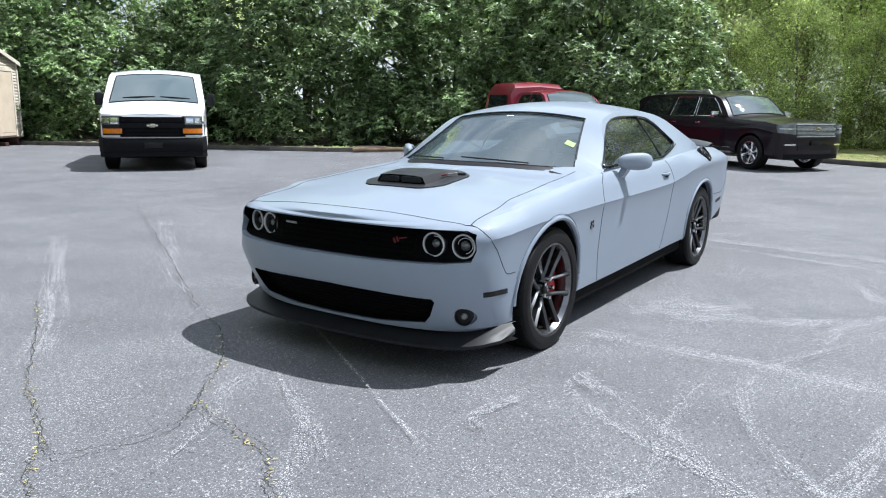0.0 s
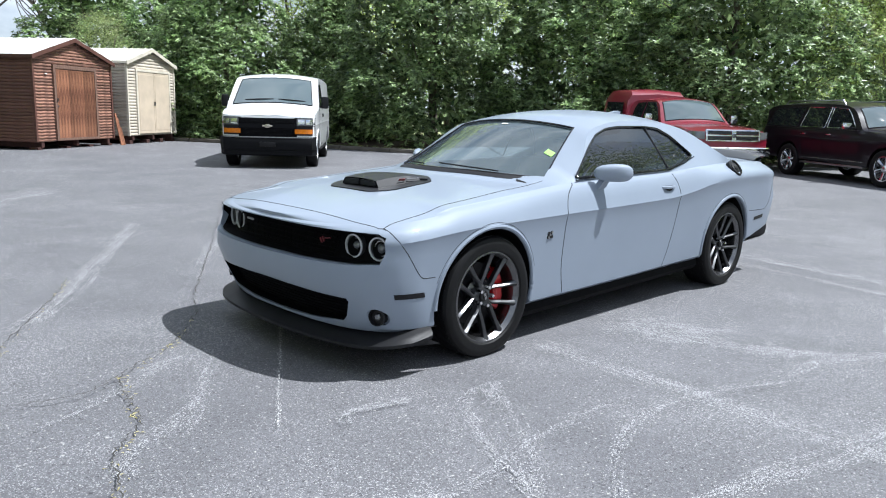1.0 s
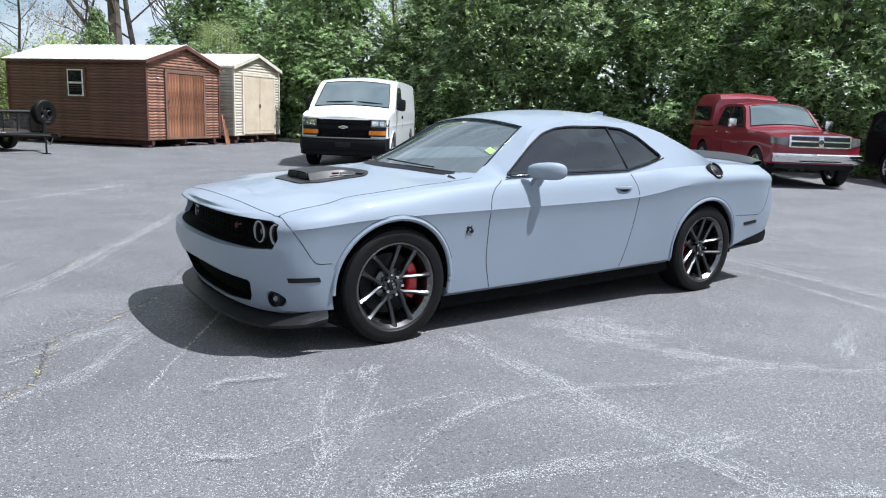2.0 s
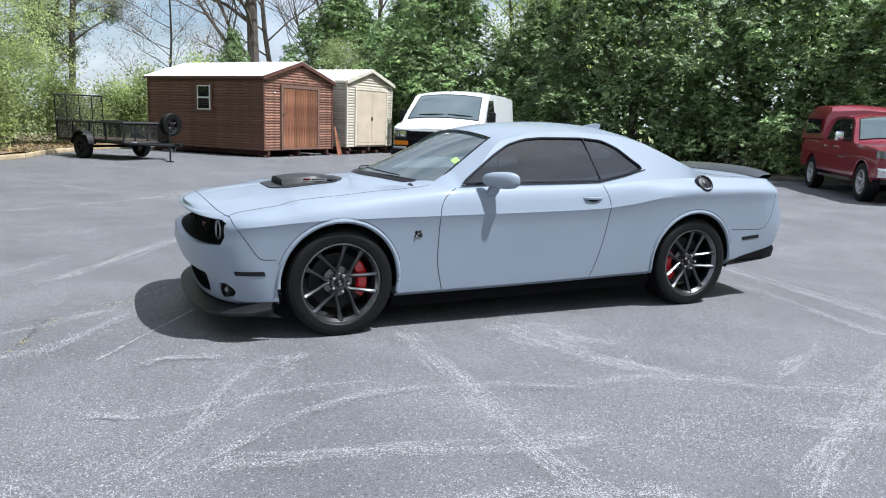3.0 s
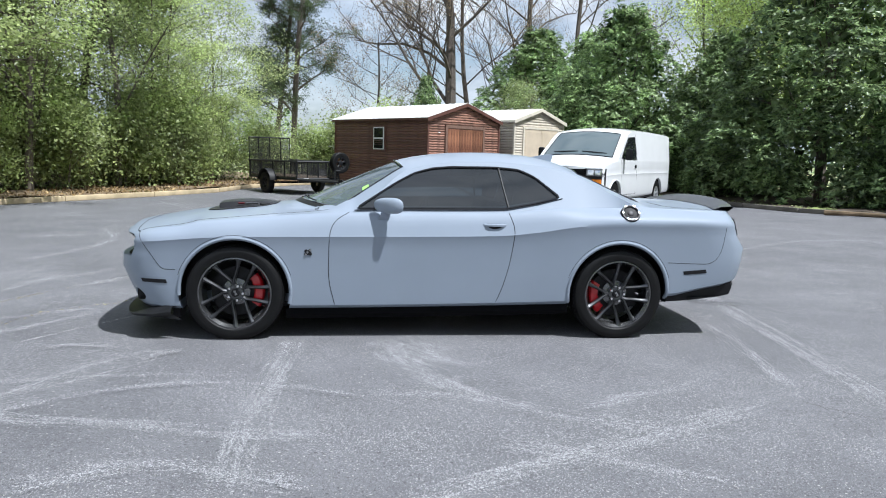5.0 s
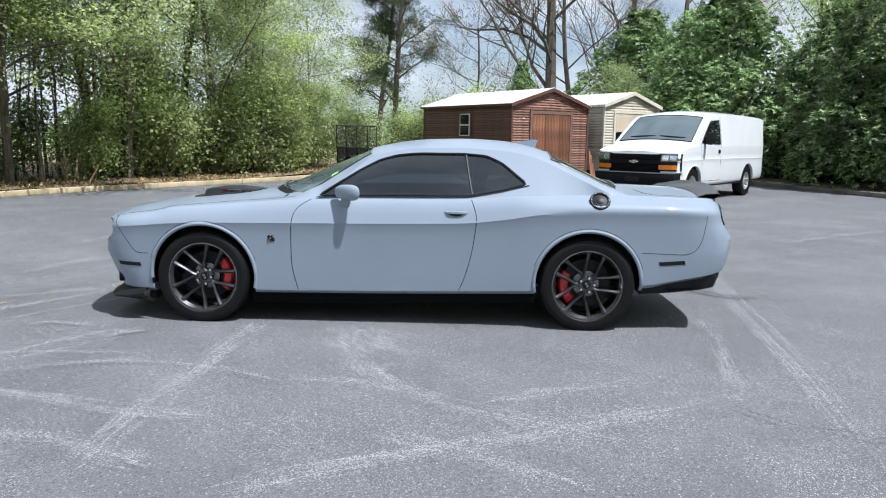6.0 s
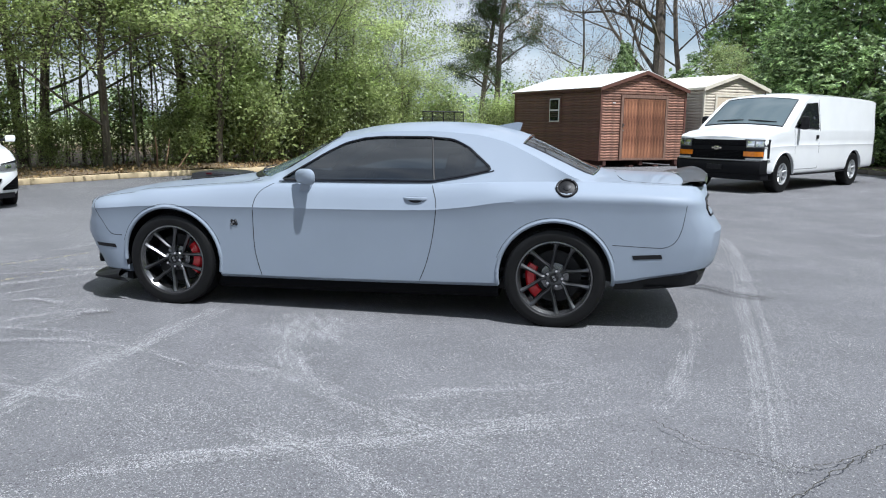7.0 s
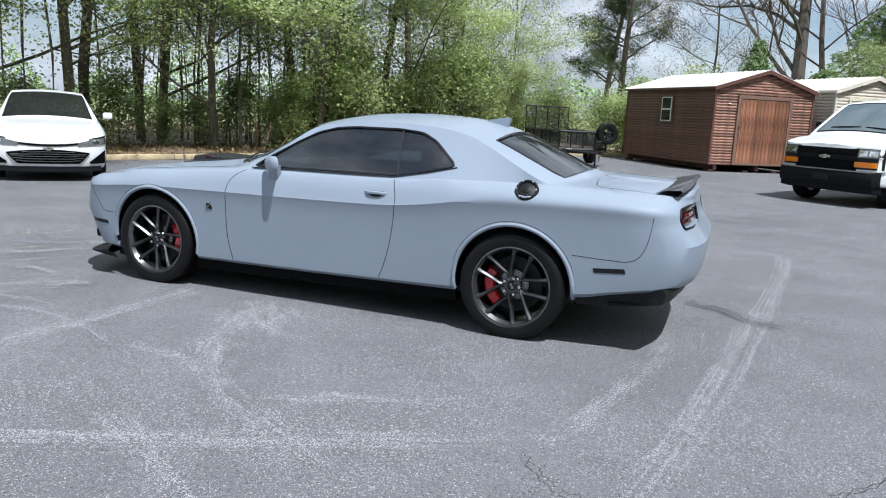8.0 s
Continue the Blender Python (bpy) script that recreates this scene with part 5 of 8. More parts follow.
for s in (-1, 1):
    side_pane(ram, [(1.05, 1.27), (1.38, 1.60), (1.56, 1.74), (2.05, 1.76), (2.08, 1.27)], s, rt)
    side_pane(ram, [(2.17, 1.27), (2.14, 1.76), (2.62, 1.74), (2.72, 1.60), (2.72, 1.27)], s, rt)
    for pts in (((0.92, 1.2), (0.90, 0.9), (0.92, 0.56)), ((2.12, 1.25), (2.14, 0.9), (2.10, 0.56)), ((2.85, 1.25), (2.88, 0.9), (2.84, 0.56))):
        part("door_gap", tube(bmesh.new(), [ram.on_side(x, z, s, -0.002) for x, z in pts], 0.007, 5), GAP, rt)
    for x in (1.94, 2.70):
        part("door_handle", new_box(x - 0.09, x + 0.05, s * 0.96, s * 1.0, 1.10, 1.135, bevel=0.01), CHROME, rt)
    part("headlight", nose_patch(ram, s * 0.69, s * 0.965, 0.91, 1.09, 0.014, z0b=0.95, z1b=1.09), LENS, rt, "large clear headlamp")
    part("side_step", tube(bmesh.new(), [(0.6, s * 0.98, 0.42), (2.9, s * 0.98, 0.42)], 0.035, 8), STEEL, rt)
    part("name_mark", new_box(1.15, 1.55, s * 0.985, s * 0.995, 0.87, 0.91, bevel=0.002), STEEL, rt, smooth=0)
    part("fender_flare", tube(bmesh.new(), [ram.on_side(x0 + 0.48 * math.cos(a), 0.41 + 0.48 * math.sin(a), s, 0.0) for x0 in (0.0,) for a in np.linspace(0.1, 3.04, 24)], 0.02, 6), RAMRED, rt)
for y0, y1 in ((-0.62, -0.06), (0.06, 0.62)):
    for z0, z1 in ((0.90, 0.985), (1.03, 1.11)):
        part("grille", nose_patch(ram, y0, y1, z0, z1, 0.010), BLACK, rt, "dark honeycomb grille opening")
        for z in np.linspace(z0 + 0.012, z1 - 0.012, 4):
            part("grille_slat", nose_patch(ram, y0, y1, z - 0.003, z + 0.003, 0.015), RIMDARK, rt)
b = joined(nose_patch(ram, -0.64, 0.64, 0.992, 1.022, 0.035, n=14), nose_patch(ram, -0.05, 0.05, 0.89, 1.12, 0.040), nose_patch(ram, -0.62, 0.62, 0.875, 0.90, 0.03, n=14), nose_patch(ram, -0.66, 0.66, 1.11, 1.14, 0.03, n=14), nose_patch(ram, -0.67, -0.63, 0.88, 1.13, 0.03), nose_patch(ram, 0.63, 0.67, 0.88, 1.13, 0.03))
part("grille_frame", b, CHROME, rt, "chrome cross-shaped grille frame")
part("emblem", lathe(bmesh.new(), [(0.05, 0.02), (0.05, -0.005), (0.03, -0.016), (0.0005, -0.018)], 16, "x", (ram.face(0, 1.0) - 0.045, 0, 1.0)), RIMDARK, rt)
rows = []
for y in np.linspace(-0.98, 0.98, 25):
    x = ram.face(y * 0.95, 0.7)
    rows.append([(x + 0.10, y, 0.75), (x - 0.06, y, 0.745), (x - 0.09, y, 0.72), (x - 0.10, y, 0.63), (x - 0.07, y, 0.56), (x - 0.02, y, 0.545), (x + 0.1, y, 0.54)])
part("front_bumper", sheet(bmesh.new(), rows), CHROME, rt, "chrome front bumper")
part("bumper_opening", nose_patch(ram, -0.45, 0.45, 0.575, 0.625, 0.104, n=12), BLACK, rt)
part("air_dam", nose_patch(ram, -0.85, 0.85, 0.42, 0.60, -0.05, n=14), BLACK, rt)
mirrors(rt, 1.12, 1.06, 1.25, 0.20, 0.22, 0.13, CHROME, "chrome door mirror")
b = bmesh.new()
cap_rows = []
for x, up, w in ((3.02, 1.30, 0.93), (3.10, 1.98, 0.86), (3.26, 2.10, 0.82), (4.1, 2.14, 0.82), (4.62, 2.12, 0.81), (4.74, 1.98, 0.84), (4.79, 1.30, 0.93)):
    cap_rows.append([(x, -0.95, 1.26), (x, -w - 0.02, max(up - 0.18, 1.27)), (x, -w + 0.10, up - 0.03), (x, 0, up + 0.02), (x, w - 0.10, up - 0.03), (x, w + 0.02, max(up - 0.18, 1.27)), (x, 0.95, 1.26)])
bed = part("bed_cap", sheet(b, cap_rows), RAMRED, rt, "raised red fibreglass bed cap", smooth=45)
for s in (-1, 1):
    b = bmesh.new()
    b.faces.new([b.verts.new((x, s * (0.962 - 0.075 * (z - 1.26) / 0.7), z)) for x, z in ((3.28, 1.40), (3.30, 1.76), (4.50, 1.78), (4.56, 1.40))])
    part("cap_window", b, SHADED, bed, smooth=0)
part("rear_bumper", new_box(4.78, 4.96, -0.9, 0.9, 0.58, 0.74, bevel=0.03), CHROME, rt)

# black SUV
suv = Shell(
    top=spline(-0.98, 1.02, -0.92, 1.10, -0.5, 1.165, 0.0, 1.20, 0.4, 1.225, 0.55, 1.25, 0.64, 1.30, 0.95, 1.55, 1.15, 1.69, 1.3, 1.76, 1.7, 1.83, 2.5, 1.86, 3.6, 1.85, 4.2, 1.82, 4.45, 1.76, 4.62, 1.62),
    shoulder=spline(-0.98, 1.02, -0.5, 1.10, 0.0, 1.14, 0.8, 1.18, 4.62, 1.22),
    crease=spline(-0.98, 0.85, 0.0, 0.98, 1.5, 0.96, 3.3, 1.0, 4.62, 0.98),
    width=spline(-0.98, 0.96, 0.0, 1.015, 1.5, 1.005, 3.3, 1.015, 4.62, 0.985),
    bottom=spline(-0.98, 0.30, -0.4, 0.32, 0.5, 0.38, 4.62, 0.45),
    nose=spline(0.4, -0.93, 0.7, -0.975, 1.02, -0.95, 1.2, -0.90), tail=spline(0.4, 4.60, 1.2, 4.64, 1.8, 4.55),
    depth=0.28, power=3.0, belt=0.945, lean=0.30, soft=0.05, tuck=0.05, step=0.06,
    bow=spline(-0.9, 0.0, 0.2, 0.1, 0.7, 0.2, 1.3, 0.06, 1.7, 0.0), drop=spline(-0.9, 0.04, 0.6, 0.03, 1.4, 0.05, 4.6, 0.05))
st = vehicle("large_suv", "black cherry full-size SUV with chrome grille and roof rails", "car", suv, pose(15.68, 0.74, 0, 0, 0, 56), SUVBLACK, 3.30, 0.40, 0.265, 0.135, 0.87, 6, 0.032, CHROME, 0.46, "chrome alloy wheel")
screen(suv, st, 0.82, 0.68, 0.64, 1.24, 0.18, 0.03, label="windshield reflecting the sky")
for s in (-1, 1):
    side_pane(suv, [(1.0, 1.23), (1.28, 1.52), (1.46, 1.66), (1.95, 1.70), (1.97, 1.23)], s, st, trim=CHROME)
    side_pane(suv, [(2.05, 1.23), (2.03, 1.70), (2.85, 1.71), (2.98, 1.23)], s, st, trim=CHROME)
    side_pane(suv, [(3.10, 1.24), (2.98, 1.71), (4.15, 1.67), (4.36, 1.30), (4.30, 1.24)], s, st)
    for pts in (((0.82, 1.17), (0.80, 0.9), (0.82, 0.5)), ((2.01, 1.2), (2.02, 0.9), (2.0, 0.5)), ((2.95, 1.2), (2.90, 0.95), (2.80, 0.75), (2.75, 0.5))):
        part("door_gap", tube(bmesh.new(), [suv.on_side(x, z, s, -0.002) for x, z in pts], 0.006, 5), GAP, st)
    for x in (1.82, 2.76):
        part("door_handle", new_box(x - 0.09, x + 0.09, s * 0.985, s * 1.02, 1.05, 1.085, bevel=0.01), CHROME, st)
    part("roof_rail", tube(bmesh.new(), [(1.75, s * 0.68, 1.77), (1.85, s * 0.68, 1.87), (3.9, s * 0.68, 1.87), (4.0, s * 0.68, 1.77)], 0.02, 6), STEEL, st, "silver roof rail")
    part("headlight", nose_patch(suv, s * 0.58, s * 0.955, 0.84, 1.07, 0.014, z0b=0.88), LENS, st, "clear headlamp with bright strips")
    part("headlight_strip", nose_patch(suv, s * 0.60, s * 0.95, 0.962, 0.980, 0.022), CHROME, st)
    part("projector", nose_patch(suv, s * 0.63, s * 0.76, 0.995, 1.045, 0.022), LENS, st)
    part("projector", nose_patch(suv, s * 0.80, s * 0.92, 0.995, 1.045, 0.022), LENS, st)
    part("projector", nose_patch(suv, s * 0.63, s * 0.90, 0.875, 0.94, 0.022), LENS, st)
    part("fog_strip", nose_patch(suv, s * 0.58, s * 0.84, 0.60, 0.635, 0.018), CHROME, st, "chrome fog lamp strip")
    part("running_board", new_box(0.55, 2.75, s * 0.90, s * 1.03, 0.36, 0.40, bevel=0.012), STEEL, st)
    part("bright_sill", tube(bmesh.new(), [suv.on_side(x, 0.50, s, 0.004) for x in np.linspace(0.6, 2.7, 12)], 0.010, 5), CHROME, st)
part("grille", nose_patch(suv, -0.57, 0.57, 0.80, 1.08, 0.010, n=14), BLACK, st, "dark grille behind chrome bars")
for z0, z1 in ((1.064, 1.082), (0.960, 0.980), (0.795, 0.812)):
    part("grille_frame", nose_patch(suv, -0.58, 0.58, z0 - 0.004, z1 + 0.004, 0.035, n=14), SILVER, st, "chrome grille bar")
for z in (0.84, 0.87, 0.90, 0.93, 1.01, 1.035):
    part("grille_slat", nose_patch(suv, -0.56, 0.56, z - 0.008, z + 0.008, 0.020, n=12), SILVER, st)
b = bmesh.new()
box(b, -0.012, 0.012, -0.11, 0.11, -0.02, 0.02, bevel=0.004)
box(b, -0.012, 0.012, -0.05, 0.05, -0.038, 0.038, bevel=0.004)
part("emblem", b, GOLDGREY, st, "plain metal emblem", m=pose(suv.face(0, 0.97) - 0.05, 0, 0.972))
part("lower_grille", nose_patch(suv, -0.50, 0.50, 0.50, 0.60, 0.012, n=12), BLACK, st)
part("plate_bracket", new_box(suv.face(0, 0.66) - 0.03, suv.face(0, 0.66), -0.16, 0.16, 0.60, 0.70, bevel=0.004), BLACK, st)
part("chin", nose_patch(suv, -0.80, 0.80, 0.29, 0.40, 0.010, n=14), GREYPLASTIC, st)
mirrors(st, 1.05, 1.05, 1.20, 0.20, 0.16, 0.12, CHROME, "chrome-capped door mirror")

# white compact car
compact = Shell(
    top=spline(-0.90, 0.76, -0.82, 0.815, -0.5, 0.895, 0.0, 0.955, 0.25, 0.985, 0.36, 1.01, 0.7, 1.205, 1.0, 1.365, 1.2, 1.43, 1.6, 1.475, 2.1, 1.465, 2.6, 1.38, 3.0, 1.22, 3.25, 1.10, 3.6, 1.06, 3.75, 1.02),
    shoulder=spline(-0.90, 0.76, -0.5, 0.84, 0.0, 0.90, 0.8, 0.955, 3.0, 1.02, 3.75, 0.99),
    crease=spline(-0.9, 0.66, 0.0, 0.76, 2.7, 0.84, 3.75, 0.82),
    width=spline(-0.9, 0.84, 0.0, 0.89, 1.5, 0.89, 2.7, 0.895, 3.75, 0.85),
    bottom=spline(-0.9, 0.20, 0.5, 0.20, 3.75, 0.28),
    nose=spline(0.2, -0.84, 0.45, -0.90, 0.65, -0.88, 0.8, -0.82, 1.0, -0.72), tail=spline(0.3, 3.70, 0.9, 3.75, 1.1, 3.70),
    depth=0.42, power=2.4, belt=0.80, lean=0.50, soft=0.08, tuck=0.07, step=0.06,
    bow=spline(-0.9, 0.0, 0.2, 0.2, 0.6, 0.28, 1.2, 0.08, 1.6, 0.0, 2.4, 0.0, 3.0, -0.15), drop=spline(-0.9, 0.05, 0.4, 0.04, 1.2, 0.05, 3.7, 0.04))
ct = vehicle("compact_car", "white compact hatchback with black grille parked by the kerb", "car", compact, pose(-6.76, 4.05, 0, 0, 0, 138.5), VANWHITE, 2.70, 0.315, 0.215, 0.105, 0.77, 10, 0.018, SILVER, 0.37, "silver alloy wheel")
screen(compact, ct, 0.70, 0.56, 0.42, 1.16, 0.26, 0.05, label="dark see-through windshield", material=SHADED)
for s in (-1, 1):
    side_pane(compact, [(0.95, 1.02), (1.2, 1.22), (1.45, 1.34), (1.95, 1.37), (1.97, 1.03)], s, ct)
    side_pane(compact, [(2.04, 1.03), (2.03, 1.37), (2.45, 1.30), (2.85, 1.10), (2.75, 1.05)], s, ct)
    hl = part("headlight", nose_band(compact, s * 0.43, s * 0.855, lambda u: 0.585 + 0.035 * u, lambda u: 0.635 + 0.115 * u, 0.014), LENS, ct, "clear swept headlamp")
    part("headlight_shadow", nose_band(compact, s * 0.60, s * 0.86, lambda u: 0.70 + 0.02 * u, lambda u: 0.705 + 0.05 * u, 0.018), BLACK, hl)
    part("projector", nose_band(compact, s * 0.66, s * 0.75, lambda u: 0.635, lambda u: 0.685, 0.018), CHROME, hl)
    part("fog_recess", nose_band(compact, s * 0.60, s * 0.845, lambda u: 0.295, lambda u: 0.325 + 0.19 * u, 0.010), GRILLEBLACK, ct, "black fog lamp recess")
    for k, z in enumerate((0.33, 0.37, 0.41)):
        part("recess_slat", nose_band(compact, s * (0.66 + 0.05 * k), s * 0.84, lambda u: z - 0.004, lambda u: z + 0.004, 0.016), GREYPLASTIC, ct)
    part("door_gap", tube(bmesh.new(), [compact.on_side(x, z, s, -0.002) for x, z in ((0.80, 0.93), (0.78, 0.7), (0.80, 0.28))], 0.005, 5), GAP, ct)
def bow_lo(u):
    """The wide grille's lower edge: flat in the middle, rising to its ends."""
    e = abs(2 * u - 1)
    return 0.295 if e < 0.76 else 0.295 + (e - 0.76) / 0.24 * 0.165


part("upper_grille", nose_band(compact, -0.46, 0.46, lambda u: 0.575 + 0.035 * (2 * u - 1) ** 2, lambda u: 0.612 + 0.03 * (2 * u - 1) ** 2, 0.012, n=16), GRILLEBLACK, ct, "slim black upper grille")
part("grille", nose_band(compact, -0.60, 0.60, bow_lo, lambda u: 0.525 - 0.05 * abs(2 * u - 1) ** 2, 0.012, n=24), GRILLEBLACK, ct, "wide black grille")
for k, z in enumerate((0.335, 0.375, 0.415, 0.455, 0.49)):
    w = (0.47, 0.51, 0.54, 0.55, 0.38)[k]
    part("grille_slat", tube(bmesh.new(), [(compact.face(y, z) - 0.018, y, z - 0.02 * (y / w) ** 2 * (k > 2) + 0.012 * (abs(y) / w > 0.8)) for y in np.linspace(-w, w, 14)], 0.006, 5), STEEL, ct)
b = bmesh.new()
box(b, -0.01, 0.01, -0.075, 0.075, -0.014, 0.014, bevel=0.003)
box(b, -0.01, 0.01, -0.035, 0.035, -0.028, 0.028, bevel=0.003)
part("emblem", b, GOLDGREY, ct, "plain metal emblem", m=pose(compact.face(0, 0.54) - 0.02, 0, 0.54))
part("chin", nose_patch(compact, -0.78, 0.78, 0.17, 0.25, 0.012, n=14), BLACK, ct)
mirrors(ct, 0.98, 0.90, 0.99, 0.17, 0.12, 0.10, VANWHITE, "white door mirror")

# ---- sheds ----
BROWN = mat("brown_siding", (0.175, 0.080, 0.060), 0.5, vary=0.5, scale=3.0, fine=0.35, fine_scale=30, stretch=(0.8, 0.8, 12.0), pieces=0.16, bump=0.15, second=(0.085, 0.036, 0.028))
LOGFACE = mat("log_grain_siding", (0.40, 0.205, 0.14), 0.55, vary=0.7, scale=4.0, fine=0.5, fine_scale=22, stretch=(0.9, 0.9, 14.0), pieces=0.36, bump=0.3, second=(0.045, 0.020, 0.016))
BROWNTRIM = mat("brown_trim", (0.14, 0.065, 0.05), 0.5, vary=0.25, scale=4, fine=0.15)
PLANK = mat("door_plank", (0.34, 0.155, 0.085), 0.55, vary=0.65, scale=3.0, fine=0.45, fine_scale=24, stretch=(12.0, 12.0, 0.7), pieces=0.28, bump=0.2, second=(0.10, 0.036, 0.022))
DOORFRAME = mat("weathered_frame", (0.22, 0.13, 0.095), 0.7, vary=0.35, scale=6, fine=0.2, stretch=(6, 6, 1))
ROOFWHITE = mat("white_metal_roof", (0.74, 0.74, 0.72), 0.35, vary=0.12, scale=2, fine=0.05)
TANSIDING = mat("tan_siding", (0.62, 0.56, 0.46), 0.55, vary=0.35, scale=3.5, fine=0.25, fine_scale=40, stretch=(1.0, 1.0, 10.0), pieces=0.14, bump=0.1, second=(0.44, 0.38, 0.31))
TANDOOR = mat("tan_door", (0.66, 0.55, 0.42), 0.5, vary=0.15, scale=2, fine=0.06)
CREAM = mat("cream_trim", (0.72, 0.66, 0.55), 0.5, vary=0.15, scale=4)
WHITEFRAME = mat("white_window_frame", (0.78, 0.78, 0.76), 0.4, vary=0.1, scale=8)
# Red-brown, darkened so that the shadow under the sheds is in the colour.
SKID = mat("shaded_brown_skid", (0.075, 0.03, 0.024), 0.8, vary=0.4, scale=5, fine=0.3)


def lap_board(length, high):
    """One lapped board, from the origin along x, its face to -y."""
    b = bmesh.new()
    material_depth = min(0.034, 0.24 * high)
    prof = [(0.0, 0.0), (-material_depth * 0.8, 0.010), (-material_depth, 0.026), (-material_depth * 0.9, high * 0.5), (-material_depth * 0.35, high * 0.86), (-0.003, high * 0.90), (0.0, high)]
    one = [b.verts.new((0, y, z)) for y, z in prof]
    two = [b.verts.new((length, y, z)) for y, z in prof]
    for i in range(7):
        b.faces.new((one[i], one[(i + 1) % 7], two[(i + 1) % 7], two[i]))
    b.faces.new(one[::-1])
    b.faces.new(two)
    return mesh_of("board", b, 0)


def shed(name, label, m, W, L, floor, eave, peak, siding_front, siding_side, trim, roof_mat, over, boards):
    """A gabled shed: its front along x from the origin, its length along y."""
    t = thing(name, label, "shed", m)
    b = bmesh.new()
    prism(b, [(0.02, floor), (W - 0.02, floor), (W - 0.02, eave), (W / 2, peak - 0.03), (0.02, eave)], 0.02, L - 0.02, "y")
    part("wall", b, siding_side, t, smooth=0)
    rise = (peak - eave) / (W / 2)
    high = (eave - floor) / boards
    side = lap_board(L, high)
    for k in range(boards):
        for x, turn in ((0.0, -90), (W, 90)):
            link("board", side, siding_side, t, "", pose(x, L if turn < 0 else 0, floor + k * high, 0, 0, turn))
    for s in (-1, 1):
        x0, x1 = (-over, W / 2) if s < 0 else (W + over, W / 2)
        za, zb = eave - rise * over + 0.03, peak + 0.03
        b = bmesh.new()
        sheet(b, [[(x0 + (x1 - x0) * u, y, za + (zb - za) * u) for u in (0, 0.5, 1)] for y in (-0.12, L / 2, L + 0.12)], thick=(0, 0, 0.03))
        roof = part("roof", b, roof_mat, t, "white ribbed metal roof", smooth=0)
        for y in np.linspace(-0.10, L + 0.10, 20):
            b = tube(bmesh.new(), [(x0, y, za + 0.036), (x1, y, zb + 0.036)], 0.013, 4)
            part("roof_rib", b, roof_mat, roof)
        part("rake_trim", sheet(bmesh.new(), [[(x0, -0.125, za - 0.09), (x0, -0.125, za + 0.03)], [(x1, -0.125, zb - 0.09), (x1, -0.125, zb + 0.03)]], thick=(0, 0.03, 0)), trim, t, smooth=0)
        part("eave_trim", new_box(x0 - 0.01, x0 + 0.01, -0.12, L + 0.12, za - 0.05, za + 0.02), trim, t, smooth=0)
        xc = 0.0 if s < 0 else W
        part("corner_trim", new_box(xc - 0.035, xc + 0.035, -0.045, 0.03, floor, eave, bevel=0.006), trim, t, smooth=0)
        part("corner_trim", new_box(xc - 0.035, xc + 0.035, L - 0.03, L + 0.035, floor, eave, bevel=0.006), trim, t, smooth=0)
    for x in (0.25, W / 2, W - 0.25):
        part("skid", new_box(x - 0.06, x + 0.06, 0.0, L, floor - 0.16, floor, bevel=0.008), SKID, t, smooth=0)
    for x in (0.05, W * 0.36, W * 0.66, W - 0.25):
        part("block", new_box(x, x + 0.2, 0.02, 0.3, 0.0, floor - 0.155, bevel=0.01), SKID, t, smooth=0)
        part("block", new_box(x, x + 0.2, L - 0.35, L - 0.05, 0.0, floor - 0.155, bevel=0.01), SKID, t, smooth=0)
    return t, high, rise


def front_boards(t, W, floor, eave, peak, high, rise, door, material):
    z = floor
    k = 0
    while z + high * 0.6 < peak:
        inset = max(0.0, (z + high - eave) / rise) if z + high > eave else 0.0
        a, c = inset + 0.03, W - inset - 0.03
        spans = [(a, door[0]), (door[1], c)] if z + high * 0.5 < door[2] else [(a, c)]
        for x0, x1 in spans:
            if x1 - x0 > 0.08:
                link("board", lap_board(x1 - x0, high), material, t, "", pose(x0, 0.0, z))
        z += high


SHED_AT = pose(3.42, 19.45, 0, 0, 0, 36.5)
W, L = 3.6, 5.45
sh1, high, rise = shed("brown_shed", "brown wood-grain metal shed with a white roof", SHED_AT, W, L, 0.22, 2.60, 3.16, LOGFACE, BROWN, BROWNTRIM, ROOFWHITE, 0.10, 26)
front_boards(sh1, W, 0.22, 2.60, 3.16, 0.088, rise, (0.80, 2.80, 2.40), LOGFACE)
door = part("door", new_box(0.88, 2.72, -0.042, 0.02, 0.27, 2.32), DOORFRAME, sh1, "wide plank door", smooth=0)
plank = mesh_of("plank", new_box(0, 0.134, -0.022, 0.0, 0.0, 1.97, bevel=0.005), 0)
for k in range(13):
    link("plank", plank, PLANK, door, "", pose(0.915 + k * 0.1362, -0.042, 0.305))
for x0, x1, z0, z1 in ((0.80, 0.90, 0.24, 2.41), (2.70, 2.80, 0.24, 2.41), (0.90, 2.70, 2.30, 2.41), (0.90, 2.70, 0.24, 0.305)):
    part("door_frame", new_box(x0, x1, -0.072, -0.005, z0, z1, bevel=0.006), DOORFRAME, sh1, smooth=0)
part("door_latch", new_box(0.87, 0.925, -0.095, -0.06, 1.36, 1.46, bevel=0.008), STEEL, door)
part("door_latch", new_box(0.89, 0.925, -0.095, -0.06, 1.20, 1.25, bevel=0.008), STEEL, door)
part("small_plate", new_box(0.46, 0.56, -0.045, -0.030, 2.12, 2.15), PAPER, sh1, "small white plate", smooth=0)
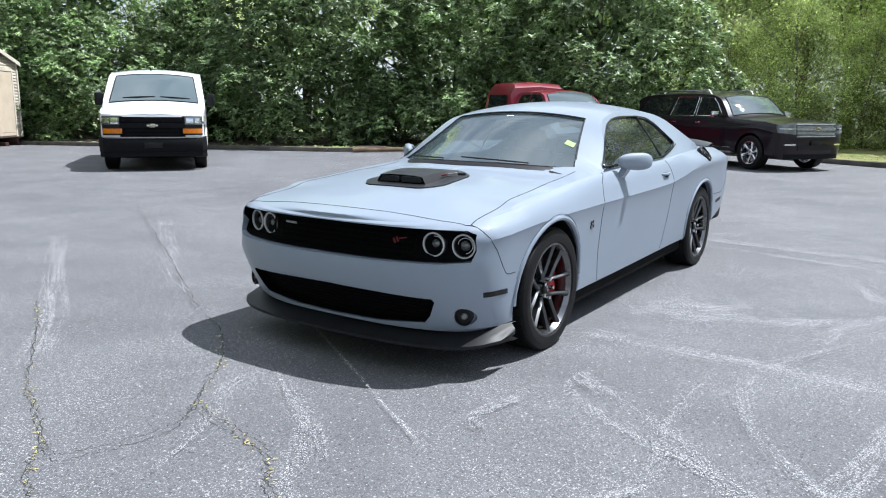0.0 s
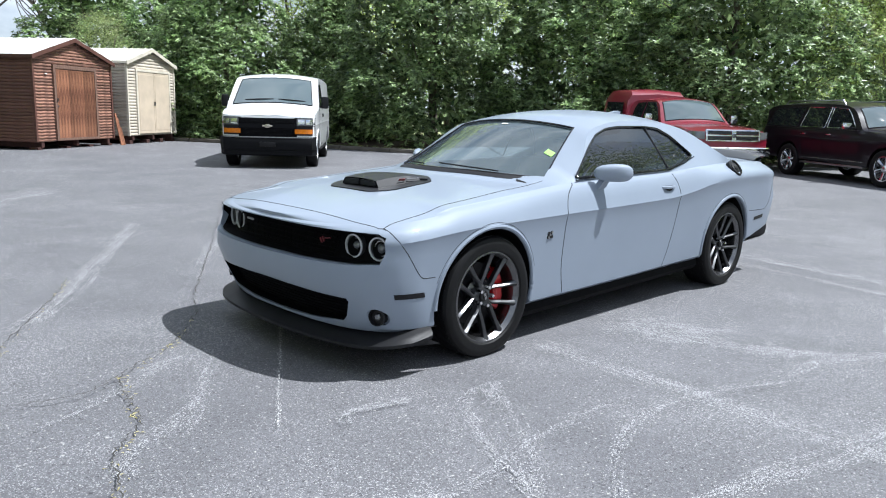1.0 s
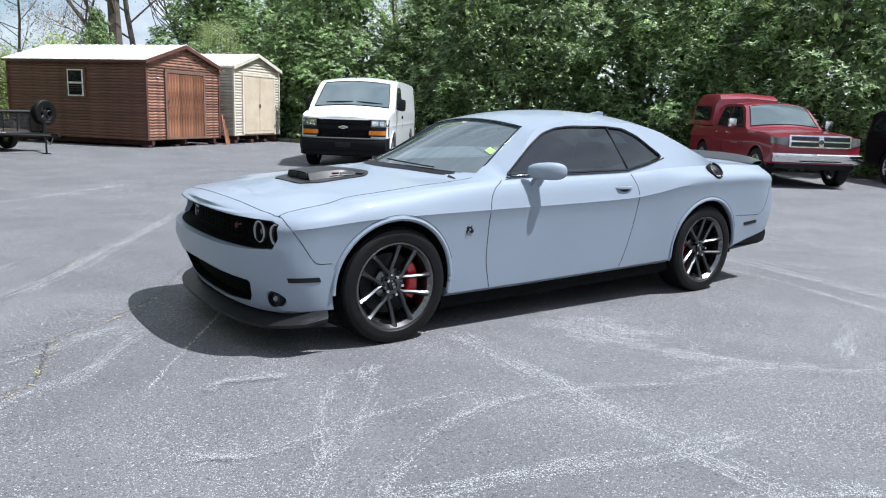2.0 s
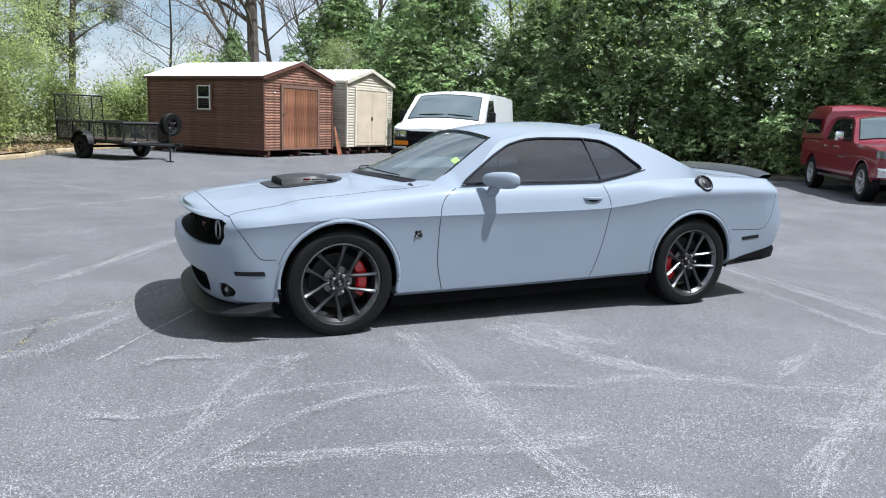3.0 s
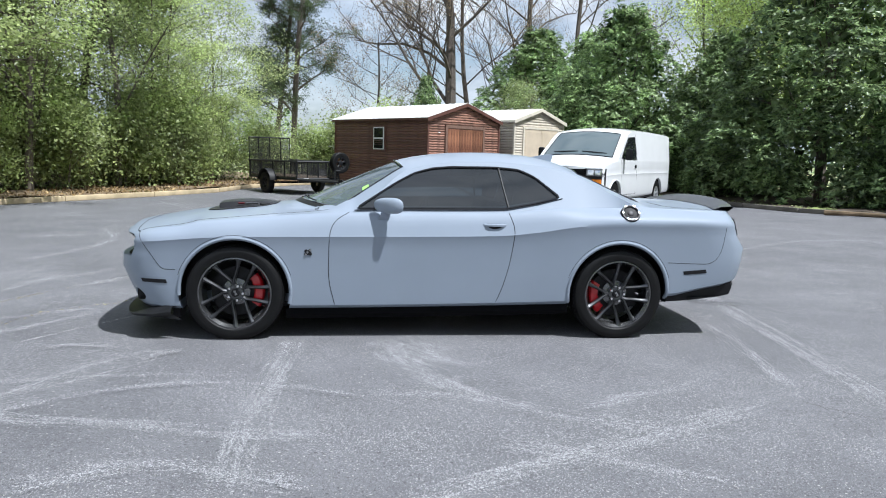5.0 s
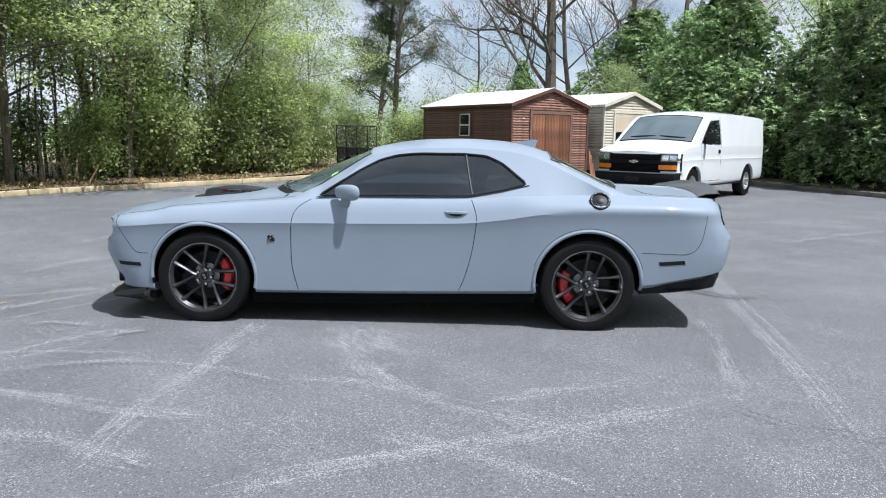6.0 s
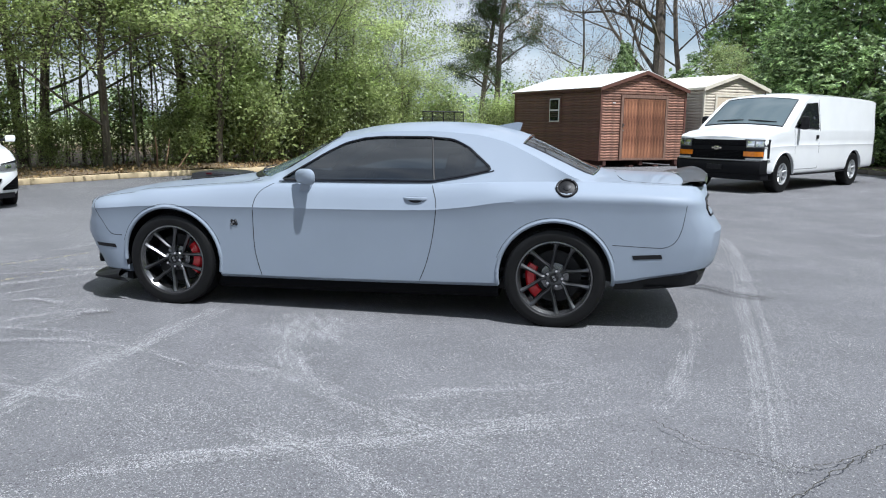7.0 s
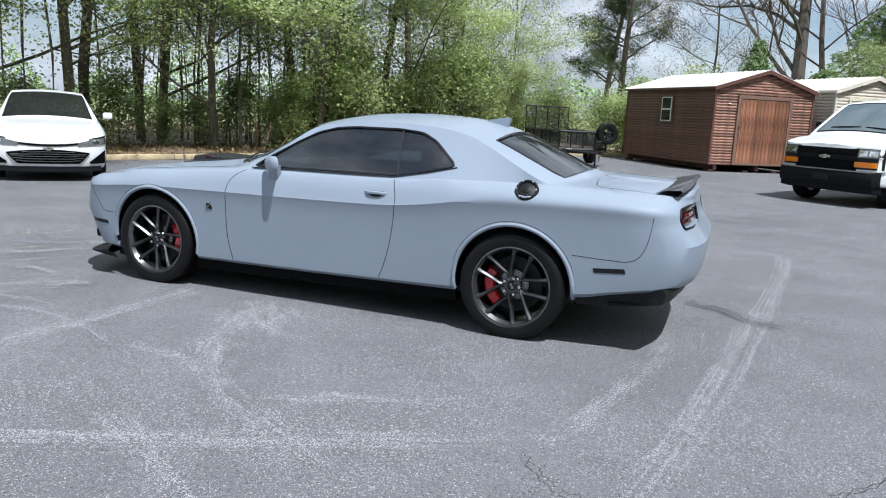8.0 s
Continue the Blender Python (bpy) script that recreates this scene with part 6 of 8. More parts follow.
# window in the long wall: the wall's face is x = 0
win = part("window", new_box(-0.058, 0.0, 2.34, 2.96, 1.50, 2.32, bevel=0.006), WHITEFRAME, sh1, "white sash window with dark panes", smooth=0)
part("pane", new_box(-0.063, -0.05, 2.39, 2.91, 1.94, 2.28), SHADED, win, smooth=0)
part("pane", new_box(-0.063, -0.05, 2.39, 2.91, 1.54, 1.88), SHADED, win, smooth=0)
for z in (1.68, 1.75, 1.82):
    part("shutter_bar", new_box(-0.068, -0.058, 2.39, 2.91, z - 0.006, z + 0.006), BROWNTRIM, win, smooth=0)
part("window_surround", new_box(-0.044, 0.0, 2.26, 3.04, 1.44, 2.38, bevel=0.005), BROWNTRIM, sh1, smooth=0)

W2, L2 = 3.05, 4.6
sh2, high2, rise2 = shed("tan_shed", "weathered tan metal shed with a cream roof", pose(7.0, 22.0, 0, 0, 0, 36.9), W2, L2, 0.28, 2.72, 3.20, TANSIDING, TANSIDING, CREAM, mat("cream_roof", (0.72, 0.69, 0.60), 0.4, vary=0.15, scale=2), 0.10, 24)
front_boards(sh2, W2, 0.28, 2.72, 3.20, high2, rise2, (0.50, 2.72, 2.52), TANSIDING)
for k, x in enumerate((0.58, 1.615)):
    d2 = part("door", new_box(x, x + 1.025, -0.045, 0.02, 0.34, 2.44, bevel=0.006), TANDOOR, sh2, "tan metal door leaf", smooth=0)
    part("door_panel", new_box(x + 0.07, x + 0.955, -0.052, -0.04, 0.45, 2.34, bevel=0.004), TANDOOR, d2, smooth=0)
    part("door_handle", new_box(1.56 + 0.07 * k, 1.59 + 0.07 * k, -0.080, -0.05, 1.30, 1.44, bevel=0.006), STEEL, d2)
for x0, x1, z0, z1 in ((0.50, 0.58, 0.30, 2.52), (2.64, 2.72, 0.30, 2.52), (0.58, 2.64, 2.44, 2.52)):
    part("door_frame", new_box(x0, x1, -0.06, -0.005, z0, z1, bevel=0.006), CREAM, sh2, smooth=0)
# boards leaning at the brown shed's corner
for k, (x, h) in enumerate(((3.72, 1.05), (3.81, 0.9), (3.89, 0.6))):
    lean = link("loose_board", mesh_of("loose_board", new_box(-0.045, 0.045, -0.012, 0.012, 0, h, bevel=0.004), 0), PLANK, None, "", SHED_AT @ pose(x, -0.22, 0.0, -12, 3 - 2 * k, 0))
    tagged(lean, "weathered board leaning against the shed corner", "board", "boards by the shed")

# ---- utility trailer ----
FRAME = mat("black_trailer_steel", (0.007, 0.007, 0.008), 0.5, vary=0.35, scale=12, fine=0.2)
MESHED = mat("dark_expanded_mesh", (0.03, 0.03, 0.03), 0.6, metal=0.2, vary=0.3, scale=20)
DECK = mat("trailer_deck", (0.14, 0.10, 0.07), 0.8, vary=0.4, scale=4, fine=0.25, stretch=(1, 8, 8))
tr = thing("utility_trailer", "black open utility trailer with mesh sides and tailgate", "trailer", pose(-0.96, 18.70, 0, 0, 0, -55.0))
# the tongue points along +x
XR, XF, YW = -1.75, 1.30, 0.78
part("deck", new_box(XR, XF, -YW, YW, 0.52, 0.56), DECK, tr, smooth=0)


def bar(name, a, b, r=0.025, material=None, parent=None):
    return part(name, tube(bmesh.new(), [a, b], r, 4), material or FRAME, parent or tr, smooth=0)


for y in (-YW, YW):
    bar("bed_rail", (XR, y, 0.50), (XF, y, 0.50), 0.045)
    bar("top_rail", (XR - 0.1, y, 1.04), (XF, y, 1.04), 0.032)
    for x in np.linspace(XR, XF, 5):
        bar("post", (x, y, 0.5), (x, y, 1.04), 0.028)
for x in (XR, XF):
    bar("cross_rail", (x, -YW, 0.50), (x, YW, 0.50), 0.045)
bar("top_rail", (XF, -YW, 1.04), (XF, YW, 1.04), 0.032)
for y in (-0.4, 0.0, 0.4):
    bar("post", (XF, y, 0.5), (XF, y, 1.04), 0.024)


def wire_panel(name, o, u, v, nu, nv, r, parent):
    """Crossed wires over a parallelogram, as one woven panel."""
    b = bmesh.new()
    o, u, v = Vector(o), Vector(u), Vector(v)
    for i in range(nu + 1):
        tube(b, [o + u * (i / nu), o + u * (i / nu) + v], r, 3)
    for j in range(nv + 1):
        tube(b, [o + v * (j / nv), o + v * (j / nv) + u], r, 3)
    return part(name, b, MESHED, parent, smooth=0)


for y in (-YW, YW):
    wire_panel("mesh_side", (XR, y, 0.54), (XF - XR, 0, 0), (0, 0, 0.48), 84, 14, 0.006, tr)
wire_panel("mesh_side", (XF, -YW, 0.54), (0, 2 * YW, 0), (0, 0, 0.48), 44, 14, 0.006, tr)
gate = part("tailgate", tube(bmesh.new(), [(XR - 0.02, -YW, 0.52), (XR - 0.08, -YW, 1.80), (XR - 0.08, YW, 1.80), (XR - 0.02, YW, 0.52)], 0.028, 4, closed=True), FRAME, tr, "tall mesh ramp gate folded up")
for y in (-0.42, 0.0, 0.42):
    bar("gate_bar", (XR - 0.02, y, 0.52), (XR - 0.08, y, 1.80), 0.02, parent=gate)
wire_panel("gate_mesh", (XR - 0.02, -YW, 0.54), (0, 2 * YW, 0), (-0.06, 0, 1.24), 34, 26, 0.006, gate)
tw = road_wheel(0.335, 0.19, 0.10, 5, 0.03, -0.04)
add_wheels(tr, tw, [(-0.25, -0.96, 0.335), (-0.25, 0.96, 0.335)], SILVER, "grey trailer wheel")
for s in (-1, 1):
    rows = [[(-0.25 + 0.42 * math.cos(a), s * 0.84, 0.37 + 0.42 * math.sin(a)), (-0.25 + 0.42 * math.cos(a), s * 1.08, 0.37 + 0.42 * math.sin(a))] for a in np.linspace(0.15, 2.99, 14)]
    part("mudguard", sheet(bmesh.new(), rows, thick=(0, 0, -0.012)), FRAME, tr, "black steel mudguard")
    part("tail_lamp", new_box(XR - 0.06, XR - 0.03, s * 0.62, s * 0.76, 0.46, 0.52, bevel=0.006), TAILRED, tr)
bar("axle", (-0.25, -0.9, 0.335), (-0.25, 0.9, 0.335), 0.035)
for s in (-1, 1):
    bar("tongue", (XF, s * 0.72, 0.48), (XF + 1.25, 0, 0.46), 0.042)
part("coupler", new_box(XF + 1.18, XF + 1.42, -0.05, 0.05, 0.44, 0.53, bevel=0.015), FRAME, tr)
bar("jack", (XF + 0.95, 0.0, 0.02), (XF + 0.95, 0.0, 0.82), 0.032)
part("jack_foot", new_box(XF + 0.88, XF + 1.02, -0.07, 0.07, 0.0, 0.025), FRAME, tr, smooth=0)
bar("jack_crank", (XF + 0.95, 0.0, 0.80), (XF + 0.95, 0.18, 0.80), 0.012)
part("chain", tube(bmesh.new(), [(XF + 1.15, 0.06, 0.44), (XF + 0.95, 0.12, 0.22), (XF + 0.70, 0.2, 0.40)], 0.014, 5), STEEL, tr)
part("plate", new_box(XF + 0.02, XF + 0.04, -0.55, -0.38, 0.44, 0.52), PAPER, tr, smooth=0)
sp = link("spare_wheel", tw[1], BLACK, tr, "spare wheel on the front rail", pose(XF + 0.13, 0.72, 1.02, 0, 0, 90))
link("tyre", tw[0], RUBBER, sp, "black spare tyre")
link("spokes", tw[2], BLACK, sp)

# ---- trees ----
BARK = mat("grey_bark", (0.17, 0.145, 0.115), 0.9, vary=0.45, scale=5, fine=0.35, fine_scale=30, stretch=(4, 4, 0.8), bump=0.5, bump_scale=30)
PINEBARK = mat("pine_bark", (0.135, 0.112, 0.095), 0.9, vary=0.45, scale=5, fine=0.35, fine_scale=25, stretch=(4, 4, 1), bump=0.6, bump_scale=25)
# Near-black to pale: sunlit leaves and shaded gaps are put into the colours.
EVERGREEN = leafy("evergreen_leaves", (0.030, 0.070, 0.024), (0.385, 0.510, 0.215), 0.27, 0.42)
SPRING = leafy("spring_leaves", (0.19, 0.245, 0.090), (0.46, 0.52, 0.23), 0.52, 0.5)
MIDGREEN = leafy("mid_green_leaves", (0.18, 0.235, 0.080), (0.40, 0.46, 0.19), 0.55, 0.4)
UNDERGREEN = leafy("undergrowth_leaves", (0.12, 0.16, 0.055), (0.31, 0.36, 0.14), 0.5, 0.45)
FRESH = leafy("fresh_spring_leaves", (0.34, 0.41, 0.135), (0.57, 0.64, 0.28), 0.74, 0.5)
NEEDLES = leafy("pine_needles", (0.045, 0.075, 0.030), (0.12, 0.16, 0.065), 0.3, 0.5)
BUDS = leafy("tree_buds", (0.20, 0.13, 0.08), (0.34, 0.25, 0.13), 0.3, 0.6)
GRASSY = leafy("grass_blades", (0.06, 0.11, 0.015), (0.16, 0.22, 0.045), 0.3, 0.6)


def kites(name, at, d, nn, ln, slim):
    """One mesh of folded kite-shaped leaves: places, directions, normals and lengths."""
    n = len(at)
    r = np.cross(d, nn)
    w = ln * slim * 0.5
    v = np.empty((n, 4, 3))
    v[:, 0] = at
    v[:, 1] = at + d * ln * 0.48 + r * w + nn * ln * 0.07
    v[:, 2] = at + d * ln - nn * ln * 0.06
    v[:, 3] = at + d * ln * 0.48 - r * w + nn * ln * 0.07
    f = np.arange(n * 4).reshape(n, 4)
    tri = np.concatenate([f[:, [0, 1, 2]], f[:, [0, 2, 3]]], axis=1).reshape(-1, 3)
    me = bpy.data.meshes.new(name)
    me.vertices.add(n * 4)
    me.vertices.foreach_set("co", v.reshape(-1).astype(np.float32))
    me.loops.add(len(tri) * 3)
    me.loops.foreach_set("vertex_index", tri.reshape(-1).astype(np.int32))
    me.polygons.add(len(tri))
    me.polygons.foreach_set("loop_start", np.arange(0, len(tri) * 3, 3, dtype=np.int32))
    me.update(calc_edges=True)
    return me


def leaf_mesh(name, rng, at, out, size, slim, wild=0.9, droop=0.15, face=0.7, up=0.30):
    """Leaves as folded kites at the given places, tending outwards. size: mean length; slim: width to length."""
    n = len(at)
    nn = out * face + rng.normal(0, wild, (n, 3)) * 0.55 + np.array([0, 0, up])
    nn /= np.linalg.norm(nn, axis=1)[:, None] + 1e-9
    d = out * 0.5 + rng.normal(0, wild, (n, 3))
    d[:, 2] -= droop
    d -= nn * (d * nn).sum(1)[:, None]
    d /= np.linalg.norm(d, axis=1)[:, None] + 1e-9
    ln = size * rng.uniform(0.6, 1.35, (n, 1))
    return kites(name, at, d, nn, ln, slim)


def branch_tree(rng, height, spread, levels, base_r, first, kids, lean=0.1, up=0.35, limb=1.0):
    """Trunk and limbs as one bmesh, and the places along the outer twigs with their directions."""
    b = bmesh.new()
    tips = []

    def grow(p, d, length, r, level):
        k = 6 if level == 0 else 4
        pts = [p.copy()]
        q = p.copy()
        dd = d.copy()
        for i in range(k):
            dd = (dd + Vector(rng.normal(0, 0.05 if level == 0 else 0.20, 3)) + Vector((0, 0, up * 0.25 if level else 0.05))).normalized()
            q = q + dd * (length / k)
            pts.append(q.copy())
        tube(b, pts, r, 7 if level == 0 else (5 if level == 1 else 3), taper=r * (0.45 if level == 0 else 0.25))
        if level >= levels - 1:
            for i in range(1, len(pts)):
                tips.append((pts[i], dd.copy()))
        if level < levels:
            n = kids[level]
            for j in range(n):
                t = (first if level == 0 else 0.25) + (1 - (first if level == 0 else 0.25)) * (j + rng.uniform(0, 0.9)) / n
                t = min(t, 0.98)
                i = min(int(t * k), k - 1)
                s = pts[i].lerp(pts[i + 1], t * k - i)
                a = rng.uniform(0, 2 * math.pi)
                side = Vector((math.cos(a), math.sin(a), 0))
                nd = (side * spread + dd * (0.55 if level else 0.45) + Vector((0, 0, up))).normalized()
                grow(s, nd, length * (limb if level == 0 else 1.0) * rng.uniform(0.42, 0.66) * (1.15 - 0.5 * t), r * (0.34 if level == 0 else 0.48) * (1.1 - 0.5 * t), level + 1)

    grow(Vector((0, 0, -0.1)), Vector((rng.normal(0, lean), rng.normal(0, lean), 1)).normalized(), height, base_r, 0)
    return b, tips


def crown_evergreen(rng, height, radius, clumps, per, size, low=0.02, holes=-9.0, slim=0.46, tight=(0.20, 0.42)):
    """Dense clumps over a bulging column from the height low up, in tiers; holes: how much of it stays open."""
    at, out = [], []
    seedv = rng.uniform(0, 50, 3)
    for _ in range(clumps):
        h = rng.uniform(low, 1.0) ** 0.9
        a = rng.uniform(0, 2 * math.pi)
        prof = (0.80 + 0.25 * math.sin(min(h * 2.2, 1.0) * math.pi / 2)) * (1 - max(0.0, h - 0.42) ** 1.5 * 1.55)
        d = Vector((math.cos(a), math.sin(a), h * 2))
        lump = 1 + 0.52 * noise.noise(d * 1.6 + Vector(seedv)) + 0.52 * noise.noise(d * 4.5 + Vector(seedv))
        if noise.noise(d * 2.7 + Vector(seedv) * 1.7) < holes:
            continue
        R = max(0.25, radius * prof * lump)
        r = R * (rng.uniform(0.82, 1.10) if rng.random() < 0.85 else rng.uniform(0.4, 0.8))
        c = np.array([math.cos(a) * r, math.sin(a) * r, 0.15 + h * height])
        o = np.array([math.cos(a), math.sin(a), 0.55])
        spreadv = rng.uniform(*tight)
        at.append(c + rng.normal(0, 1, (per, 3)) * spreadv * np.array([1, 1, 0.7]))
        out.append(np.repeat(o[None], per, 0))
    at, out = np.concatenate(at), np.concatenate(out)
    at[:, 2] = np.maximum(at[:, 2], 0.06)
    return leaf_mesh("crown", rng, at, out, size, slim, wild=0.75, droop=0.05)


def crown_from_tips(rng, tips, per, spread, size, slim=0.62, wild=1.0, droop=0.2, layer=1.0, up=0.30):
    """Leaves round the twigs; layer: how deep a spray is to its width."""
    at, out = [], []
    for p, d in tips:
        k = int(rng.poisson(per) * (1.7 if rng.random() < 0.58 else 0.05))
        if k:
            at.append(np.array(p) + rng.normal(0, spread, (k, 3)) * np.array([1.0, 1.0, layer]))
            out.append(np.repeat(np.array(d)[None] * 0.6, k, 0))
    return leaf_mesh("crown", rng, np.concatenate(at), np.concatenate(out), size, slim, wild, droop, up=up)


def make_tree(name, label, trunk, crown, bark, leaf, m, group):
    t = thing(name, label, "tree", m, group)
    if trunk is not None:
        link("trunk", trunk, bark, t)
    if not crown.materials:
        crown.materials.append(leaf)
    ob = new("crown", crown)
    ob.parent = t
    # the crowns share their meshes, each with its own leaves
    ob.material_slots[0].link = "OBJECT"
    ob.material_slots[0].material = leaf
    return t


def crown_rosettes(rng, height, radius, boughs, per, size, leaves=6, core=5000):
    """Boughs over a tall cone, each a lump set with whorls of stiff leaves, round a core of shaded leaves."""
    seed = Vector(rng.uniform(0, 50, 3))

    def reach(h):
        return radius * (0.92 + 0.4 * h) if h < 0.2 else radius * (1 - 0.93 * ((h - 0.2) / 0.8) ** 1.45)

    at, axis = [], []
    for k in range(boughs):
        h = 1 - (1 - (k + rng.uniform(0, 1)) / boughs) ** 0.62
        a = k * 2.39996 + rng.normal(0, 0.25)
        flat_dir = Vector((math.cos(a), math.sin(a), h * 2.4))
        R = max(0.15, reach(h) * (1 + 0.34 * noise.noise(flat_dir * 1.5 + seed) + 0.20 * noise.noise(flat_dir * 4.0 + seed)))
        r = rng.uniform(0.34, 0.74) * (1.12 - 0.5 * h)
        c = np.array([math.cos(a) * (R - 0.3 * r), math.sin(a) * (R - 0.3 * r), max(0.25, 0.15 + h * (height - 0.3))])
        n = max(8, int(per * (r / 0.55) ** 2))
        v = rng.normal(0, 1, (n, 3)) + np.array([math.cos(a) * 1.1, math.sin(a) * 1.1, 0.45])
        v /= np.linalg.norm(v, axis=1)[:, None]
        at.append(c + v * r * np.array([1.0, 1.0, 0.72]) * rng.uniform(0.72, 1.10, (n, 1)))
        axis.append(v * 0.50 + np.array([0, 0, 0.75]) + rng.normal(0, 0.22, (n, 3)))
    at, axis = np.concatenate(at), np.concatenate(axis)
    at[:, 2] = np.maximum(at[:, 2], 0.12)
    axis /= np.linalg.norm(axis, axis=1)[:, None]
    one = np.cross(axis, np.array([0.31, 0.52, 0.79]))
    one /= np.linalg.norm(one, axis=1)[:, None]
    two = np.cross(axis, one)
    P, D, N = [], [], []
    for k in range(leaves):
        a = 2 * math.pi * k / leaves + rng.uniform(-0.4, 0.4, (len(at), 1))
        tilt = rng.uniform(0.9, 1.65, (len(at), 1))
        out = one * np.cos(a) + two * np.sin(a)
        P.append(at)
        D.append(axis * np.cos(tilt) + out * np.sin(tilt))
        N.append(axis * np.sin(tilt) - out * np.cos(tilt))
    h = rng.uniform(0.03, 0.92, core)
    a = rng.uniform(0, 2 * math.pi, core)
    r = np.array([reach(q) for q in h]) * rng.uniform(0.3, 0.80, core)
    inner = np.stack([np.cos(a) * r, np.sin(a) * r, 0.15 + h * height], 1)
    cd, cn = rng.normal(0, 1, (core, 3)), rng.normal(0, 1, (core, 3))
    cd /= np.linalg.norm(cd, axis=1)[:, None]
    cn -= cd * (cn * cd).sum(1)[:, None]
    cn /= np.linalg.norm(cn, axis=1)[:, None]
    sizes = np.concatenate([size * rng.uniform(0.6, 1.25, len(at) * leaves), np.full(core, size * 2.4)])
    return kites("crown", np.concatenate(P + [inner]), np.concatenate(D + [cd]), np.concatenate(N + [cn]), sizes[:, None], 0.44)


rng = np.random.default_rng(5)
ever = []
# place, turn, half width and height
EVER_SPOTS = [(12.6, 25.6, 0, 3.2, 8.3), (16.7, 17.3, 80, 3.7, 10.4), (19.6, 12.6, 150, 3.3, 9.4), (21.0, 7.7, 220, 3.4, 9.4), (11.8, 38.0, 40, 4.2, 9.2), (15.6, 22.4, 300, 2.5, 6.8), (12.4, 29.8, 120, 2.6, 7.8), (4.65, 33.4, 60, 1.25, 5.7)]
for v in range(3):
    b, _ = branch_tree(rng, 7.0, 0.9, 1, 0.16, 0.15, (9,), 0.03)
    ever.append((mesh_of("trunk", b), crown_rosettes(rng, 9.0, 3.0, 290, 44, 0.135)))
for k, (x, y, turn, wide, high) in enumerate(EVER_SPOTS):
    tr_, cr_ = ever[k % 3]
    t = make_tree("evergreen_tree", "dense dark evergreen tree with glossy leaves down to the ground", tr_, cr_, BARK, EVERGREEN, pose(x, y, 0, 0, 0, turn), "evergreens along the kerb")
    t.scale = (wide / 3.0, wide / 3.0, high / 9.0)

decid, decid_tips = [], []
for v in range(3):
    b, tips = branch_tree(rng, (9.5, 11.0, 8.5)[v], 0.85, 3, (0.12, 0.14, 0.10)[v], (0.10, 0.14, 0.07)[v], (14, 5, 3), 0.05, 0.12)
    decid_tips.append(tips)
    decid.append((mesh_of("trunk", b), crown_from_tips(rng, tips, 32, 0.36, 0.088, 0.68, 0.9, 0.2, 0.36, 0.75)))
light_crowns = [crown_from_tips(rng, t, 18, 0.45, 0.12, 0.68, 0.9, 0.2, 0.5, 0.7) for t in decid_tips]
WOOD_SPOTS = [(-12.0, 12.6, 0, 1.15), (-16.4, 4.6, 0, 1.1), (-11.4, 8.8, 1, 1.0), (-9.3, 11.6, 0, 0.95), (-7.6, 14.4, 2, 1.1), (-6.3, 17.6, 0, 0.92), (-12.2, 5.0, 2, 1.05), (-13.6, 1.8, 0, 1.0), (-14.6, -2.0, 1, 0.95), (-9.0, 16.8, 1, 1.1), (-14.4, 8.6, 1, 1.1), (-5.6, 21.8, 2, 0.75)]
for k, (x, y, v, s) in enumerate(WOOD_SPOTS):
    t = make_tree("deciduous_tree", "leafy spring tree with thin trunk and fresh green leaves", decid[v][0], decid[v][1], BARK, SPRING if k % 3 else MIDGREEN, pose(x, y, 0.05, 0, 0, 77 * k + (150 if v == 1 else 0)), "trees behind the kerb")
    t.scale = (s, s, s)
FAR_SPOTS = [(27.4, 5.6, 2, 1.0), (30.5, -1.6, 0, 1.05), (30.0, 2.6, 2, 1.15), (33.5, 6.6, 1, 1.1), (29.0, -3.6, 1, 0.95), (34.0, -0.6, 2, 1.25), (31.0, 8.6, 2, 1.1), (31.0, 4.0, 1, 1.2), (29.0, -5.5, 2, 1.0), (21.5, 21.5, 1, 1.2), (20.6, 29.5, 0, 1.15), (31.0, 17.0, 1, 1.25), (33.5, 13.0, 0, 1.2), (33.0, -3.5, 1, 1.2), (20.5, 27.0, 1, 1.2), (34.0, 9.0, 0, 1.3), (35.5, 1.5, 0, 1.3), (27.5, 18.0, 2, 1.4)]
for k, (x, y, v, s) in enumerate(FAR_SPOTS):
    t = make_tree("deciduous_tree", "tall light green tree beyond the car park", decid[v][0], light_crowns[v], BARK, FRESH if k % 4 else SPRING, pose(x, y, 0.0, 0, 0, 50 + 61 * k), "trees beyond the evergreens")
    t.scale = (s, s, s)

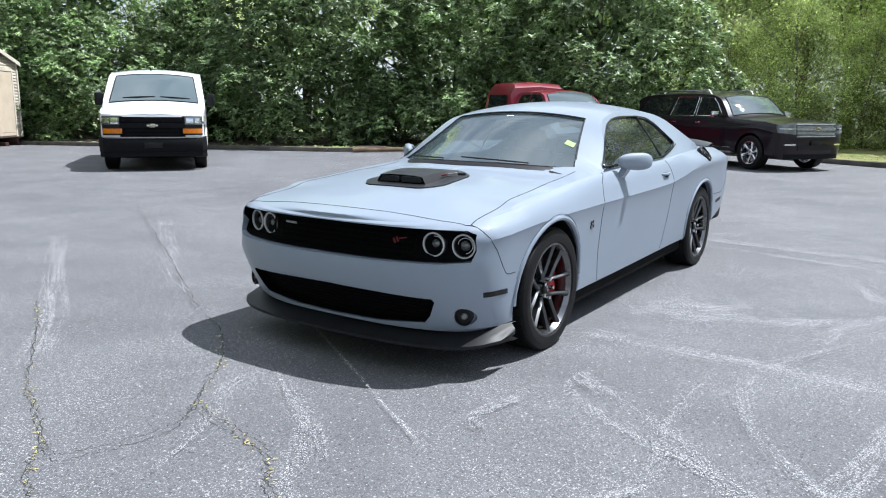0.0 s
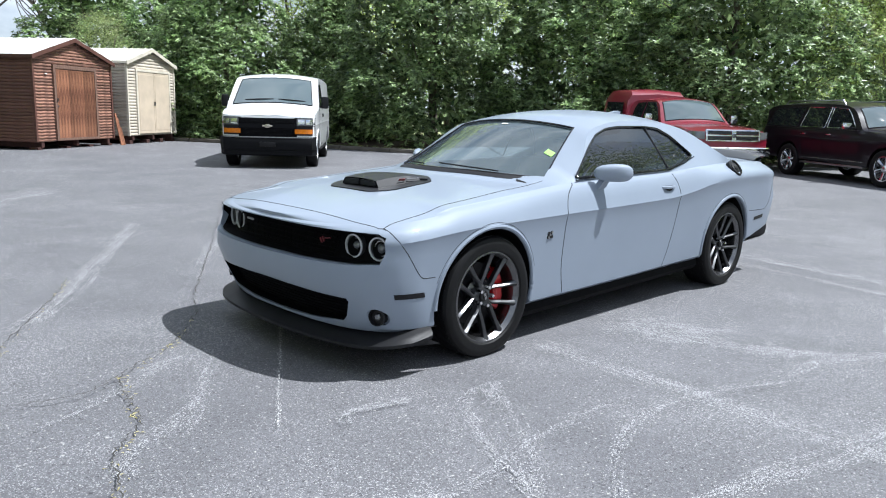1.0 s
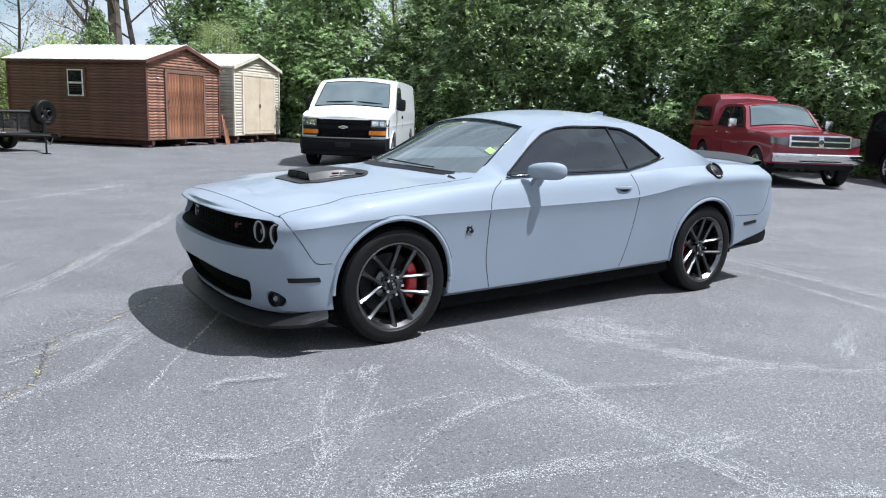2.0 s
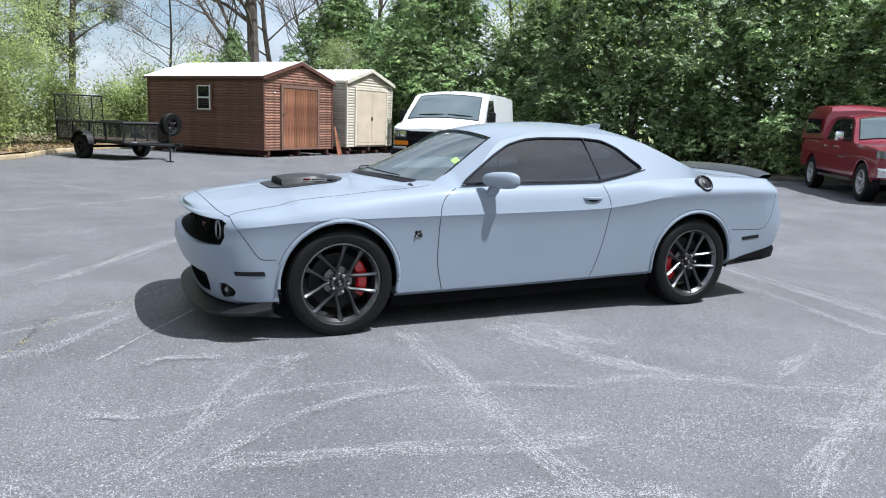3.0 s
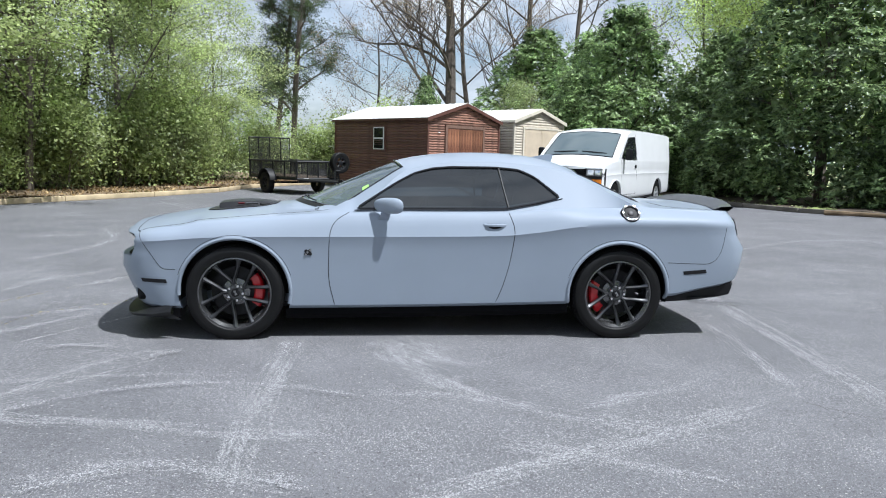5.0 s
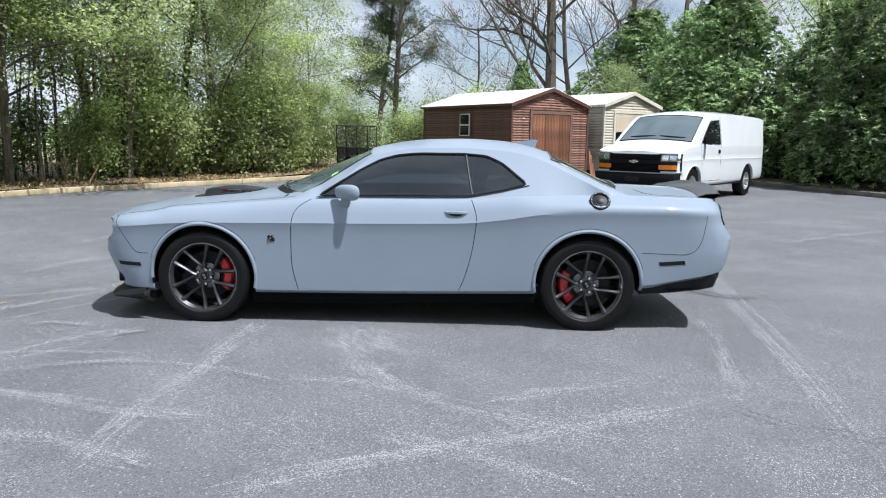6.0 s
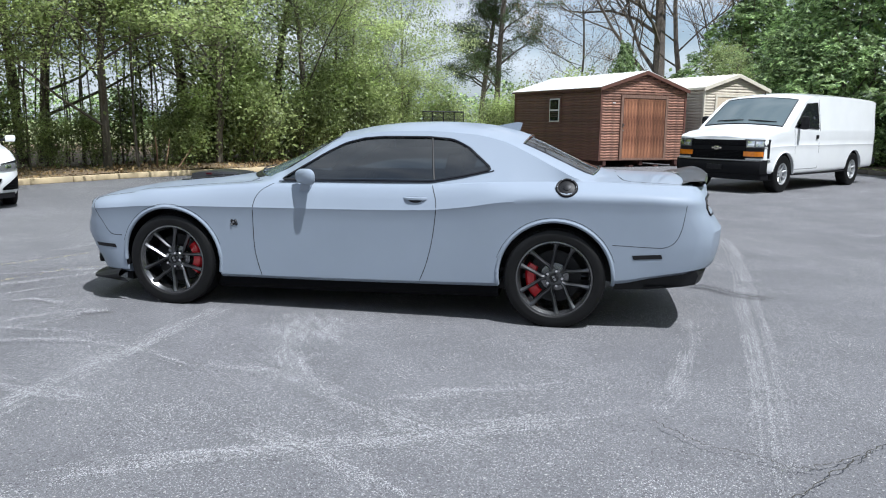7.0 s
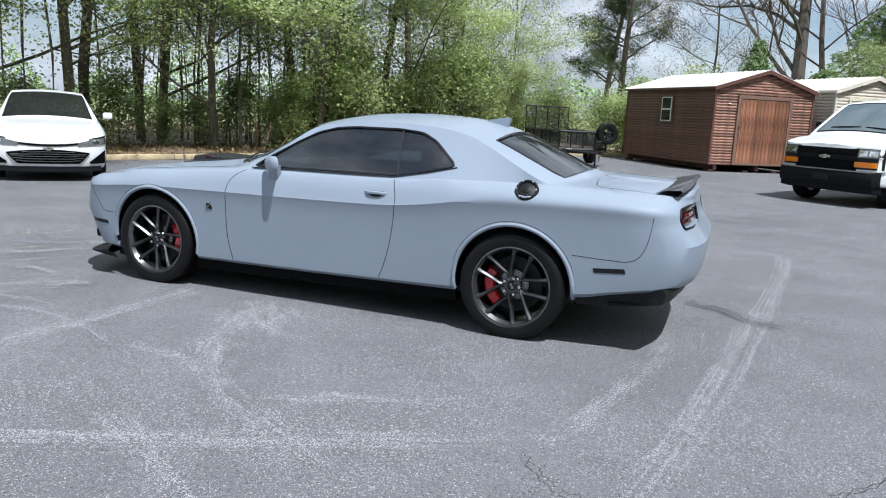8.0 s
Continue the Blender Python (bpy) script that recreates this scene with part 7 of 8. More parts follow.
# fuller trees: spring canopy in loose masses
full = []
for v, (low, holes) in enumerate(((0.02, -0.16), (0.20, -0.04), (0.28, 0.0))):
    b, _ = branch_tree(rng, 7.6, 0.7, 2, 0.075, 0.15, (11, 4), 0.05)
    full.append((mesh_of("trunk", b), crown_evergreen(rng, 8.6, 2.7, 1400, 15, 0.105, low, holes, 0.6, (0.25, 0.55))))
for k, (x, y, v, s, g) in enumerate(((33.0, -8.5, 0, 1.1, 0), (34.0, 3.4, 1, 1.35, 0), (38.5, 2.0, 0, 1.3, 0), (39.0, 8.5, 0, 1.3, 0), (37.5, -3.5, 0, 1.25, 0), (38.0, -7.0, 1, 1.4, 0), (30.5, 9.5, 1, 1.35, 0), (33.0, 19.5, 1, 1.2, 1), (18.6, 24.4, 1, 1.15, 1), (18.8, 29.6, 1, 1.35, 0),
                                     (8.7, 28.7, 0, 0.55, 1), (24.4, 3.9, 0, 0.50, 0), (24.9, 2.0, 0, 0.62, 0), (24.9, 0.1, 0, 0.50, 0), (25.4, -1.8, 0, 0.55, 0), (27.6, 3.2, 0, 0.78, 0), (28.0, 0.2, 0, 0.80, 0), (-8.6, 18.2, 0, 0.8, 2), (-16.8, 0.0, 1, 1.0, 2), (-6.6, 21.6, 0, 0.85, 1), (-4.6, 24.6, 0, 0.85, 1))):
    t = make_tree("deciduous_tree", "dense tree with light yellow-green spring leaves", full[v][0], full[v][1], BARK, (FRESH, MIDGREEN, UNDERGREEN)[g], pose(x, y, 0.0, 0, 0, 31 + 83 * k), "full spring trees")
    t.scale = (s, s, s)

# the row of trees behind the car park's open side
for k in range(9):
    x, y = -22.0 + 6.3 * k + rng.uniform(-1, 1), -31.0 + rng.uniform(-3, 3)
    t = make_tree("deciduous_tree", "dense green tree across the car park", full[k % 2][0], full[k % 2][1], BARK, MIDGREEN, pose(x, y, 0, 0, 0, 67 * k), "trees across the car park")
    s = rng.uniform(0.9, 1.5)
    t.scale = (s, s, s)

for k, (x, y, s) in enumerate(((28.5, -14.0, 2.2), (33.5, -17.5, 2.4), (24.5, -18.0, 2.1), (37.0, -12.5, 2.3), (31.0, -22.5, 2.3), (20.5, -22.5, 2.0), (15.0, -25.0, 1.9))):
    t = make_tree("deciduous_tree", "tall dense green tree across the car park", full[k % 2][0], full[k % 2][1], BARK, UNDERGREEN, pose(x, y, 0, 0, 0, 40 + 67 * k), "trees across the car park")
    t.scale = (s, s, s)

# pines
b, tips = branch_tree(rng, 17.0, 1.0, 2, 0.21, 0.20, (26, 7), 0.01, 0.02, 0.36)
pine_trunk, pine_crown = mesh_of("trunk", b), crown_from_tips(rng, tips, 42, 0.17, 0.20, 0.10, 0.8, 0.0)
for k, (x, y, s) in enumerate(((-2.9, 42.4, 1.0), (-4.2, 44.0, 0.9))):
    t = make_tree("pine_tree", "tall pine with a bare trunk and sparse needles", pine_trunk, pine_crown, PINEBARK, NEEDLES, pose(x, y, 0, 0, 0, 45 * k), "pines")
    t.scale = (s, s, s)
# tall bare trunks standing in the wood
b, tips = branch_tree(rng, 13.0, 0.8, 1, 0.15, 0.45, (9,), 0.01, 0.2)
tall, tall_leaf = mesh_of("trunk", b), crown_from_tips(rng, tips, 30, 0.4, 0.11, 0.6)
for k, (x, y) in enumerate(((-11.6, 9.4), (-12.4, 12.2), (-9.2, 15.4), (-14.0, 3.0), (-8.0, 19.4))):
    make_tree("tall_tree", "tall tree with a straight grey trunk and thin crown", tall, tall_leaf, PINEBARK, SPRING, pose(x, y, 0, 0, 0, 70 * k), "tall trunks")
# bare hardwoods
for k, (x, y, h, r) in enumerate(((6.8, 40.0, 15.0, 0.42), (2.2, 43.0, 8.5, 0.10), (8.4, 42.5, 13.0, 0.20), (11.5, 43.0, 15.0, 0.26), (15.0, 41.0, 14.0, 0.22))):
    b, tips = branch_tree(rng, h, 0.80, 3, r, 0.20, (11, 8, 6), 0.006, 0.32)
    make_tree("bare_tree", "large tree with bare spreading limbs and few buds", mesh_of("trunk", b), crown_from_tips(rng, tips, 4, 0.25, 0.09, 0.5), PINEBARK, BUDS, pose(x, y, 0, 0, 0, 90 * k), "bare trees")

# shrubs and undergrowth
shrubs = []
for v in range(2):
    b, tips = branch_tree(rng, 1.9, 1.1, 2, 0.03, 0.02, (12, 5), 0.1, 0.45)
    shrubs.append((mesh_of("trunk", b), crown_from_tips(rng, tips, 16, 0.24, 0.088, 0.6)))
k = 0
for x0, y0, x1, y1, n in ((-16.4, -0.4, -11.8, 7.6, 4), (-11.8, 7.8, -7.4, 17.0, 6), (-7.2, 17.0, -4.2, 24.6, 8), (-8.4, 13.2, -4.5, 21.2, 10), (-8.6, 19.0, -5.0, 27.0, 8), (-2.8, 24.5, 3.0, 29.5, 8), (-12.0, 9.0, -7.0, 19.0, 6), (23.5, 0.5, 27.0, 6.0, 5), (27.0, -5.0, 26.5, 1.0, 4), (9.0, 31.0, 12.0, 26.0, 3)):
    for i in range(n):
        u = (i + rng.uniform(0.1, 0.9)) / n
        x, y = x0 + (x1 - x0) * u + rng.normal(0, 0.45), y0 + (y1 - y0) * u + rng.normal(0, 0.3)
        if -3.0 < x - (-1.2) < 2.6 and abs(y - 18.8) < 2.6:
            continue
        s = rng.uniform(0.5, 1.0) * (1.5 if y0 == 24.5 else 1.7 if y0 in (9.6, 0.0, 19.0) else 1.55 if y0 == 13.2 else 1.0)
        t = make_tree("shrub", "leafy green shrub of the undergrowth", shrubs[k % 2][0], shrubs[k % 2][1], BARK, (MIDGREEN, UNDERGREEN, MIDGREEN)[k % 3], pose(x, y, 0.0, 0, 0, rng.uniform(0, 360)), "undergrowth")
        t["category"] = "shrub"
        t.scale = (s, s, s)
        k += 1
# saplings: thin bare stems in the wood
b, tips = branch_tree(rng, 6.5, 0.6, 0, 0.035, 0.35, (6,), 0.06, 0.5)
stem, stem_leaf = mesh_of("trunk", b), crown_from_tips(rng, tips, 60, 0.4, 0.09, 0.6)
for i in range(70):
    u = rng.uniform(0, 1)
    back = rng.uniform(1.6, 5.5)
    x, y = -13.5 + 10.5 * u - 0.9 * back, -1.5 + 21.5 * u + 0.42 * back
    t = make_tree("sapling", "thin bare sapling stem with few leaves", stem, stem_leaf, BARK, SPRING, pose(x, y, 0.05, 0, 0, rng.uniform(0, 360)), "saplings")
    s = rng.uniform(0.7, 1.3)
    t.scale = (s, s, s)

# ---- ground ----
def asphalt():
    m = bpy.data.materials.new("asphalt")
    m.use_nodes = True
    nt = m.node_tree
    b = nt.nodes["Principled BSDF"]
    b.inputs["Roughness"].default_value = 0.82
    tc = nt.nodes.new("ShaderNodeTexCoord")
    def tex(scale, detail=4.0, rough=0.55):
        n = nt.nodes.new("ShaderNodeTexNoise")
        n.inputs["Scale"].default_value, n.inputs["Detail"].default_value, n.inputs["Roughness"].default_value = scale, detail, rough
        nt.links.new(tc.outputs["Object"], n.inputs["Vector"])
        return n.outputs["Fac"]
    def ramp(fac, a, ca, z, cz):
        r = nt.nodes.new("ShaderNodeValToRGB")
        r.color_ramp.elements[0].position, r.color_ramp.elements[0].color = a, (*ca, 1)
        r.color_ramp.elements[1].position, r.color_ramp.elements[1].color = z, (*cz, 1)
        nt.links.new(fac, r.inputs["Fac"])
        return r.outputs["Color"]
    def mix(kind, fac, c1, c2):
        x = nt.nodes.new("ShaderNodeMixRGB")
        x.blend_type = kind
        for v, k in ((fac, "Fac"), (c1, "Color1"), (c2, "Color2")):
            if isinstance(v, (int, float)):
                x.inputs[k].default_value = v
            elif isinstance(v, tuple):
                x.inputs[k].default_value = (*v, 1)
            else:
                nt.links.new(v, x.inputs[k])
        return x.outputs["Color"]
    broad = ramp(tex(0.22, 5.0), 0.35, (0.100, 0.101, 0.110), 0.68, (0.124, 0.125, 0.134))
    mid = ramp(tex(1.6, 6.0, 0.62), 0.38, (0.90, 0.90, 0.90), 0.68, (1.08, 1.08, 1.08))
    base = mix("MULTIPLY", 1.0, broad, mid)
    # pale stones worn bare
    v = nt.nodes.new("ShaderNodeTexVoronoi")
    v.inputs["Scale"].default_value = 190.0
    nt.links.new(tc.outputs["Object"], v.inputs["Vector"])
    grain = ramp(v.outputs["Color"], 0.10, (0.66, 0.60, 0.60), 0.85, (1.32, 1.32, 1.32))
    base = mix("MULTIPLY", 0.7, base, grain)
    cell = nt.nodes.new("ShaderNodeTexVoronoi")
    cell.inputs["Scale"].default_value = 235.0
    nt.links.new(tc.outputs["Object"], cell.inputs["Vector"])
    pick = nt.nodes.new("ShaderNodeSeparateColor")
    nt.links.new(cell.outputs["Color"], pick.inputs["Color"])
    spots = ramp(pick.outputs["Red"], 0.86, (0, 0, 0), 0.92, (1, 1, 1))
    worn = ramp(tex(0.9, 5.0, 0.6), 0.42, (0.24, 0.24, 0.24), 0.68, (1, 1, 1))
    fac = mix("MULTIPLY", 1.0, spots, worn)
    base = mix("MIX", fac, base, (0.46, 0.46, 0.47))
    stones = ramp(tex(58.0, 1.0, 0.5), 0.675, (0, 0, 0), 0.72, (1, 1, 1))
    base = mix("MIX", stones, base, (0.36, 0.355, 0.34))
    pits = ramp(tex(61.0, 1.0, 0.5), 0.315, (0.45, 0.45, 0.46), 0.36, (1, 1, 1))
    base = mix("MULTIPLY", 1.0, base, pits)
    dark = ramp(tex(0.55, 4.0, 0.5), 0.28, (0.86, 0.86, 0.87), 0.44, (1, 1, 1))
    base = mix("MULTIPLY", 1.0, base, dark)
    nt.links.new(base, b.inputs["Base Color"])
    bp = nt.nodes.new("ShaderNodeBump")
    bp.inputs["Strength"].default_value, bp.inputs["Distance"].default_value = 0.3, 0.005
    nt.links.new(v.outputs["Distance"], bp.inputs["Height"])
    nt.links.new(bp.outputs["Normal"], b.inputs["Normal"])
    return m


def worn_mark(name, colour, cover, scale=38.0, soft=0.10, flat=2.0):
    """A scuff that lies over the ground in broken specks, thinning to its edges (the mesh's width runs 0 to 1 in its uv)."""
    m = bpy.data.materials.new(name)
    m.use_nodes = True
    nt = m.node_tree
    b = nt.nodes["Principled BSDF"]
    b.inputs["Base Color"].default_value = (*colour, 1)
    b.inputs["Roughness"].default_value = 0.85
    tc = nt.nodes.new("ShaderNodeTexCoord")
    cell = nt.nodes.new("ShaderNodeTexVoronoi")
    cell.inputs["Scale"].default_value = scale
    nt.links.new(tc.outputs["Object"], cell.inputs["Vector"])
    pick = nt.nodes.new("ShaderNodeSeparateColor")
    nt.links.new(cell.outputs["Color"], pick.inputs["Color"])
    n3 = nt.nodes.new("ShaderNodeTexNoise")
    n3.inputs["Scale"].default_value, n3.inputs["Detail"].default_value, n3.inputs["Roughness"].default_value = 1.0, 4.0, 0.7
    run = nt.nodes.new("ShaderNodeMapping")
    run.inputs["Scale"].default_value = (3.5, 9.0, 1.0)
    nt.links.new(tc.outputs["UV"], run.inputs["Vector"])
    nt.links.new(run.outputs["Vector"], n3.inputs["Vector"])
    n2 = nt.nodes.new("ShaderNodeTexNoise")
    n2.inputs["Scale"].default_value, n2.inputs["Detail"].default_value = 2.6, 4.0
    nt.links.new(tc.outputs["Object"], n2.inputs["Vector"])
    sep = nt.nodes.new("ShaderNodeSeparateXYZ")
    nt.links.new(tc.outputs["UV"], sep.inputs[0])
    def op(kind, a, c):
        x = nt.nodes.new("ShaderNodeMath")
        x.operation = kind
        for i, v in enumerate((a, c)):
            if isinstance(v, (int, float)):
                x.inputs[i].default_value = v
            else:
                nt.links.new(v, x.inputs[i])
        return x.outputs[0]
    edge = op("SUBTRACT", 1.0, op("POWER", op("ABSOLUTE", op("SUBTRACT", op("MULTIPLY", sep.outputs[1], 2.0), 1.0), 0.0), flat))
    ends = op("MINIMUM", op("MULTIPLY", op("MULTIPLY", sep.outputs[0], op("SUBTRACT", 1.0, sep.outputs[0])), 9.0), 1.0)
    amount = op("MULTIPLY", op("MULTIPLY", edge, ends), op("ADD", op("MULTIPLY", n2.outputs["Fac"], 0.55), cover - 0.275))
    mr = nt.nodes.new("ShaderNodeMapRange")
    nt.links.new(pick.outputs["Red"], mr.inputs["Value"])
    low = op("SUBTRACT", 1.22, op("MULTIPLY", amount, op("MULTIPLY", op("SUBTRACT", n3.outputs["Fac"], 0.16), 2.9)))
    nt.links.new(low, mr.inputs["From Min"])
    nt.links.new(op("ADD", low, soft), mr.inputs["From Max"])
    tr_ = nt.nodes.new("ShaderNodeBsdfTransparent")
    mx = nt.nodes.new("ShaderNodeMixShader")
    nt.links.new(mr.outputs["Result"], mx.inputs["Fac"])
    nt.links.new(tr_.outputs[0], mx.inputs[1])
    nt.links.new(b.outputs[0], mx.inputs[2])
    nt.links.new(mx.outputs[0], nt.nodes["Material Output"].inputs["Surface"])
    return m


SCUFF = worn_mark("pale_scuff", (0.40, 0.40, 0.41), 0.43, scale=250.0, soft=0.12)
TRACK = worn_mark("pale_tyre_track", (0.40, 0.40, 0.41), 0.475, scale=250.0, soft=0.12, flat=3.5)
TREAD = worn_mark("pale_tread_track", (0.36, 0.36, 0.37), 0.50, scale=250.0, soft=0.12, flat=5.0)
FADED = worn_mark("faded_paint_line", (0.52, 0.52, 0.51), 0.50, scale=200.0)
DAMP = worn_mark("dark_stain", (0.045, 0.045, 0.050), 1.0, scale=240.0, soft=0.9)
CRACK = mat("crack_fill", (0.045, 0.042, 0.036), 0.95, vary=0.3, scale=30)
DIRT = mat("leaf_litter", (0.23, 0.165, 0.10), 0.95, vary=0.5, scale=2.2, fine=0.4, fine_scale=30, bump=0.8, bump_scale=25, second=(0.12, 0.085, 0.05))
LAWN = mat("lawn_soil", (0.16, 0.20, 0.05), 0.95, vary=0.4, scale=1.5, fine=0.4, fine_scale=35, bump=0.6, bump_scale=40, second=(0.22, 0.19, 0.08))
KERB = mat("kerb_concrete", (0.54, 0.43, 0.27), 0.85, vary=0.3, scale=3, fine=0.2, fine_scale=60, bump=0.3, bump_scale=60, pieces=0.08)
# Leaf litter again, its colour darkened to stand for shade below the evergreens.
SHADEDDIRT = mat("shaded_litter", (0.085, 0.06, 0.04), 0.95, vary=0.5, scale=2.2, fine=0.4, fine_scale=30, bump=0.8, bump_scale=25, second=(0.045, 0.033, 0.022))
# The kerb's concrete with the evergreens' shade put into its colour.
SHADEDKERB = mat("shaded_kerb", (0.13, 0.118, 0.10), 0.9, vary=0.4, scale=3, fine=0.25, fine_scale=50, bump=0.3, bump_scale=60, pieces=0.1)

b = bmesh.new()
sheet(b, [[(x, y, 0.0) for y in (-1500, -30, 60, 1500)] for x in (-1500, -40, 60, 1500)])
tagged(link("ground", mesh_of("ground", b, 0), asphalt()), "worn grey asphalt of a car park", "ground", kind="structure")


def ribbon(name, pts, width, material, label, z=0.004, steps=8, wobble=0.0, seed=0, kind="structure"):
    """A strip on the ground along a smooth line."""
    rg = np.random.default_rng(seed)
    line = smooth_line([(x, y, 0) for x, y in pts], steps)
    bm = bmesh.new()
    uv = bm.loops.layers.uv.new("UVMap")
    rows = []
    for i, p in enumerate(line):
        a, c = line[max(i - 1, 0)], line[min(i + 1, len(line) - 1)]
        d = (c - a).normalized()
        side = Vector((-d.y, d.x, 0))
        q = p + side * (rg.normal(0, wobble) if wobble else 0)
        w = width * (rg.uniform(0.5, 1.3) if wobble else 1.0)
        rows.append((bm.verts.new(q + side * w / 2 + Vector((0, 0, z))), bm.verts.new(q - side * w / 2 + Vector((0, 0, z)))))
    n = len(rows) - 1
    for i in range(n):
        f = bm.faces.new((rows[i][0], rows[i][1], rows[i + 1][1], rows[i + 1][0]))
        for lp, co in zip(f.loops, ((i / n, 0), (i / n, 1), ((i + 1) / n, 1), ((i + 1) / n, 0))):
            lp[uv].uv = co
    ob = link(name, mesh_of(name, bm, 0), material)
    ob.visible_shadow = True
    return tagged(ob, label, "ground mark", kind=kind)


marks = [
    ([(0.50, -0.70), (0.44, -1.4), (0.39, -2.13), (0.38, -2.91), (0.40, -3.7)], 0.22, TRACK), ([(-1.1, -2.46), (-0.77, -2.54), (-0.21, -2.65), (0.28, -2.77), (1.05, -2.87)], 0.17, TRACK),
    ([(-1.5, -2.7), (-1.04, -2.17), (-0.71, -1.82), (-0.24, -1.24)], 0.14, SCUFF), ([(1.18, -0.8), (1.25, -1.5), (1.55, -2.15), (1.94, -2.54), (2.43, -2.79), (3.0, -3.1)], 0.20, TRACK),
    ([(0.9, -3.75), (1.37, -3.45), (2.05, -3.12), (2.73, -2.75), (3.52, -2.38)], 0.22, TRACK), ([(3.45, -2.45), (3.66, -2.1), (3.86, -1.1), (3.95, -0.3)], 0.15, SCUFF),
    ([(4.15, 3.70), (4.57, 3.82), (4.80, 3.75), (4.84, 3.4), (4.76, 2.5), (4.60, 1.25), (4.48, 0.4), (4.31, -0.9), (4.15, -2.0), (4.02, -2.7), (3.8, -3.9)], 0.20, TREAD),
    ([(2.0, -2.55), (2.64, -2.29), (3.17, -1.98)], 0.16, SCUFF), ([(1.57, -2.93), (1.81, -3.08), (2.3, -3.31), (2.7, -3.6)], 0.22, SCUFF),
    ([(1.05, -0.85), (1.40, -1.30), (1.75, -1.75)], 0.55, SCUFF), ([(1.05, -1.1), (1.30, -1.7), (1.6, -2.1)], 0.35, SCUFF),
    ([(-0.30, -1.25), (-0.58, -1.32), (-0.81, -1.69), (-1.10, -2.30)], 0.10, SCUFF), ([(-1.6, -1.75), (-1.13, -1.92), (-0.63, -1.80), (0.1, -1.8)], 0.10, SCUFF),
    ([(0.9, -2.17), (1.49, -2.29), (2.02, -2.56)], 0.14, SCUFF), ([(-1.1, 0.15), (-1.52, 0.05), (-1.81, -0.2), (-2.3, -0.4)], 0.14, SCUFF), ([(-1.4, -0.45), (-1.82, -0.73), (-2.2, -1.1)], 0.12, SCUFF),
    ([(0.5, 5.2), (0.08, 4.45), (-0.72, 3.08), (-1.38, 1.86), (-2.1, 0.9)], 0.20, TRACK), ([(2.1, 5.6), (0.9, 3.9), (0.14, 2.69), (-0.6, 1.5)], 0.20, SCUFF),
    ([(-2.9, -1.4), (-2.2, -1.9), (-1.5, -2.9)], 0.3, SCUFF), ([(-2.6, 0.6), (-2.2, 1.6), (-1.6, 2.6)], 0.25, SCUFF), ([(-4.5, 5.0), (-2.0, 6.4), (1.0, 9.0)], 0.25, SCUFF), ([(6.0, 4.0), (9.0, 6.0), (12.0, 6.5)], 0.25, SCUFF),
    ([(-1.9, -0.95), (-1.58, -0.6), (-1.45, -0.33), (-1.10, 0.15)], 0.12, SCUFF), ([(-1.2, -1.2), (-1.05, -1.09), (-0.7, -1.16)], 0.07, TREAD), ([(-1.47, -1.82), (-1.28, -1.91)], 0.04, TREAD), ([(-0.52, -1.5), (-0.27, -1.2)], 0.12, TREAD),
    ([(0.2, -4.1), (1.2, -3.9), (2.2, -4.2)], 0.25, SCUFF), ([(-0.6, -3.4), (0.1, -3.2), (0.8, -3.5)], 0.2, SCUFF), ([(-3.2, 2.5), (-2.6, 4.6), (-3.4, 7.0)], 0.22, SCUFF), ([(-1.5, -2.9), (-0.6, -2.2), (0.2, -2.0), (1.2, -2.4)], 0.10, SCUFF),
]
for k, (pts, w, m) in enumerate(marks):
    ribbon("tyre_scuff", pts, w * (1.9 if m == SCUFF else 1.35), m, "pale tyre scuff worn into the asphalt", z=0.004 + 0.0006 * k)
for k, (pts, w) in enumerate((([(-0.4, 0.58), (-0.69, 0.14), (-1.16, -0.61), (-1.52, -1.18)], 0.05), ([(-4.8, 14.6), (-2.2, 10.0), (-1.0, 7.9)], 0.10))):
    ribbon("painted_line", pts, w, FADED, "faded white parking line", z=0.020 + 0.0006 * k)
ribbon("damp_stain", [(3.90, 0.80), (4.15, 0.70), (4.42, 0.46), (4.75, 0.28)], 0.26, DAMP, "dark damp stain on the asphalt", z=0.024)
cracks = [[(2.3, 6.5), (1.09, 4.39), (-0.11, 2.29), (-0.59, 1.47), (-0.92, 0.81), (-1.25, 0.39), (-1.67, 0.04), (-1.79, -0.37), (-1.85, -0.6), (-2.06, -0.87), (-2.2, -1.4)],
          [(-1.2, 2.4), (-1.43, 1.92), (-2.02, 0.89), (-2.12, 0.63), (-2.31, 0.21), (-2.51, -0.07), (-2.6, -0.5)], [(-2.31, 0.21), (-2.33, 0.0), (-1.94, -0.11), (-1.7, 0.03)],
          [(6.3, 0.6), (5.84, -0.28), (5.46, -1.38), (4.81, -2.25), (4.4, -2.7), (3.9, -3.3)], [(3.50, -2.52), (3.70, -2.77), (3.92, -2.85), (4.07, -2.94), (4.42, -2.70)], [(4.9, 0.25), (5.5, 0.0), (6.6, -0.4)]]
for k, pts in enumerate(cracks):
    ribbon("crack", pts, 0.0055, CRACK, "dark ragged crack in the asphalt", z=0.026 + 0.0006 * k, steps=22, wobble=0.009, seed=k)

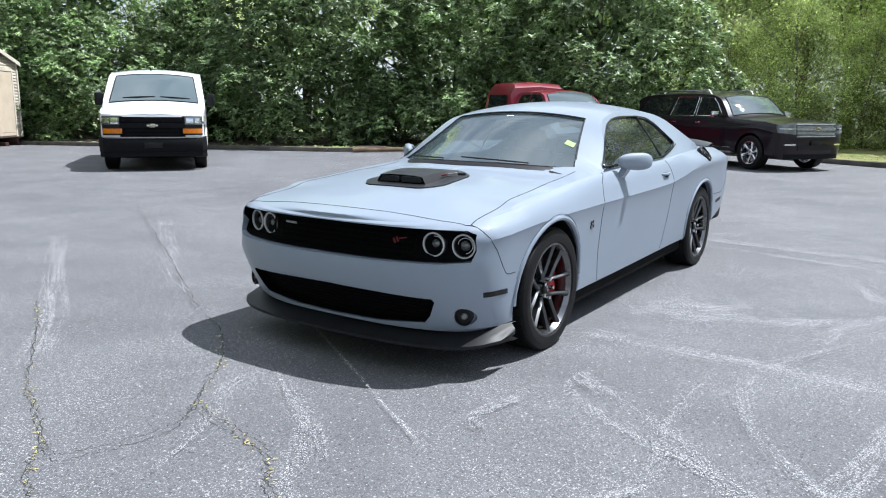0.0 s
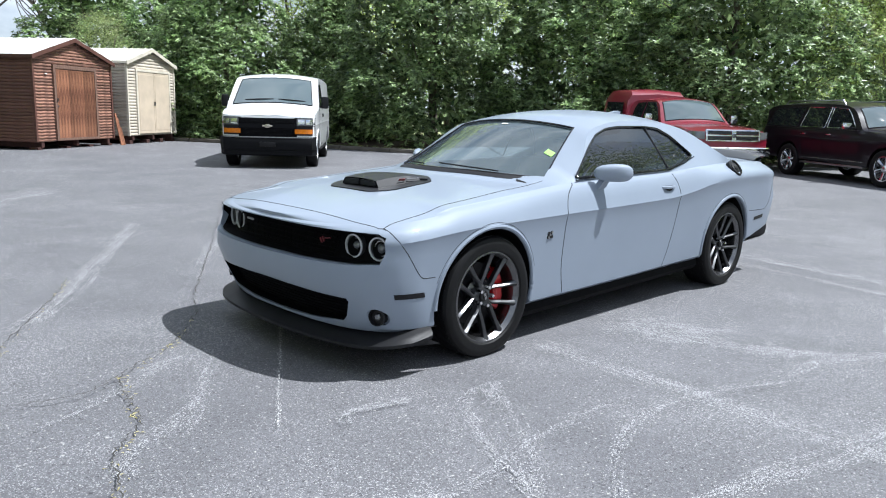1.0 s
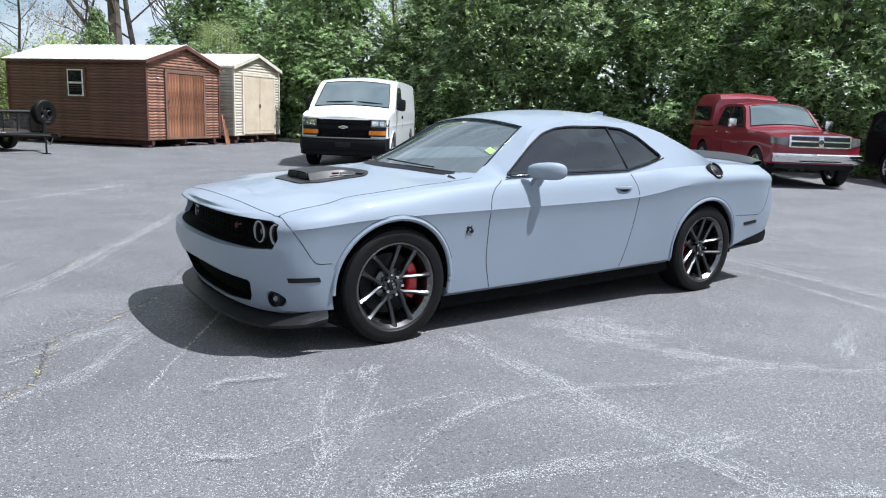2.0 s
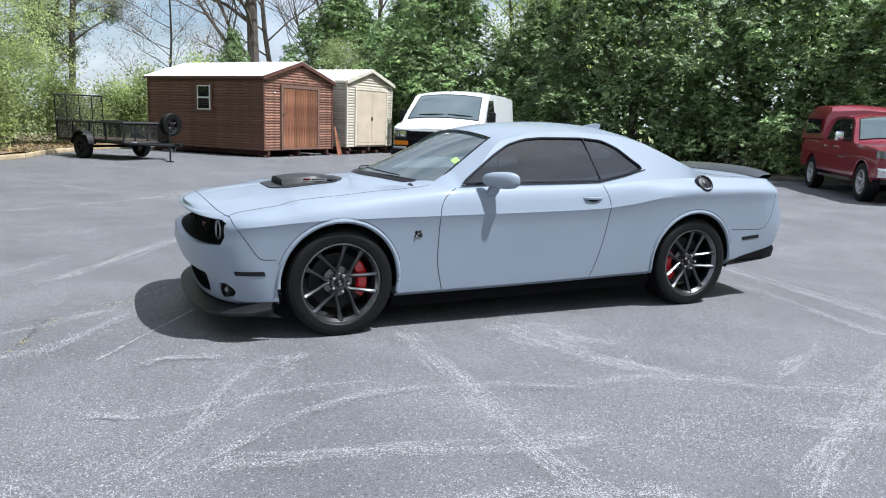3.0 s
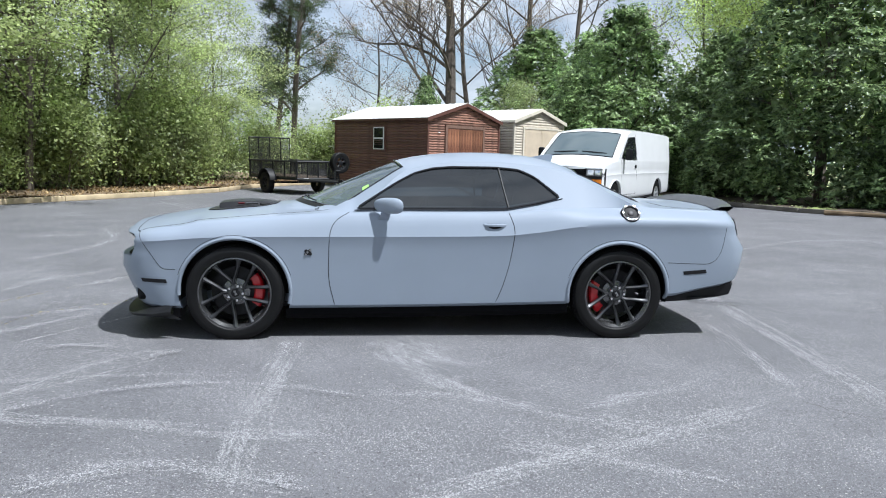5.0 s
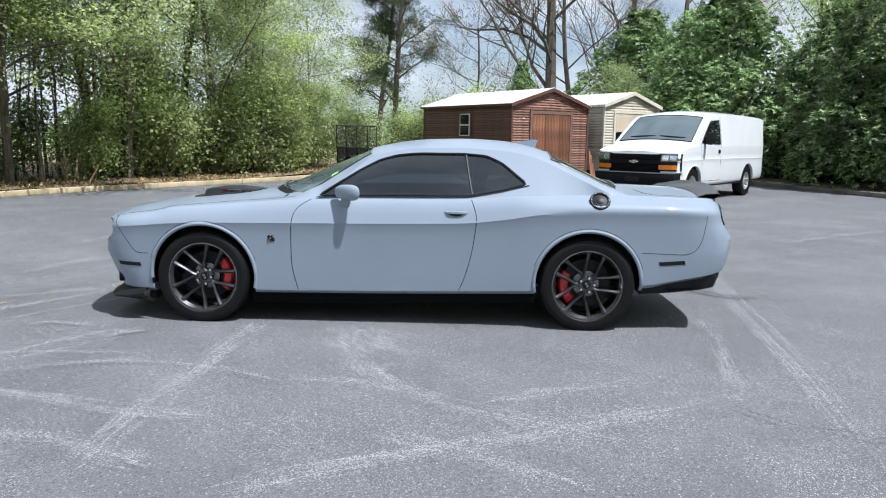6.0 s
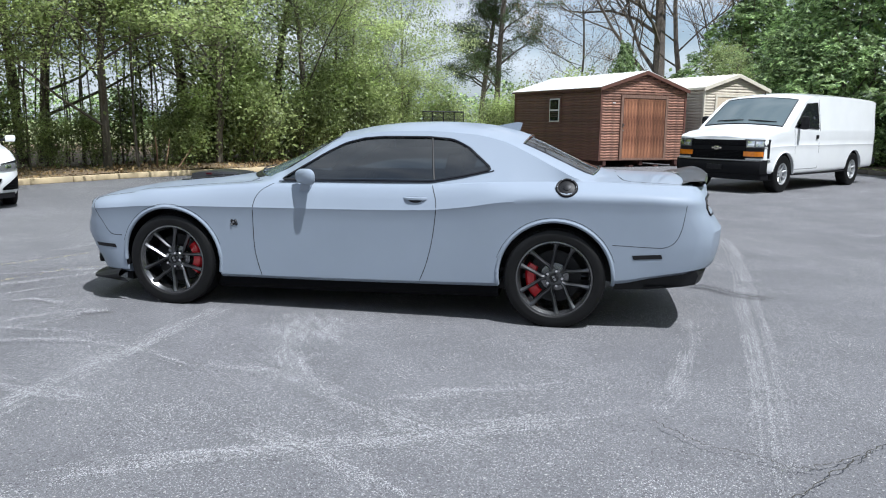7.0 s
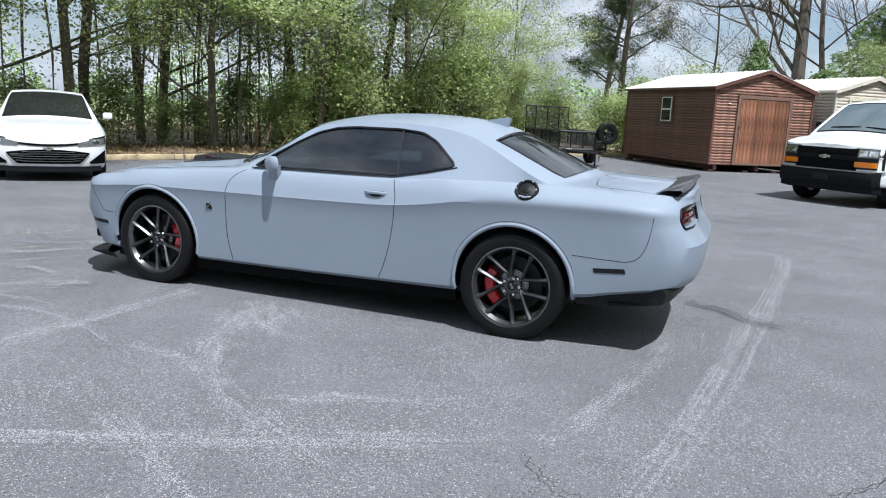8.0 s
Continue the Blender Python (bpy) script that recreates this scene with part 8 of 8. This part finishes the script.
# planted ground behind the kerbs
def patch(name, pts, z, material, label, rough=0.05, seed=3):
    """A slightly uneven bank over a polygon."""
    bm = bmesh.new()
    f = bm.faces.new([bm.verts.new((x, y, z)) for x, y in pts])
    bmesh.ops.triangulate(bm, faces=[f])
    bmesh.ops.subdivide_edges(bm, edges=bm.edges, cuts=7, use_grid_fill=True)
    bmesh.ops.subdivide_edges(bm, edges=bm.edges, cuts=2, use_grid_fill=True)
    for v in bm.verts:
        v.co.z += rough * (noise.noise(v.co * 0.7) + 0.6)
    return tagged(link(name, mesh_of(name, bm), material), label, "ground", kind="structure")


LEFT_KERB = [(-15.0, -7.0), (-11.5, 0.8), (-8.85, 7.2), (-7.7, 10.4), (-6.2, 12.9), (-4.7, 15.3), (-3.4, 18.0), (-2.9, 20.6), (-1.6, 23.6), (0.2, 25.8)]
RIGHT_KERB = [(8.6, 26.2), (11.6, 19.0), (13.5, 13.4), (16.0, 10.9), (18.4, 8.0), (21.2, 4.2), (18.7, 0.2), (16.4, -3.3), (14.0, -7.0)]
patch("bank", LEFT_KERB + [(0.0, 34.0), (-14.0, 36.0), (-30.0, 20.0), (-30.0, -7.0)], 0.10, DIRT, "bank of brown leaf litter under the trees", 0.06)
patch("planting_bed", RIGHT_KERB[:6] + [(24.0, 8.5), (24.0, 26.0), (9.0, 34.0)], 0.08, SHADEDDIRT, "planting bed of soil and leaf litter, coloured darker as shade", 0.06)
patch("verge", RIGHT_KERB[5:] + [(24.0, -14.0), (42.0, -10.0), (44.0, 14.0), (24.2, 8.2)], 0.10, LAWN, "mown grass verge beyond the kerb", 0.05)


FIELD = mat("far_field", (0.24, 0.30, 0.12), 0.95, vary=0.4, scale=0.05, fine=0.25, fine_scale=2.0, second=(0.30, 0.29, 0.15))
patch("field", [(-31.0, -40.0), (-31.0, 21.0), (-14.0, 37.0), (0.0, 35.0), (9.0, 36.0), (24.0, 27.5), (46.0, 15.0), (300.0, 60.0), (200.0, 400.0), (-300.0, 400.0), (-400.0, -40.0)], 0.03, FIELD, "open pale green field beyond the trees", 0.0)
fr_ = np.random.default_rng(21)
ang = fr_.uniform(math.radians(10), math.radians(190), 40000)
dist = fr_.uniform(105, 135, 40000)
hgt = fr_.uniform(0, 1, 40000) * (5.0 + 2.5 * np.sin(ang * 23) + 2.0 * np.sin(ang * 61 + 1))
ob = link("far_woods", leaf_mesh("far_woods", fr_, np.stack([np.cos(ang) * dist, np.sin(ang) * dist, hgt], 1), np.tile(np.array([0, 0, 0.6]), (40000, 1)), 0.6, 0.8), EVERGREEN)
tagged(ob, "low line of distant woods beyond the field", "woods", kind="stuff")


def kerb(line, material, label, high=0.13, wide=0.17, run=1.5):
    pts = resample([Vector((x, y, 0)) for x, y in line], run)
    owner = thing("kerb", label, "kerb", None, kind="structure")
    for i in range(len(pts) - 1):
        a, c = pts[i], pts[i + 1]
        d = c - a
        me = mesh_of("kerb_stone", new_box(0.006, d.length - 0.006, -wide / 2, wide / 2, 0.0, high, bevel=0.022))
        link("kerb_stone", me, material, owner, "", Matrix.Translation(a) @ Matrix.Rotation(math.atan2(d.y, d.x), 4, "Z"))


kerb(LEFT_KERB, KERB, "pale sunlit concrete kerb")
kerb(RIGHT_KERB, SHADEDKERB, "concrete kerb coloured darker as if in shade")


# grass, weeds and litter
def blades(name, rg, n, where, size, material, label, slim=0.10):
    at = np.array([where(rg) for _ in range(n)])
    out = np.tile(np.array([0, 0, 1.6]), (n, 1))
    ob = link(name, leaf_mesh(name, rg, at, out, size, slim, 0.45, -0.3), material)
    return tagged(ob, label, "grass", kind="stuff")


DRYGRASS = leafy("dry_grass", (0.28, 0.24, 0.10), (0.50, 0.45, 0.22), 0.2, 0.8)
rg = np.random.default_rng(11)
def along(line, lo, hi):
    segs = [Vector((x, y, 0)) for x, y in line]
    def f(r):
        i = r.integers(0, len(segs) - 1)
        p = segs[i].lerp(segs[i + 1], r.random())
        d = (segs[i + 1] - segs[i]).normalized()
        q = p + Vector((-d.y, d.x, 0)) * r.uniform(lo, hi)
        return (q.x, q.y, 0.10)
    return f


blades("kerb_grass", rg, 9000, along(LEFT_KERB, 0.1, 1.3), 0.12, GRASSY, "ragged grass along the kerb")
blades("verge_grass", rg, 26000, along([(20.8, 3.0), (18.9, -0.1), (16.7, -3.4)], 0.15, 9.0), 0.10, GRASSY, "sunlit lawn grass beyond the kerb")
blades("bed_weeds", rg, 5000, along(RIGHT_KERB[:6], 0.15, 0.9), 0.14, MIDGREEN, "weeds along the planting bed")
def in_crack(r):
    pts = cracks[r.integers(0, 2)]
    i = r.integers(max(0, len(pts) - 7), len(pts) - 1)
    u = r.random()
    return (pts[i][0] + (pts[i + 1][0] - pts[i][0]) * u + r.normal(0, 0.012), pts[i][1] + (pts[i + 1][1] - pts[i][1]) * u + r.normal(0, 0.012), 0.004)


blades("crack_weeds", rg, 220, in_crack, 0.022, DRYGRASS, "tiny dry weeds in the crack", slim=0.25)
LITTER = leafy("dry_leaves", (0.15, 0.095, 0.045), (0.42, 0.30, 0.15), 0.1, 0.8)
at = np.array([along(LEFT_KERB, 0.0, 3.5)(rg) for _ in range(9000)])
at[:, 2] += 0.05
ob = link("leaf_litter", leaf_mesh("leaf_litter", rg, at, rg.normal(0, 1, (9000, 3)) * np.array([1, 1, 0.15]), 0.09, 0.6, 0.3, 0.0), LITTER)
tagged(ob, "dry brown leaves scattered on the bank", "leaves", kind="stuff")
# fallen branch by the bed
log = link("fallen_log", mesh_of("fallen_log", tube(bmesh.new(), [(13.75, 12.6, 0.07), (14.2, 12.0, 0.09), (14.55, 11.6, 0.10), (15.0, 11.2, 0.08)], 0.07, 8, taper=0.04)), DIRT)
tagged(log, "pale fallen log lying at the kerb", "log")
# broken saplings by the left kerb
for k, (x, y, a, h) in enumerate(((-8.0, 11.8, 16, 0.9), (-7.85, 11.9, -34, 1.0), (-7.6, 12.1, -62, 1.4))):
    st_ = link("broken_stem", mesh_of("broken_stem", tube(bmesh.new(), [(0, 0, 0), (0.03, 0.02, h * 0.5), (0.0, 0.05, h)], 0.028, 6, taper=0.016)), mat("pale_stem", (0.27, 0.17, 0.10), 0.9, vary=0.3, scale=8), None, "", pose(x, y, 0.12, a, 0.4 * a, 0))
    tagged(st_, "pale broken sapling stem by the kerb", "stem", "broken stems")
